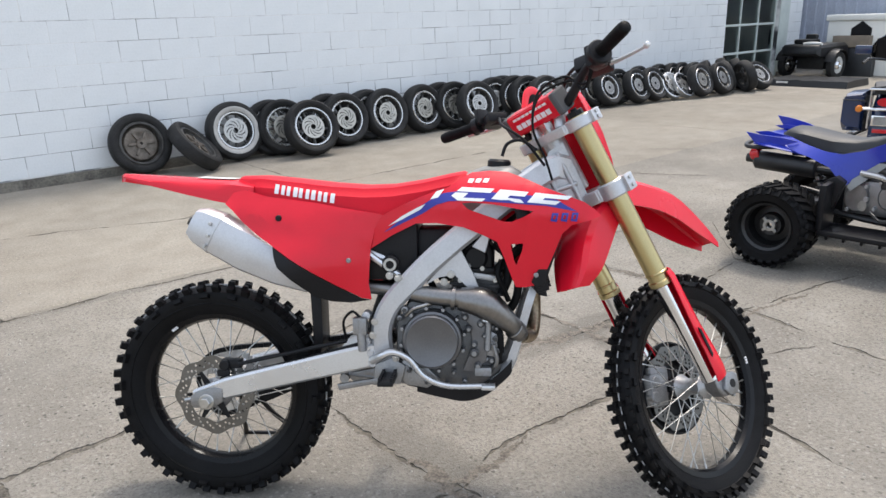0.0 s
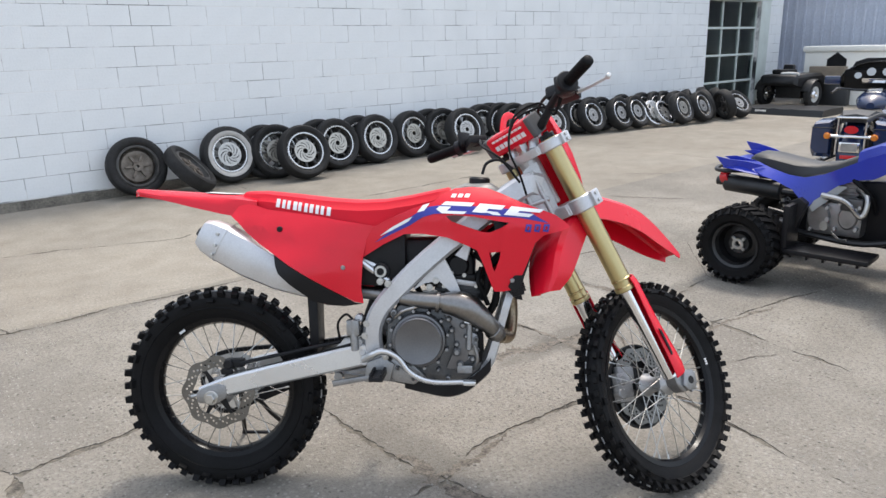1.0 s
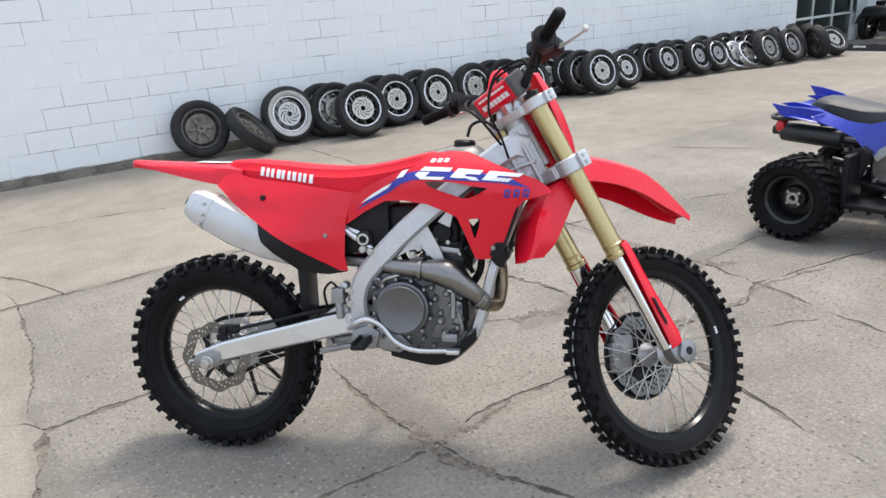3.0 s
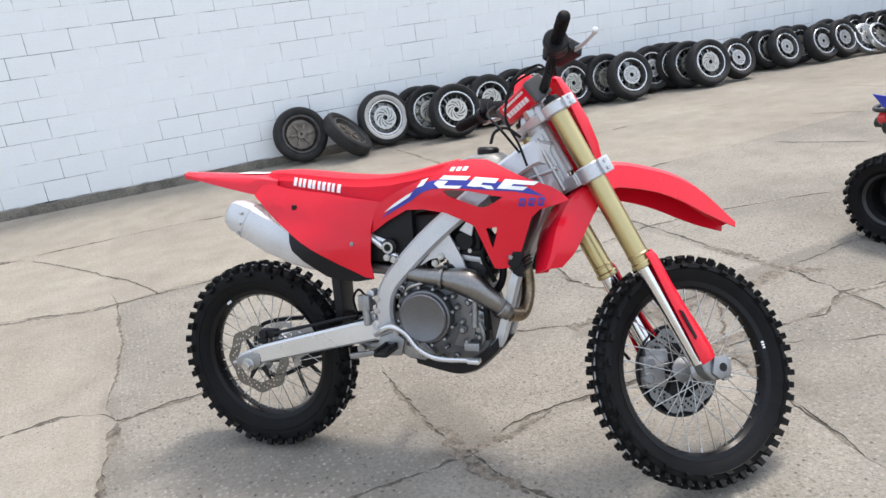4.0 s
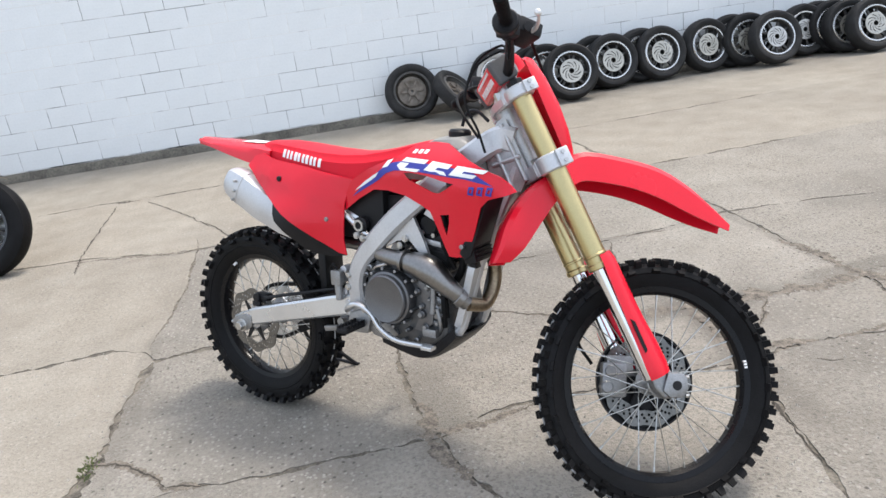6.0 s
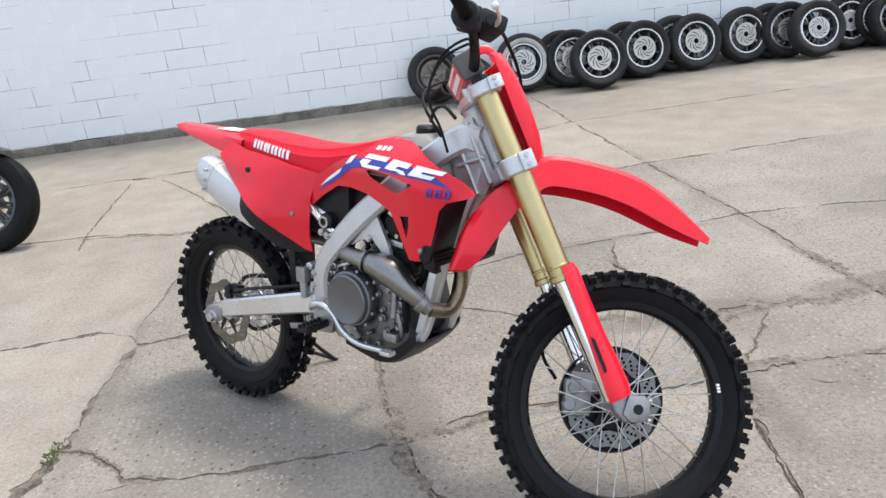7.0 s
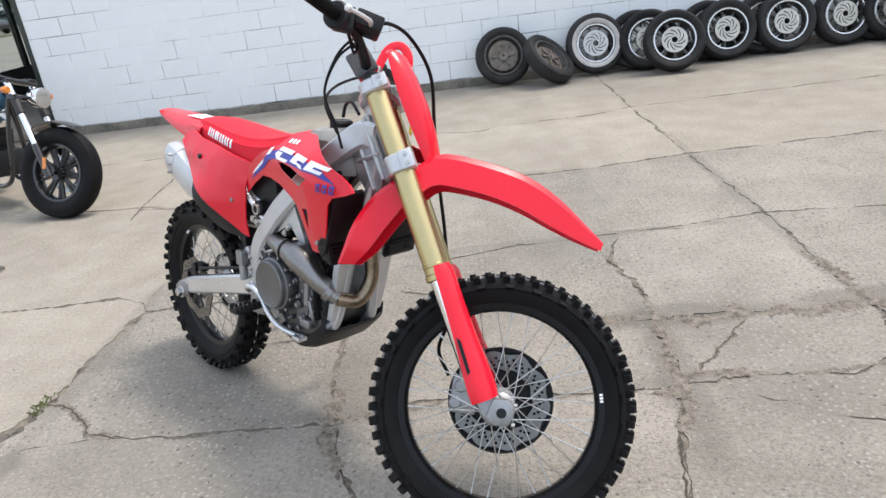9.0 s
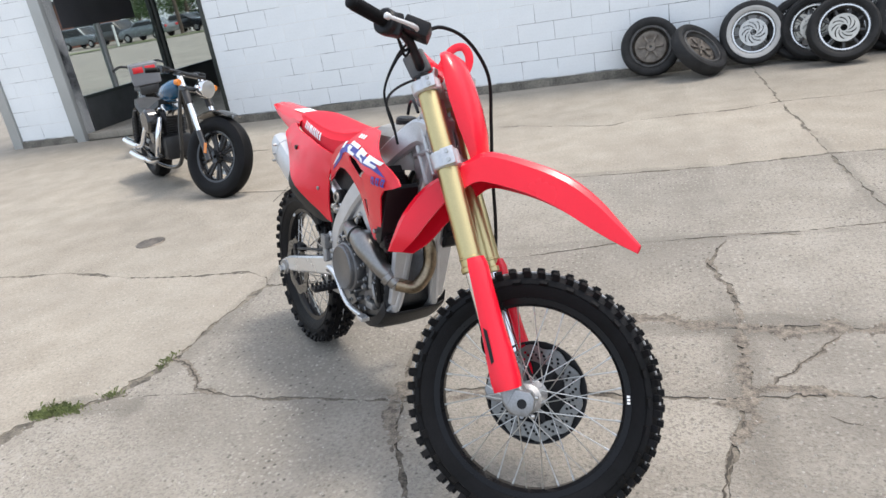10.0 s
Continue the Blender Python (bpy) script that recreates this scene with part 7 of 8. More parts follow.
    for x, w, zt, zl in ((-0.06, 0.09, 0.715, 0.67), (-0.02, 0.12, 0.742, 0.66), (0.1, 0.135, 0.738, 0.64), (0.3, 0.125, 0.71, 0.61), (0.46, 0.105, 0.70, 0.60), (0.6, 0.09, 0.72, 0.62), (0.75, 0.08, 0.77, 0.68), (0.85, 0.07, 0.81, 0.73)):
        seat.append([(x, -w * 1.05, zl), (x, -w, zt - 0.02), (x, -w * 0.8, zt - 0.004), (x, 0, zt), (x, w * 0.8, zt - 0.004), (x, w, zt - 0.02), (x, w * 1.05, zl)])
    part("seat", rings(seat), BLACK_VINYL, q, "black vinyl seat", flat_angle=50)

    def y_f(x, z):
        return -(0.13 + 0.24 * min(1.0, max(0.0, (0.70 - z) / 0.22)) ** 0.8 * max(0.0, 1 - abs(x - 0.12) / 0.55) + 0.03)

    rear = [(-0.20, 0.715), (-0.12, 0.725), (0.0, 0.705), (0.15, 0.675), (0.30, 0.645), (0.42, 0.635), (0.55, 0.66), (0.70, 0.715), (0.85, 0.775), (1.0, 0.82), (1.15, 0.80), (1.18, 0.75), (1.0, 0.70), (0.90, 0.655), (0.78, 0.64), (0.66, 0.60), (0.56, 0.53), (0.49, 0.475), (0.44, 0.50), (0.36, 0.565), (0.22, 0.61), (0.05, 0.645), (-0.10, 0.675)]
    for flip in ((lambda b: b), mirrored):
        f = part("body_panel", flip(panel(rear, y_f, 0.006, (), 0.05)), ATV_BLUE, q, "glossy blue bodywork", flat_angle=35)
        part("heel_guard", flip(panel([(0.50, 0.47), (0.52, 0.51), (0.66, 0.60), (0.73, 0.60), (0.66, 0.545), (0.56, 0.475), (0.52, 0.445)], lambda x, z: y_f(x, z) - 0.012, 0.008, (), 0.05)), GREY_PLASTIC, q, "grey plastic heel guard")
        part("name_bar", flip(panel([(0.80, 0.735), (0.82, 0.765), (1.05, 0.80), (1.04, 0.775)], lambda x, z: y_f(x, z) - 0.003, 0.002, (), 0.05)), WHITE_INK, f, "pale decal bar")
        drop = 0.052 if flip is not mirrored else 0.008  # the near fin is bent down
        part("rear_fin", flip(panel([(-0.16, 0.68 - drop * 0.4), (-0.22, 0.775 - drop), (-0.14, 0.765 - drop), (-0.02, 0.735 - drop * 0.6), (0.10, 0.685), (-0.05, 0.66 - drop * 0.3)], lambda x, z: -0.24 + 0.15 * max(0.0, x + 0.1), 0.008, (), 0.05)), ATV_BLUE, q, "upswept blue tail fin")
    deck = [[(x, -w, z - 0.03), (x, -w * 0.7, z), (x, 0, z + 0.005), (x, w * 0.7, z), (x, w, z - 0.03)] for x, w, z in ((-0.17, 0.24, 0.685), (-0.08, 0.27, 0.68), (0.05, 0.25, 0.66), (0.2, 0.19, 0.63), (0.34, 0.14, 0.61))]
    bm = rings(deck, False)
    bmesh.ops.solidify(bm, geom=bm.faces[:], thickness=0.006)
    part("rear_fender", bm, ATV_BLUE, q, "blue rear fender deck")
    part("front_fender", rings([[(x, -w, z - 0.05), (x, -w * 0.8, z), (x, 0, z + 0.02), (x, w * 0.8, z), (x, w, z - 0.05)] for x, w, z in ((1.02, 0.3, 0.72), (1.15, 0.5, 0.74), (1.35, 0.52, 0.74), (1.5, 0.4, 0.70), (1.62, 0.2, 0.62))], False), ATV_BLUE, q, "blue front fender")
    part("exhaust", merge(cyl((-0.22, -0.18, 0.56), (-0.17, -0.18, 0.56), 0.028, sides=16), cyl((-0.17, -0.18, 0.555), (0.25, -0.18, 0.535), 0.055, sides=24, bevel=0.012), tube([(0.25, -0.18, 0.535), (0.45, -0.17, 0.53), (0.62, -0.12, 0.55)], 0.022, 10)), DARK_STEEL, q, "black exhaust silencer")
    part("tail_light", xf(lathe([(0.0, -0.03), (0.03, -0.03), (0.037, -0.02), (0.037, 0.02), (0.0, 0.02)], 20, axis="z"), pose(-0.16, -0.20, 0.59, 0, 70, 0)), RED_LENS, q, "round red tail lamp")
    part("grab_bar", merge(tube([(0.02, -0.17, 0.645), (-0.16, -0.23, 0.635), (-0.24, -0.17, 0.635), (-0.25, 0, 0.64), (-0.24, 0.17, 0.635), (-0.16, 0.23, 0.635), (0.02, 0.17, 0.645)], 0.013, 8)), DARK_STEEL, q, "tubular grab bar")
    coil = [(0.30 - 0.14 * t + 0.04 * math.cos(t * 44), -0.10 + 0.04 * math.sin(t * 44), 0.36 + 0.24 * t) for t in (k / 70 for k in range(71))]
    part("shock_spring", tube(coil, 0.008, 6, 1), DARK_STEEL, q, "black coil spring")
    part("shock_body", cyl((0.31, -0.10, 0.33), (0.15, -0.10, 0.62), 0.02), DULL_ALLOY, q)
    part("handlebar", tube([(0.86, -0.38, 1.0), (0.92, -0.22, 1.02), (1.0, -0.1, 0.93), (1.0, 0.1, 0.93), (0.92, 0.22, 1.02), (0.86, 0.38, 1.0)], 0.013, 8), DARK_STEEL, q)
    part("fuel_cover", rings([[(x, -w, z - 0.1), (x, -w * 0.8, z - 0.01), (x, 0, z), (x, w * 0.8, z - 0.01), (x, w, z - 0.1)] for x, w, z in ((0.75, 0.1, 0.80), (0.9, 0.14, 0.85), (1.05, 0.15, 0.86), (1.2, 0.12, 0.82))], False), ATV_BLUE, q)
    # short wheelbase: the body is drawn in ahead of the rear axle
    for ob in q.children:
        if not ob.name.startswith("wheel"):
            for v in ob.data.vertices:
                v.co.x = (0.74 * v.co.x if v.co.x > 0 else v.co.x) - 0.05


build_quad()


# ---------------------------------------------------------------- road motorcycles
TOUR_BLUE = material("dark_blue_enamel", (0.012, 0.026, 0.075, 1), 0.18, vary=0.08, scale=4, coat=0.6)
TEAL = material("teal_enamel", (0.008, 0.075, 0.16, 1), 0.18, vary=0.08, scale=4, coat=0.6)
BLACK_ENAMEL = material("black_enamel", (0.012, 0.012, 0.013, 1), 0.2, vary=0.1, scale=4, coat=0.4)
# case white taken down to grey, so that the case looks dim
CASE_WHITE = material("dimmed_case_plastic", (0.16, 0.165, 0.18, 1), 0.4, vary=0.06, scale=6)
LAMP_GLASS = material("lamp_lens", (0.42, 0.42, 0.41, 1), 0.12, metal=0.5, vary=0.04, coat=0.6)


def road_wheel(parent, m, r, w, rim, spokes, spoke_mat, name="wheel"):
    h = w / 2
    prof = [(rim, -h * 0.6), (rim + 0.02, -h * 0.85), (rim + 0.05, -h), (r - 0.045, -h * 0.98), (r - 0.015, -h * 0.75), (r, 0), (r - 0.015, h * 0.75), (r - 0.045, h * 0.98), (rim + 0.05, h), (rim + 0.02, h * 0.85), (rim, h * 0.6), (rim - 0.01, 0)]
    wh = part(name, merge(lathe([(rim + 0.006, -h * 0.66), (rim - 0.012, -h * 0.62), (rim - 0.022, -h * 0.3), (rim - 0.026, 0), (rim - 0.022, h * 0.3), (rim - 0.012, h * 0.62), (rim + 0.006, h * 0.66)], 48), lathe([(0.015, -h * 0.8), (0.05, -h * 0.8), (0.055, -h * 0.3), (0.055, h * 0.3), (0.05, h * 0.8), (0.015, h * 0.8)], 28)), BLACK_ENAMEL, parent, "black cast wheel", matrix=m)
    part("tyre", lathe(prof, 56), RUBBER, wh, "black road tyre")
    bm = box(0.05, rim - 0.018, -0.012, 0.012, -0.010, 0.010, 0.004, 1)
    me = bpy.data.meshes.new("spoke")
    bm.to_mesh(me)
    bm.free()
    me.materials.append(spoke_mat)
    for k in range(spokes):
        same_part("spoke", me, wh, Matrix.Rotation(2 * math.pi * (k // 2 + 0.3 * (k % 2)) / (spokes / 2), 4, "Y"))
    part("brake_disc", lathe([(0.095, h * 0.8), (0.14, h * 0.8), (0.14, h * 0.8 + 0.005), (0.095, h * 0.8 + 0.005)], 40), STEEL, wh)
    return wh


def v_twin(parent, x, z, mat):
    out = [box(x - 0.22, x + 0.17, -0.13, 0.13, z - 0.16, z + 0.05, 0.04), cyl((x - 0.02, -0.17, z - 0.05), (x - 0.02, -0.12, z - 0.05), 0.10, sides=28, bevel=0.012), cyl((x - 0.2, -0.16, z - 0.06), (x - 0.2, -0.12, z - 0.06), 0.06, sides=24, bevel=0.01)]
    part("crankcase", merge(*out), mat, parent, "black engine case")
    for s in (-1, 1):
        tilt = Matrix.Translation((x, 0, z)) @ Matrix.Rotation(radians(23 * s), 4, "Y")
        fins = [box(-0.075, 0.075, -0.085, 0.085, 0.06 + 0.024 * k, 0.072 + 0.024 * k, 0.003, 1) for k in range(8)]
        part("cylinder", xf(merge(box(-0.06, 0.06, -0.07, 0.07, 0.0, 0.26, 0.01), *fins), tilt), DARK_STEEL, parent, "finned cylinder")
        part("rocker_cover", xf(box(-0.07, 0.07, -0.08, 0.08, 0.26, 0.32, 0.02), tilt), CHROME, parent)


def build_cruiser():
    c = thing("cruiser_motorcycle", pose(-1.72, 5.55, 0, 0, 0, -38.6) @ pose(0, 0, 0, -6), "teal cruiser motorcycle with chrome exhaust, parked on its stand", "motorcycle")
    WB = 1.52
    steer = Matrix.Translation((WB - 0.05, 0, 0)) @ Matrix.Rotation(radians(28), 4, Vector((-0.5, 0, 0.866))) @ Matrix.Translation((-(WB - 0.05), 0, 0))
    road_wheel(c, pose(0, 0, 0.32), 0.32, 0.15, 0.205, 18, BLACK_ENAMEL, "rear_wheel")
    road_wheel(c, steer @ pose(WB, 0, 0.335), 0.335, 0.13, 0.205, 18, DARK_STEEL, "front_wheel")
    v_twin(c, 0.68, 0.42, DARK_STEEL)
    part("oil_tank", box(0.26, 0.46, -0.16, 0.16, 0.42, 0.66, 0.05, 3), BLACK_ENAMEL, c, "black oil tank under the seat")
    part("belt_guard", box(0.05, 0.42, -0.14, -0.11, 0.30, 0.42, 0.03), BLACK_ENAMEL, c)
    part("horn_cover", cyl((0.70, -0.19, 0.47), (0.70, -0.13, 0.47), 0.075, sides=24, bevel=0.015), BLACK_ENAMEL, c)
    part("air_cleaner", cyl((0.68, -0.22, 0.60), (0.68, -0.11, 0.60), 0.105, sides=32, bevel=0.02), BLACK_ENAMEL, c, "round black air cleaner")
    part("tank", rings([[(x, w * math.sin(a), z + h * math.cos(a)) for a in (2 * math.pi * k / 16 for k in range(16))] for x, z, w, h in ((0.66, 0.80, 0.025, 0.025), (0.70, 0.81, 0.07, 0.055), (0.82, 0.83, 0.10, 0.08), (0.95, 0.85, 0.105, 0.088), (1.06, 0.88, 0.07, 0.065), (1.10, 0.895, 0.03, 0.03))]), TEAL, c, "teal fuel tank")
    part("seat", rings([[(x, -w, z - 0.06), (x, -w * 0.9, z - 0.01), (x, 0, z), (x, w * 0.9, z - 0.01), (x, w, z - 0.06)] for x, w, z in ((-0.05, 0.1, 0.76), (0.1, 0.13, 0.745), (0.3, 0.15, 0.70), (0.5, 0.13, 0.71), (0.68, 0.08, 0.78))]), BLACK_VINYL, c, "black solo seat")
    bm = rings([[(0.0 + 0.36 * math.cos(a), -w, 0.32 + 0.36 * math.sin(a)), (0.38 * math.cos(a), -w * 0.7, 0.32 + 0.38 * math.sin(a)), (0.385 * math.cos(a), 0, 0.32 + 0.385 * math.sin(a)), (0.38 * math.cos(a), w * 0.7, 0.32 + 0.38 * math.sin(a)), (0.36 * math.cos(a), w, 0.32 + 0.36 * math.sin(a))] for a, w in ((radians(d), 0.095) for d in range(40, 186, 12))], False)
    bmesh.ops.solidify(bm, geom=bm.faces[:], thickness=0.004)
    part("rear_fender", bm, BLACK_ENAMEL, c, "black rear fender")
    bm = rings([[(WB + 0.36 * math.cos(a), -w, 0.335 + 0.36 * math.sin(a)), (WB + 0.375 * math.cos(a), -w * 0.6, 0.335 + 0.375 * math.sin(a)), (WB + 0.378 * math.cos(a), 0, 0.335 + 0.378 * math.sin(a)), (WB + 0.375 * math.cos(a), w * 0.6, 0.335 + 0.375 * math.sin(a)), (WB + 0.36 * math.cos(a), w, 0.335 + 0.36 * math.sin(a))] for a, w in ((radians(d), 0.08) for d in range(66, 138, 9))], False)
    bmesh.ops.solidify(bm, geom=bm.faces[:], thickness=0.004)
    part("front_fender", bm, BLACK_ENAMEL, c, "short black front fender", matrix=steer)
    for s in (-1, 1):
        y = s * 0.11
        part("fork_slider", cyl((WB + 0.01, y, 0.30), (WB - 0.12, y, 0.53), 0.028, sides=20, bevel=0.004), BLACK_ENAMEL, c, matrix=steer)
        part("fork_tube", cyl((WB - 0.12, y, 0.53), (WB - 0.38, y, 0.98), 0.022, sides=20), CHROME, c, "chrome fork tube", matrix=steer)
        part("fork_shroud", cyl((WB - 0.24, y, 0.74), (WB - 0.30, y, 0.845), 0.031, sides=20, bevel=0.003), DARK_STEEL, c, matrix=steer)
        part("turn_signal", merge(xf(lathe([(0.0, -0.024), (0.022, -0.024), (0.027, -0.012), (0.022, 0.022), (0.0, 0.026)], 18, axis="z"), pose(WB - 0.30, s * 0.19, 0.90, 0, -90, 0))), AMBER_LENS, c, "amber turn signal", matrix=steer)
    part("fork_reflector", box(WB - 0.03, WB + 0.0, -0.142, -0.138, 0.36, 0.44, 0.001, 1), AMBER_LENS, c, "orange fork reflector", matrix=steer)
    part("triple_clamp", merge(box(WB - 0.35, WB - 0.27, -0.14, 0.14, 0.84, 0.88, 0.01), box(WB - 0.42, WB - 0.34, -0.14, 0.14, 0.96, 0.99, 0.01)), BLACK_ENAMEL, c, matrix=steer)
    part("headlight", merge(lathe([(0.0, -0.08), (0.042, -0.075), (0.068, -0.035), (0.074, 0.03), (0.071, 0.045), (0.0, 0.045)], 28, axis="z")), CHROME, c, matrix=steer @ pose(WB - 0.20, 0, 0.87, 0, 90, 0))
    part("headlight_lens", lathe([(0.0, 0.055), (0.04, 0.052), (0.067, 0.046), (0.067, 0.04), (0.0, 0.04)], 28, axis="z"), LAMP_GLASS, c, "clear round headlamp lens", matrix=steer @ pose(WB - 0.20, 0, 0.87, 0, 90, 0))
    part("handlebar", tube([(WB - 0.54, -0.31, 0.97), (WB - 0.49, -0.22, 0.99), (WB - 0.43, -0.11, 1.0), (WB - 0.41, 0.0, 0.99), (WB - 0.43, 0.11, 1.0), (WB - 0.49, 0.22, 0.99), (WB - 0.54, 0.31, 0.97)], 0.013, 10), BLACK_ENAMEL, c, "black handlebar", matrix=steer)
    for s in (-1, 1):
        part("grip", cyl((WB - 0.54, s * 0.31, 0.97), (WB - 0.495, s * 0.23, 0.988), 0.02, sides=16, bevel=0.003), RUBBER, c, matrix=steer)
        part("control_block", xf(box(-0.03, 0.04, -0.04, 0.04, -0.025, 0.03, 0.008), pose(WB - 0.475, s * 0.19, 0.995)), BLACK_ENAMEL, c, matrix=steer)
    part("frame", merge(tube([(1.12, 0.0, 0.86), (1.08, -0.04, 0.6), (1.0, -0.07, 0.25), (0.6, -0.12, 0.2), (0.2, -0.13, 0.3), (0.0, -0.12, 0.34)], 0.018, 8), tube([(1.12, 0.0, 0.86), (1.08, 0.04, 0.6), (1.0, 0.07, 0.25), (0.6, 0.12, 0.2), (0.2, 0.13, 0.3), (0.0, 0.12, 0.34)], 0.018, 8), tube([(1.12, 0, 0.9), (0.7, 0, 0.76), (0.3, 0, 0.66), (0.1, 0, 0.62)], 0.02, 8)), BLACK_ENAMEL, c, "black tube frame")
    part("exhaust", merge(tube([(0.80, -0.12, 0.62), (0.88, -0.18, 0.5), (0.80, -0.2, 0.30), (0.6, -0.2, 0.24), (0.42, -0.2, 0.235)], 0.022, 12), tube([(0.42, -0.2, 0.235), (0.2, -0.2, 0.235), (-0.05, -0.2, 0.25)], [0.03, 0.038, 0.038], 16), tube([(0.56, -0.12, 0.62), (0.50, -0.18, 0.52), (0.38, -0.2, 0.38), (0.2, -0.2, 0.34)], 0.022, 12), tube([(0.2, -0.2, 0.34), (0.0, -0.2, 0.345), (-0.22, -0.2, 0.36)], [0.03, 0.038, 0.038], 16)), CHROME, c, "staggered chrome exhaust pipes")
    for s in (-1, 1):
        part("rear_shock", merge(cyl((0.02, s * 0.15, 0.36), (0.13, s * 0.15, 0.66), 0.018, sides=12), *[xf(lathe([(0.022, -0.004), (0.032, -0.004), (0.032, 0.004), (0.022, 0.004)], 14, axis="z"), Matrix.Translation((0.03 + 0.011 * k, s * 0.15, 0.39 + 0.03 * k)) @ Matrix.Rotation(0.35, 4, "Y")) for k in range(8)]), DARK_STEEL, c)
    part("pannier", box(-0.22, 0.18, 0.16, 0.30, 0.42, 0.70, 0.04), BLACK_VINYL, c, "black leather pannier")
    part("foot_control", merge(box(0.86, 0.96, -0.30, -0.18, 0.30, 0.32, 0.006), tube([(0.9, -0.2, 0.31), (1.02, -0.22, 0.34), (1.06, -0.26, 0.36)], 0.01, 8)), BLACK_ENAMEL, c)
    part("prop_stand", tube([(0.7, 0.14, 0.22), (0.66, 0.24, 0.1), (0.64, 0.30, 0.036)], 0.014, 8), BLACK_ENAMEL, c)


build_cruiser()


def build_case_bike():
    """Small motorcycle parked behind the cruiser, its tail with a white top case towards the yard."""
    c = thing("parked_motorcycle", pose(-2.50, 6.80, 0, 0, 0, 130), "dark small motorcycle with a grey top case at its tail", "motorcycle")
    road_wheel(c, pose(0.25, 0, 0.28), 0.28, 0.11, 0.18, 10, BLACK_ENAMEL, "rear_wheel")
    road_wheel(c, pose(1.15, 0, 0.28), 0.28, 0.10, 0.18, 10, BLACK_ENAMEL, "front_wheel")
    part("body", rings([[(x, w * math.sin(t), z + h * math.cos(t)) for t in (2 * math.pi * k / 16 for k in range(16))] for x, z, w, h in ((0.02, 0.62, 0.06, 0.04), (0.12, 0.61, 0.12, 0.09), (0.5, 0.52, 0.15, 0.16), (0.7, 0.48, 0.14, 0.2), (0.9, 0.62, 0.1, 0.16), (1.0, 0.75, 0.05, 0.06))]), BLACK_ENAMEL, c, "dark bodywork")
    part("seat", rings([[(x, -w, z - 0.07), (x, -w * 0.9, z - 0.01), (x, 0, z), (x, w * 0.9, z - 0.01), (x, w, z - 0.07)] for x, w, z in ((0.15, 0.1, 0.76), (0.35, 0.14, 0.77), (0.6, 0.14, 0.73), (0.85, 0.08, 0.75))]), BLACK_VINYL, c, "black seat")
    case = part("top_case", box(-0.12, 0.14, -0.15, 0.15, 0.76, 1.0, 0.03, 3), CASE_WHITE, c, "plastic top case, darkened to grey to look dim")
    for s in (-1, 1):
        part("case_lamp", box(-0.13, -0.115, min(s * 0.012, s * 0.12), max(s * 0.012, s * 0.12), 0.90, 0.965, 0.005), RED_LENS, case, "red lamp strip")
        part("fork_leg", cyl((1.16, s * 0.08, 0.28), (0.95, s * 0.08, 0.80), 0.024, sides=14), DARK_STEEL, c)
    part("case_rack", box(-0.12, 0.14, -0.10, 0.10, 0.66, 0.755, 0.01), DARK_STEEL, c)
    part("handlebar", tube([(0.82, -0.30, 0.92), (0.9, -0.2, 0.95), (0.94, 0, 0.90), (0.9, 0.2, 0.95), (0.82, 0.30, 0.92)], 0.014, 8), BLACK_ENAMEL, c)
    part("head_cowl", box(0.92, 1.06, -0.12, 0.12, 0.74, 0.95, 0.04, 3), BLACK_ENAMEL, c)
    part("prop_stand", tube([(0.7, 0.1, 0.3), (0.66, 0.2, 0.1), (0.64, 0.24, 0.012)], 0.012, 8), BLACK_ENAMEL, c)


build_case_bike()


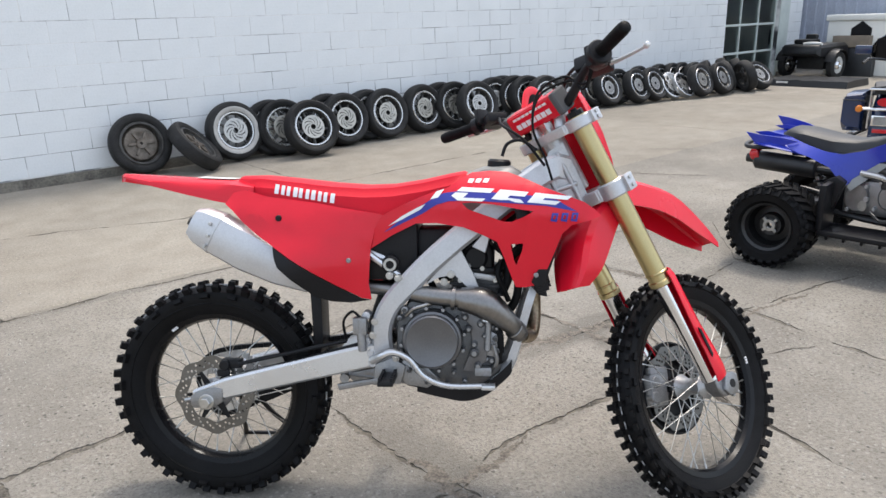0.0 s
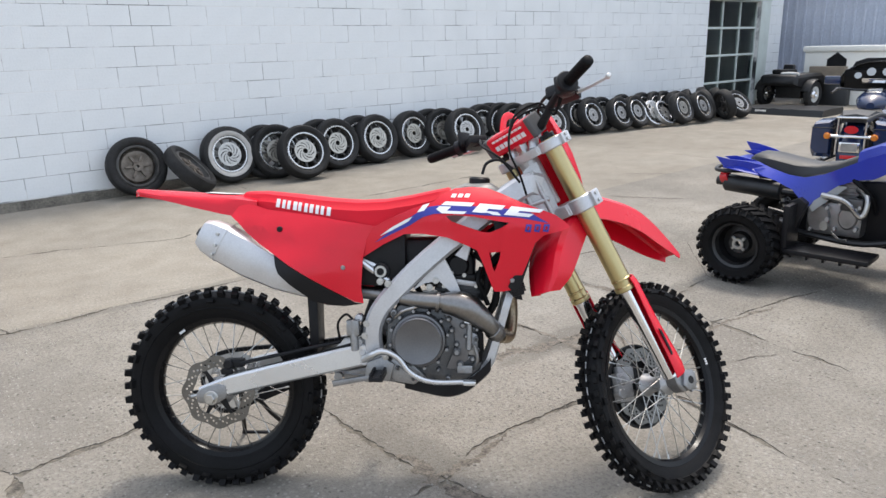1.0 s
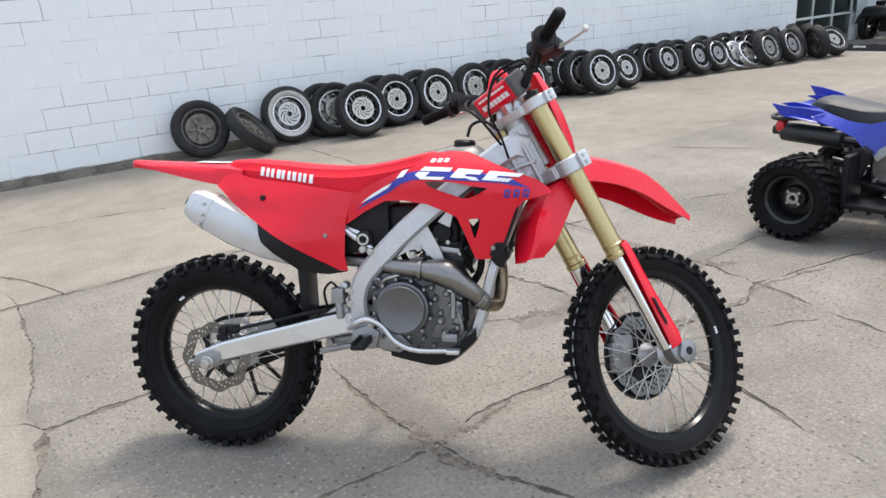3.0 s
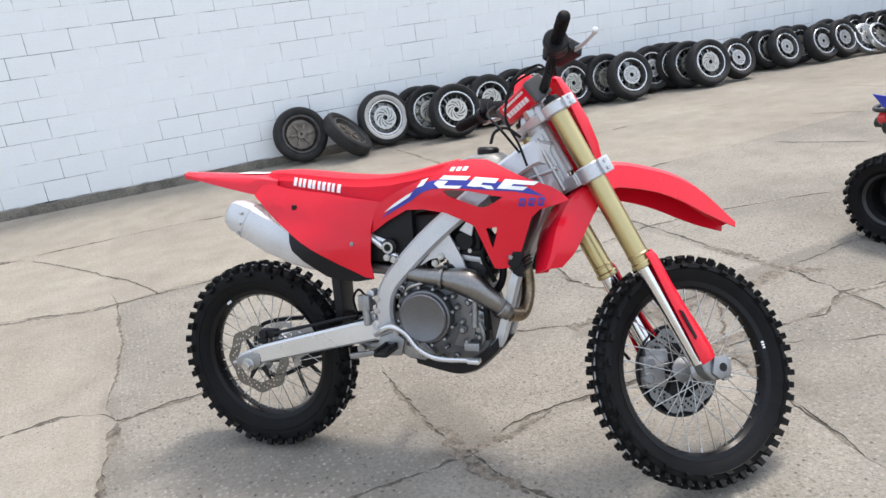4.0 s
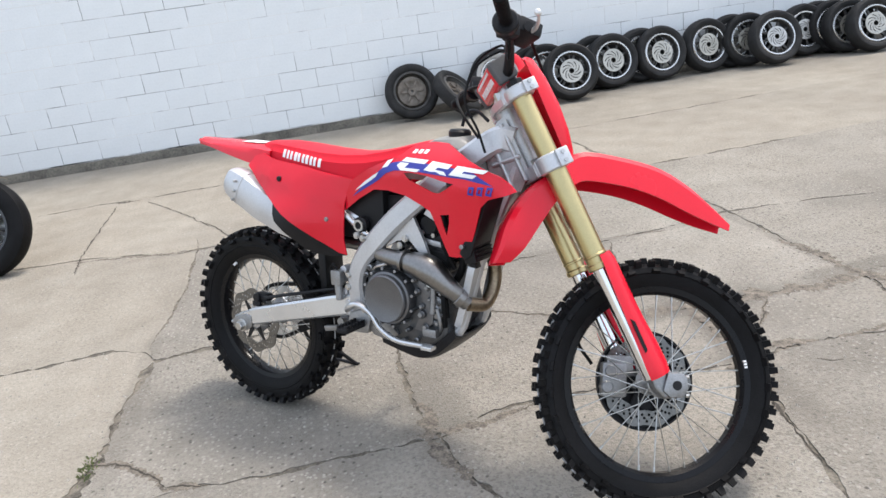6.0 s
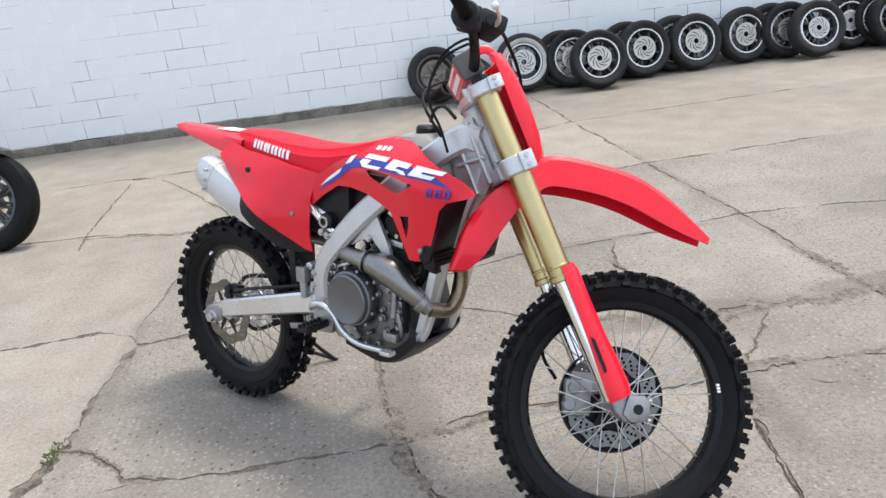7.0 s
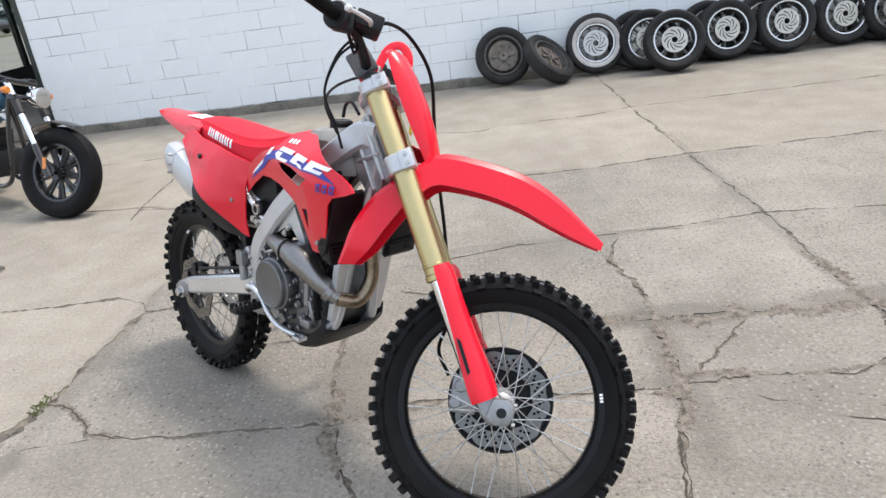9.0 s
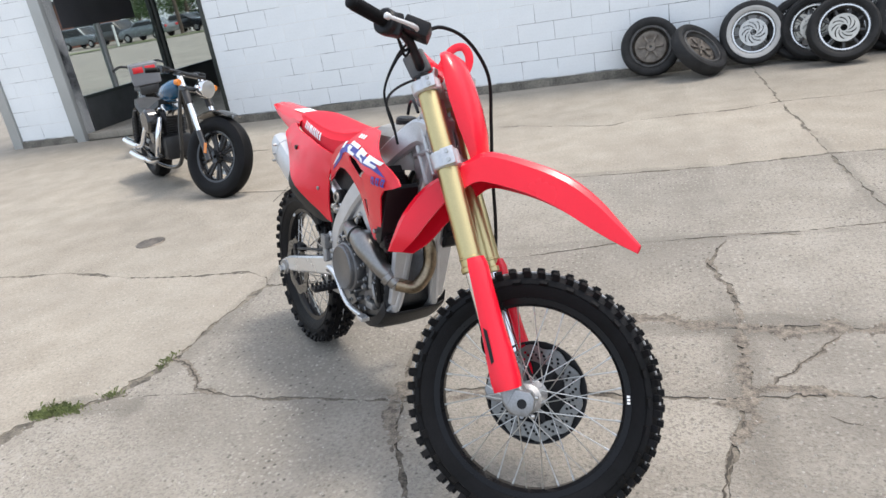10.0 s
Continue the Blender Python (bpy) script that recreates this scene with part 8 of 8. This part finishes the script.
def build_tourer():
    c = thing("touring_motorcycle", pose(7.77, 2.665, 0, 0, 0, 12) @ Matrix.Scale(0.94, 4), "dark blue touring motorcycle with saddlebags seen from behind", "motorcycle")
    road_wheel(c, pose(0.2, 0, 0.32), 0.32, 0.17, 0.205, 10, DULL_ALLOY, "rear_wheel")
    road_wheel(c, pose(1.82, 0, 0.32), 0.32, 0.13, 0.215, 10, DULL_ALLOY, "front_wheel")
    v_twin(c, 0.95, 0.42, DARK_STEEL)
    for s in (-1, 1):
        rows = [[(x, s * (0.17 + d0), z0), (x, s * (0.33 - d1), z0), (x, s * 0.35, z0 + 0.05), (x, s * 0.35, z1 - 0.06), (x, s * 0.33, z1 - 0.02), (x, s * (0.18 + d0), z1)] for x, d0, d1, z0, z1 in ((-0.16, 0.02, 0.03, 0.42, 0.72), (-0.12, 0.0, 0.0, 0.38, 0.74), (0.25, 0.0, 0.0, 0.36, 0.74), (0.42, 0.0, 0.0, 0.40, 0.72), (0.47, 0.02, 0.05, 0.46, 0.68))]
        bag = part("saddlebag", rings(rows), TOUR_BLUE, c, "dark blue hard saddlebag", flat_angle=25)
        part("bag_lid_band", box(-0.165, 0.45, min(s * 0.165, s * 0.355), max(s * 0.165, s * 0.355), 0.665, 0.675, 0.003, 1), BLACK_ENAMEL, bag)
        part("turn_signal", xf(lathe([(0.0, -0.025), (0.028, -0.025), (0.034, 0.0), (0.026, 0.025), (0.0, 0.03)], 16, axis="z"), pose(-0.23, s * 0.2, 0.60, 0, -90, 0)), AMBER_LENS, c, "amber turn signal")
        part("mirror", xf(box(-0.015, 0.015, -0.08, 0.08, -0.045, 0.045, 0.015), pose(1.12, s * 0.43, 1.06)), TOUR_BLUE, c, "dark mirror shell")
        part("engine_guard", tube([(1.3, s * 0.1, 0.70), (1.32, s * 0.36, 0.60), (1.3, s * 0.38, 0.42), (1.25, s * 0.14, 0.26)], 0.016, 8), CHROME, c)
        part("exhaust", tube([(0.8, s * 0.2, 0.30), (0.3, s * 0.28, 0.29), (-0.25, s * 0.30, 0.30)], [0.025, 0.045, 0.045], 14), CHROME, c, "chrome silencer")
    bm = rings([[(0.2 + 0.37 * math.cos(a), -w, 0.34 + 0.37 * math.sin(a)), (0.2 + 0.4 * math.cos(a), -w * 0.7, 0.34 + 0.4 * math.sin(a)), (0.2 + 0.405 * math.cos(a), 0, 0.34 + 0.405 * math.sin(a)), (0.2 + 0.4 * math.cos(a), w * 0.7, 0.34 + 0.4 * math.sin(a)), (0.2 + 0.37 * math.cos(a), w, 0.34 + 0.37 * math.sin(a))] for a, w in ((radians(d), 0.11) for d in range(40, 200, 12))], False)
    bmesh.ops.solidify(bm, geom=bm.faces[:], thickness=0.005)
    part("rear_fender", bm, TOUR_BLUE, c, "dark blue rear fender")
    part("tail_light", xf(lathe([(0.0, -0.03), (0.03, -0.025), (0.043, -0.008), (0.045, 0.02), (0.0, 0.02)], 24, axis="z"), pose(-0.20, 0, 0.665, 0, 90, 0) @ Matrix.Diagonal((0.85, 1.35, -1, 1))), RED_LENS, c, "red tail lamp")
    part("light_bar", merge(tube([(-0.21, -0.22, 0.60), (-0.22, 0, 0.60), (-0.21, 0.22, 0.60)], 0.016, 10), box(-0.235, -0.205, -0.09, 0.09, 0.45, 0.545, 0.006), cyl((-0.2, -0.12, 0.42), (-0.2, -0.12, 0.78), 0.009), cyl((-0.2, 0.12, 0.42), (-0.2, 0.12, 0.78), 0.009), box(-0.22, 0.1, -0.14, 0.14, 0.77, 0.785, 0.005)), CHROME, c, "chrome light bar and plate holder")
    part("plate", box(-0.242, -0.237, -0.07, 0.07, 0.46, 0.535), DULL_ALLOY, c, "pale plate with plain bars")
    part("lower_lamp", box(-0.235, -0.215, -0.07, 0.07, 0.385, 0.42, 0.006), RED_LENS, c)
    part("seat", rings([[(x, -w, z - 0.08), (x, -w * 0.9, z - 0.015), (x, 0, z), (x, w * 0.9, z - 0.015), (x, w, z - 0.08)] for x, w, z in ((-0.05, 0.12, 0.80), (0.15, 0.16, 0.83), (0.4, 0.17, 0.80), (0.5, 0.19, 0.73), (0.75, 0.18, 0.73), (0.95, 0.1, 0.80))]), BLACK_VINYL, c, "black touring seat")
    part("tank", rings([[(x, w * math.sin(a), z + h * math.cos(a)) for a in (2 * math.pi * k / 16 for k in range(16))] for x, z, w, h in ((0.88, 0.80, 0.04, 0.04), (0.95, 0.81, 0.14, 0.09), (1.1, 0.84, 0.17, 0.11), (1.25, 0.86, 0.16, 0.11), (1.36, 0.87, 0.06, 0.05))]), TOUR_BLUE, c, "dark blue tank")
    shell = [[(x, w * math.sin(a), z + h * math.cos(a)) for a in (radians(-110 + 220 * k / 14) for k in range(15))] for x, z, w, h in ((1.26, 1.04, 0.38, 0.21), (1.36, 1.03, 0.40, 0.23), (1.50, 1.01, 0.34, 0.20), (1.60, 0.98, 0.2, 0.12), (1.63, 0.97, 0.05, 0.03))]
    bm = rings(shell, False)
    bmesh.ops.solidify(bm, geom=bm.faces[:], thickness=0.006)
    part("fairing", bm, BLACK_ENAMEL, c, "dark handlebar fairing")
    part("dash", xf(box(-0.02, 0.02, -0.34, 0.34, -0.12, 0.12, 0.03), pose(1.30, 0, 1.06, 0, -18, 0)), BLACK_PLASTIC, c)
    for y, z, r in ((-0.2, 1.10, 0.036), (-0.075, 1.14, 0.045), (0.075, 1.14, 0.045), (0.2, 1.10, 0.036)):
        part("gauge", lathe([(0.0, 0.0), (r, 0.0), (r, 0.02), (0, 0.02)], 20, axis="z"), LAMP_GLASS, c, "round white gauge", matrix=pose(1.262, y, z, 0, -72, 0))
    part("switch_panel", merge(xf(box(-0.01, 0.01, -0.16, 0.16, -0.03, 0.03, 0.01), pose(1.262, 0, 1.05, 0, -18, 0)), xf(box(-0.1, 0.1, -0.07, 0.07, -0.008, 0.008, 0.006), pose(1.14, 0, 0.957, 0, -14, 0))), CHROME, c, "chrome dash panel")
    part("handlebar", tube([(0.98, -0.40, 0.93), (1.1, -0.35, 0.97), (1.22, -0.16, 0.95), (1.22, 0.16, 0.95), (1.1, 0.35, 0.97), (0.98, 0.40, 0.93)], 0.015, 10), BLACK_ENAMEL, c)
    part("windscreen", panel([(-0.3, 1.17), (0.3, 1.17), (0.26, 1.25), (0.15, 1.29), (-0.15, 1.29), (-0.26, 1.25)], lambda x, z: 0.0, 0.005, (), 0.2), BLACK_PLASTIC, c, matrix=pose(1.40, 0, 0, 0, 0, 90))
    part("fork", merge(cyl((1.82, -0.11, 0.32), (1.42, -0.11, 1.0), 0.03), cyl((1.82, 0.11, 0.32), (1.42, 0.11, 1.0), 0.03)), CHROME, c)
    bm = rings([[(1.82 + 0.36 * math.cos(a), -w, 0.32 + 0.36 * math.sin(a)), (1.82 + 0.39 * math.cos(a), 0, 0.32 + 0.39 * math.sin(a)), (1.82 + 0.36 * math.cos(a), w, 0.32 + 0.36 * math.sin(a))] for a, w in ((radians(d), 0.09) for d in range(20, 200, 14))], False)
    part("front_fender", bm, TOUR_BLUE, c)
    part("prop_stand", tube([(0.9, 0.16, 0.25), (0.86, 0.26, 0.1), (0.84, 0.32, 0.012)], 0.014, 8), BLACK_ENAMEL, c)


build_tourer()


# ---------------------------------------------------------------- trailer and stored goods by the far door
TARP = material("black_cover", (0.011, 0.0115, 0.013, 1), 0.4, vary=0.25, scale=4, bump=0.5, bump_scale=12)
CARDBOARD = material("cardboard", (0.24, 0.20, 0.155, 1), 0.85, vary=0.12, scale=5)
CREAM = material("cream_box", (0.84, 0.83, 0.78, 1), 0.5, vary=0.06, scale=2)


def build_yard_goods():
    here = pose(16.54, 7.19, 0, 0, 0, -6) @ Matrix.Scale(0.88, 4)
    t = thing("motorcycle_trailer", here, "black low trailer with chrome wheels and mudguards", "trailer")
    body = [[(x, -w, z0), (x, -w, z1 - 0.06), (x, -w * 0.86, z1), (x, w * 0.86, z1), (x, w, z1 - 0.06), (x, w, z0)] for x, w, z0, z1 in ((-0.55, 0.40, 0.58, 0.72), (-0.48, 0.48, 0.52, 0.77), (0.6, 0.49, 0.44, 0.79), (0.75, 0.45, 0.48, 0.75))]
    part("deck", rings(body), TARP, t, "rounded black trailer body", flat_angle=40)
    # dark block added to close the see-through gap between the wheels
    part("tool_box", box(-0.1, 0.5, -0.36, 0.30, 0.2, 0.5, 0.03), DARK_STEEL, t, "black block added to fill the dark under the body")
    part("axle", cyl((0, -0.62, 0.31), (0, 0.62, 0.31), 0.03), DARK_STEEL, t)
    for s in (-1, 1):
        w = part("wheel", lathe([(0.02, -0.06), (0.06, -0.085), (0.1, -0.05), (0.19, -0.06), (0.20, 0.06), (0.1, 0.05), (0.06, 0.085), (0.02, 0.06)], 28), CHROME, t, "chrome trailer wheel", matrix=pose(0, s * 0.60, 0.31))
        part("tyre", lathe([(0.195, -0.07), (0.27, -0.08), (0.31, -0.055), (0.31, 0.055), (0.27, 0.08), (0.195, 0.07)], 36), OLD_RUBBER, w)
        bm = rings([[(0.35 * math.cos(a), s * 0.60 - 0.11, 0.31 + 0.35 * math.sin(a)), (0.37 * math.cos(a), s * 0.60, 0.31 + 0.37 * math.sin(a)), (0.35 * math.cos(a), s * 0.60 + 0.11, 0.31 + 0.35 * math.sin(a))] for a in (radians(d) for d in range(10, 175, 12))], False)
        bmesh.ops.solidify(bm, geom=bm.faces[:], thickness=0.005)
        part("mudguard", bm, DARK_STEEL, t, "black mudguard")
    part("drawbar", merge(tube([(0.7, -0.4, 0.52), (0.96, 0, 0.45)], 0.03, 8, 2), tube([(0.7, 0.4, 0.52), (0.96, 0, 0.45)], 0.03, 8, 2), cyl((0.92, 0, 0.0), (0.92, 0, 0.5), 0.03)), DARK_STEEL, t)
    tagged(link("strap_roll", xf(tube([(-0.40, -0.44, 0.795), (-0.36, -0.28, 0.805), (-0.38, -0.12, 0.805), (-0.36, 0.02, 0.795)], [0.03, 0.035, 0.035, 0.03], 12), here), WHITE_PAINT), "rolled white strap lying on the trailer", "strap")
    tagged(link("folded_seat", xf(merge(box(-0.22, 0.2, -0.2, 0.22, 0.695, 0.80, 0.04, 3), xf(box(-0.05, 0.05, -0.14, 0.14, 0, 0.17, 0.04, 3), pose(0.15, 0, 0.74, 0, 14, 0))), here @ pose(0, 0.14, 0.085)), TARP), "black padded seat resting on the trailer", "seat")
    chest = thing("storage_chest", pose(17.9, 6.55, 0), "large cream storage chest with a lid", "chest")
    part("body", box(-0.5, 0.5, -1.15, 0.75, 0, 1.12, 0.03), CREAM, chest)
    part("lid", box(-0.54, 0.54, -1.19, 0.79, 1.12, 1.24, 0.03), CREAM, chest, "cream lid")
    part("dark_sign", prism([(-0.2, 0.72), (0.2, 0.72), (0.2, 0.9), (0.0, 1.05), (-0.2, 0.9)], -0.006, 0.006, 0.002, 1), BLACK_PLASTIC, chest, "dark five-sided mark", matrix=pose(-0.508, 0.06, 0.06, 0, 0, 90))
    tagged(link("cardboard_box", xf(box(-0.1, 0.1, -0.36, 0.36, 0, 0.23, 0.008), pose(17.28, 6.72, 0.588, 0, 0, -1)), CARDBOARD), "flat brown cardboard carton lying on a covered crate", "box")
    crate = [[(17.28 + 0.11 * f, y, 0.0), (17.28 + 0.105 * f, y, 0.54), (17.28 + 0.07 * f, y, 0.585), (17.28 - 0.07 * f, y, 0.585), (17.28 - 0.105 * f, y, 0.54), (17.28 - 0.11 * f, y, 0.0)] for y, f in ((6.25, 0.8), (6.3, 1.0), (7.05, 1.0), (7.1, 0.85))]
    tagged(link("covered_crate", rings(crate), TARP), "crate under a black cover beside the chest", "crate")
    # low black ramp sections on the ground
    rows = []
    for k in range(14):
        y = 7.15 - 0.115 * k
        z = 0.13 + 0.03 * noise.noise((k * 0.7, 0, 0))
        rows.append([(14.55, y, 0.0), (14.6, y, z * 0.9), (14.95, y, z), (15.5, y, z * 0.95), (15.55, y, 0.0)])
    bm = rings(rows)
    tagged(link("loading_ramp", bm, TARP), "low black moulded loading ramp on the ground", "ramp")
    tagged(link("warning_sticker", box(14.575, 14.585, 6.72, 6.94, 0.04, 0.09), WHITE_PAINT), "pale sticker on the ramp's edge", "sticker")


build_yard_goods()


# ---------------------------------------------------------------- street beyond the shop corner
CAR_GREY = material("grey_car_paint", (0.16, 0.18, 0.19, 1), 0.25, metal=0.4, vary=0.05, coat=0.5)
CAR_WHITE = material("white_car_paint", (0.7, 0.7, 0.7, 1), 0.25, vary=0.03, coat=0.5)
CAR_BLACK = material("black_car_paint", (0.012, 0.013, 0.015, 1), 0.2, vary=0.05, coat=0.5)
CAR_GLASS = material("car_glass", (0.02, 0.024, 0.027, 1), 0.08, vary=0.05)


def car(m, paint, label, tall):
    c = thing("car", m, label, "car", "cars parked across the street")
    h = 1.75 if tall else 1.45
    side = [(-2.2, 0.35), (-2.25, 0.7), (-2.2, 0.98), (-2.0 if tall else -1.5, 1.03), (-1.8 if tall else -1.1, h), (0.35, h), (0.95, 1.05), (2.0, 0.92), (2.25, 0.7), (2.25, 0.35)]
    b = prism(side, -0.85, 0.85, 0.08, 2)
    part("body", b, paint, c)
    glass = [(-1.95 if tall else -1.4, 1.08), (-1.75 if tall else -1.05, h - 0.1), (0.3, h - 0.1), (0.82, 1.08)]
    for s in (-1, 1):
        part("window", prism(glass, s * 0.85 - 0.01, s * 0.85 + 0.01, 0.004, 1), CAR_GLASS, c)
        for x in (-1.35, 1.4):
            w = part("wheel", cyl((x, s * 0.72, 0.33), (x, s * 0.9, 0.33), 0.33, sides=24, bevel=0.03), RUBBER, c)
            part("rim", cyl((x, s * 0.88, 0.33), (x, s * 0.905, 0.33), 0.2, sides=20, bevel=0.01), DULL_ALLOY, w)
    rake = math.degrees(math.atan2(0.6, h - 1.05))
    part("windscreen", xf(box(0.0, 0.012, -0.68, 0.68, 0.04, math.hypot(0.6, h - 1.05) - 0.08, 0.003), pose(0.955, 0, 1.05, 0, -rake, 0)), CAR_GLASS, c)
    part("tail_light", box(-2.262, -2.24, 0.5, 0.78, 0.75, 0.92, 0.004), RED_LENS, c)
    part("tail_light", box(-2.262, -2.24, -0.78, -0.5, 0.75, 0.92, 0.004), RED_LENS, c)
    return c


def tree(m, h, seed, label):
    t = thing("tree", m, label, "tree", "trees across the street")
    rnd = random.Random(seed)
    limbs = [tube([(0, 0, 0), (0.1, 0, h * 0.3), (0.05, 0.1, h * 0.55), (0, 0, h * 0.8)], [0.22, 0.17, 0.12, 0.04], 8)]
    tips = []
    for k in range(9):
        a, z = rnd.uniform(0, 6.28), h * rnd.uniform(0.12, 0.65)
        r = h * rnd.uniform(0.18, 0.33)
        tip = (r * math.cos(a), r * math.sin(a), z + h * rnd.uniform(0.1, 0.25))
        limbs.append(tube([(0.05, 0.03, z), (tip[0] * 0.5, tip[1] * 0.5, z + 0.4), tip], [0.08, 0.05, 0.015], 6))
        tips += [tip, (tip[0] * 0.6, tip[1] * 0.6, tip[2] + 0.3)]
    part("trunk", merge(*limbs), BARK, t)
    verts, faces = [], []
    for tip in tips + [(0, 0, h * 0.85)]:
        for _ in range(170):
            d = Vector((rnd.gauss(0, 1), rnd.gauss(0, 1), rnd.gauss(0, 0.8))) * h * 0.085
            c = Vector(tip) + d
            s = rnd.uniform(0.07, 0.16)
            u = Vector((rnd.uniform(-1, 1), rnd.uniform(-1, 1), rnd.uniform(-1, 1))).normalized()
            v = u.cross(Vector((rnd.uniform(-1, 1), rnd.uniform(-1, 1), 0.3))).normalized()
            n = len(verts)
            verts += [c + u * s, c + v * s * 0.5, c - u * s, c - v * s * 0.5]
            faces.append((n, n + 1, n + 2, n + 3))
    me = bpy.data.meshes.new("crown")
    me.from_pydata(verts, [], faces)
    me.materials.append(LEAF)
    ob = new("crown", me)
    ob.parent = t
    return t


def build_street():
    car(pose(-43.0, 54.0, 0, 0, 0, -8), CAR_GREY, "grey sport utility car parked beyond the street", True)
    car(pose(-37.6, 51.8, 0, 0, 0, -12), CAR_BLACK, "black pickup-height car parked beyond the street", True)
    car(pose(-33.2, 49.3, 0, 0, 0, 175), CAR_GREY, "dark grey car parked in the far row", False)
    car(pose(-32.0, 53.0, 0, 0, 0, -8), CAR_BLACK, "black saloon car parked in the far row", False)
    car(pose(-41.0, 68.0, 0, 0, 0, 212), CAR_WHITE, "white compact car parked beyond the street", True)
    car(pose(-37.5, 66.0, 0, 0, 0, 200), CAR_GREY, "dark car behind the white one", False)
    car(pose(-17.0, 49.0, 0, 0, 0, 200), CAR_WHITE, "white saloon car parked in the far row", False)
    b = tagged(new("brick_building"), "low red-brick building across the street", "building")
    b.matrix_basis = pose(-58, 62, 0, 0, 0, 35)
    part("wall", box(-10, 10, -4, 4, 0, 4.2), BRICK_FAR, b, smooth=False)
    part("roof", box(-10.3, 10.3, -4.3, 4.3, 4.2, 4.5), ROOM_DARK, b, smooth=False)
    for k in range(5):
        part("window", box(-8.4 + 3.6 * k, -6.6 + 3.6 * k, -4.06, -4.01, 1.2, 2.8), CAR_GLASS, b, smooth=False)
    first = tree(pose(-36.5, 60, 0), 6.5, 3, "broad green street tree beyond the parked cars")
    for x, y, s in ((-42, 63, 1.1), (-32.5, 61, 0.9), (-39.5, 74, 0.8), (-47, 76, 1.2), (-29, 63, 1.1), (-44, 80, 1.3), (-49, 70, 0.7), (-34, 70, 0.5)):
        copy_thing(first, pose(x, y, 0, 0, 0, 40 * s))
    strip = bmesh.new()
    bmesh.ops.create_grid(strip, x_segments=30, y_segments=4, size=1, matrix=pose(-31, 47.2, 0.03, 0, 0, 30) @ Matrix.Diagonal((18, 1.2, 1, 1)))
    tagged(link("grass_verge", strip, GRASS), "strip of mown grass beside the street", "grass", kind="structure")
    for x, y in ((-33.0, 45.2), (-33.5, 55.5)):
        tagged(link("street_post", merge(cyl((x, y, 0), (x, y, 1.5), 0.08, sides=14, bevel=0.02)), WHITE_PAINT), "white guard post beside the street", "post")
    tagged(link("utility_pole", cyl((-31.8, 51.5, 0), (-31.8, 51.5, 9), 0.15, 0.11, sides=14), BARK), "tall wooden utility pole", "pole")


build_street()


# ---------------------------------------------------------------- small things on the ground
def build_ground_clutter():
    rnd = random.Random(5)
    verts, faces = [], []
    for cx, cy, sx, sy, n in ((0.75, 2.06, 0.012, 0.03, 60), (0.66, 1.80, 0.03, 0.02, 50), (0.50, 1.69, 0.05, 0.02, 520), (0.42, 1.645, 0.03, 0.015, 260)):
        for _ in range(n):
            x, y = rnd.gauss(cx, sx), rnd.gauss(cy, sy)
            a, ln = rnd.uniform(0, 6.28), rnd.uniform(0.006, 0.024)
            dx, dy = math.cos(a), math.sin(a)
            w = 0.0007
            k = len(verts)
            verts += [(x - dy * w, y + dx * w, -0.01), (x + dy * w, y - dx * w, -0.01), (x + dx * ln * 0.5, y + dy * ln * 0.5, ln * 0.7), (x + dx * ln, y + dy * ln, ln * 0.75)]
            faces += [(k, k + 1, k + 2), (k + 1, k + 3, k + 2)]
    me = bpy.data.meshes.new("crack_grass")
    me.from_pydata(verts, [], faces)
    me.materials.append(GRASS)
    tagged(new("crack_grass", me), "sparse green grass growing from a crack", "grass", kind="stuff")
    # rusty utility cover
    bm = lathe([(0.0, 0.004), (0.095, 0.004), (0.10, 0.0), (0.10, -0.01), (0.0, -0.01)], 28, axis="z")
    tagged(link("ground_cover", xf(bm, pose(-0.47, 3.64, 0.002)), BROWN_ALLOY), "small rusty cover plate set in the concrete", "cover")
    # loose grit
    verts, faces = [], []
    for _ in range(6500):
        x, y = rnd.uniform(-0.8, 5.2), rnd.uniform(0.3, 5.0)
        s = rnd.uniform(0.0015, 0.0062)
        k = len(verts)
        for q in range(4):
            a = q * 1.57 + rnd.uniform(-0.3, 0.3)
            verts.append((x + s * math.cos(a), y + s * math.sin(a), 0.0))
        verts.append((x, y, s * rnd.uniform(0.6, 1.1)))
        faces += [(k + q, k + (q + 1) % 4, k + 4) for q in range(4)]
    me = bpy.data.meshes.new("grit")
    me.from_pydata(verts, [], faces)
    me.materials.append(GRIT)
    tagged(new("grit", me), "loose pale grit scattered on the concrete", "grit", kind="stuff")


GRIT = material("grit", (0.30, 0.285, 0.255, 1), 0.85, vary=0.35, scale=40)
build_ground_clutter()
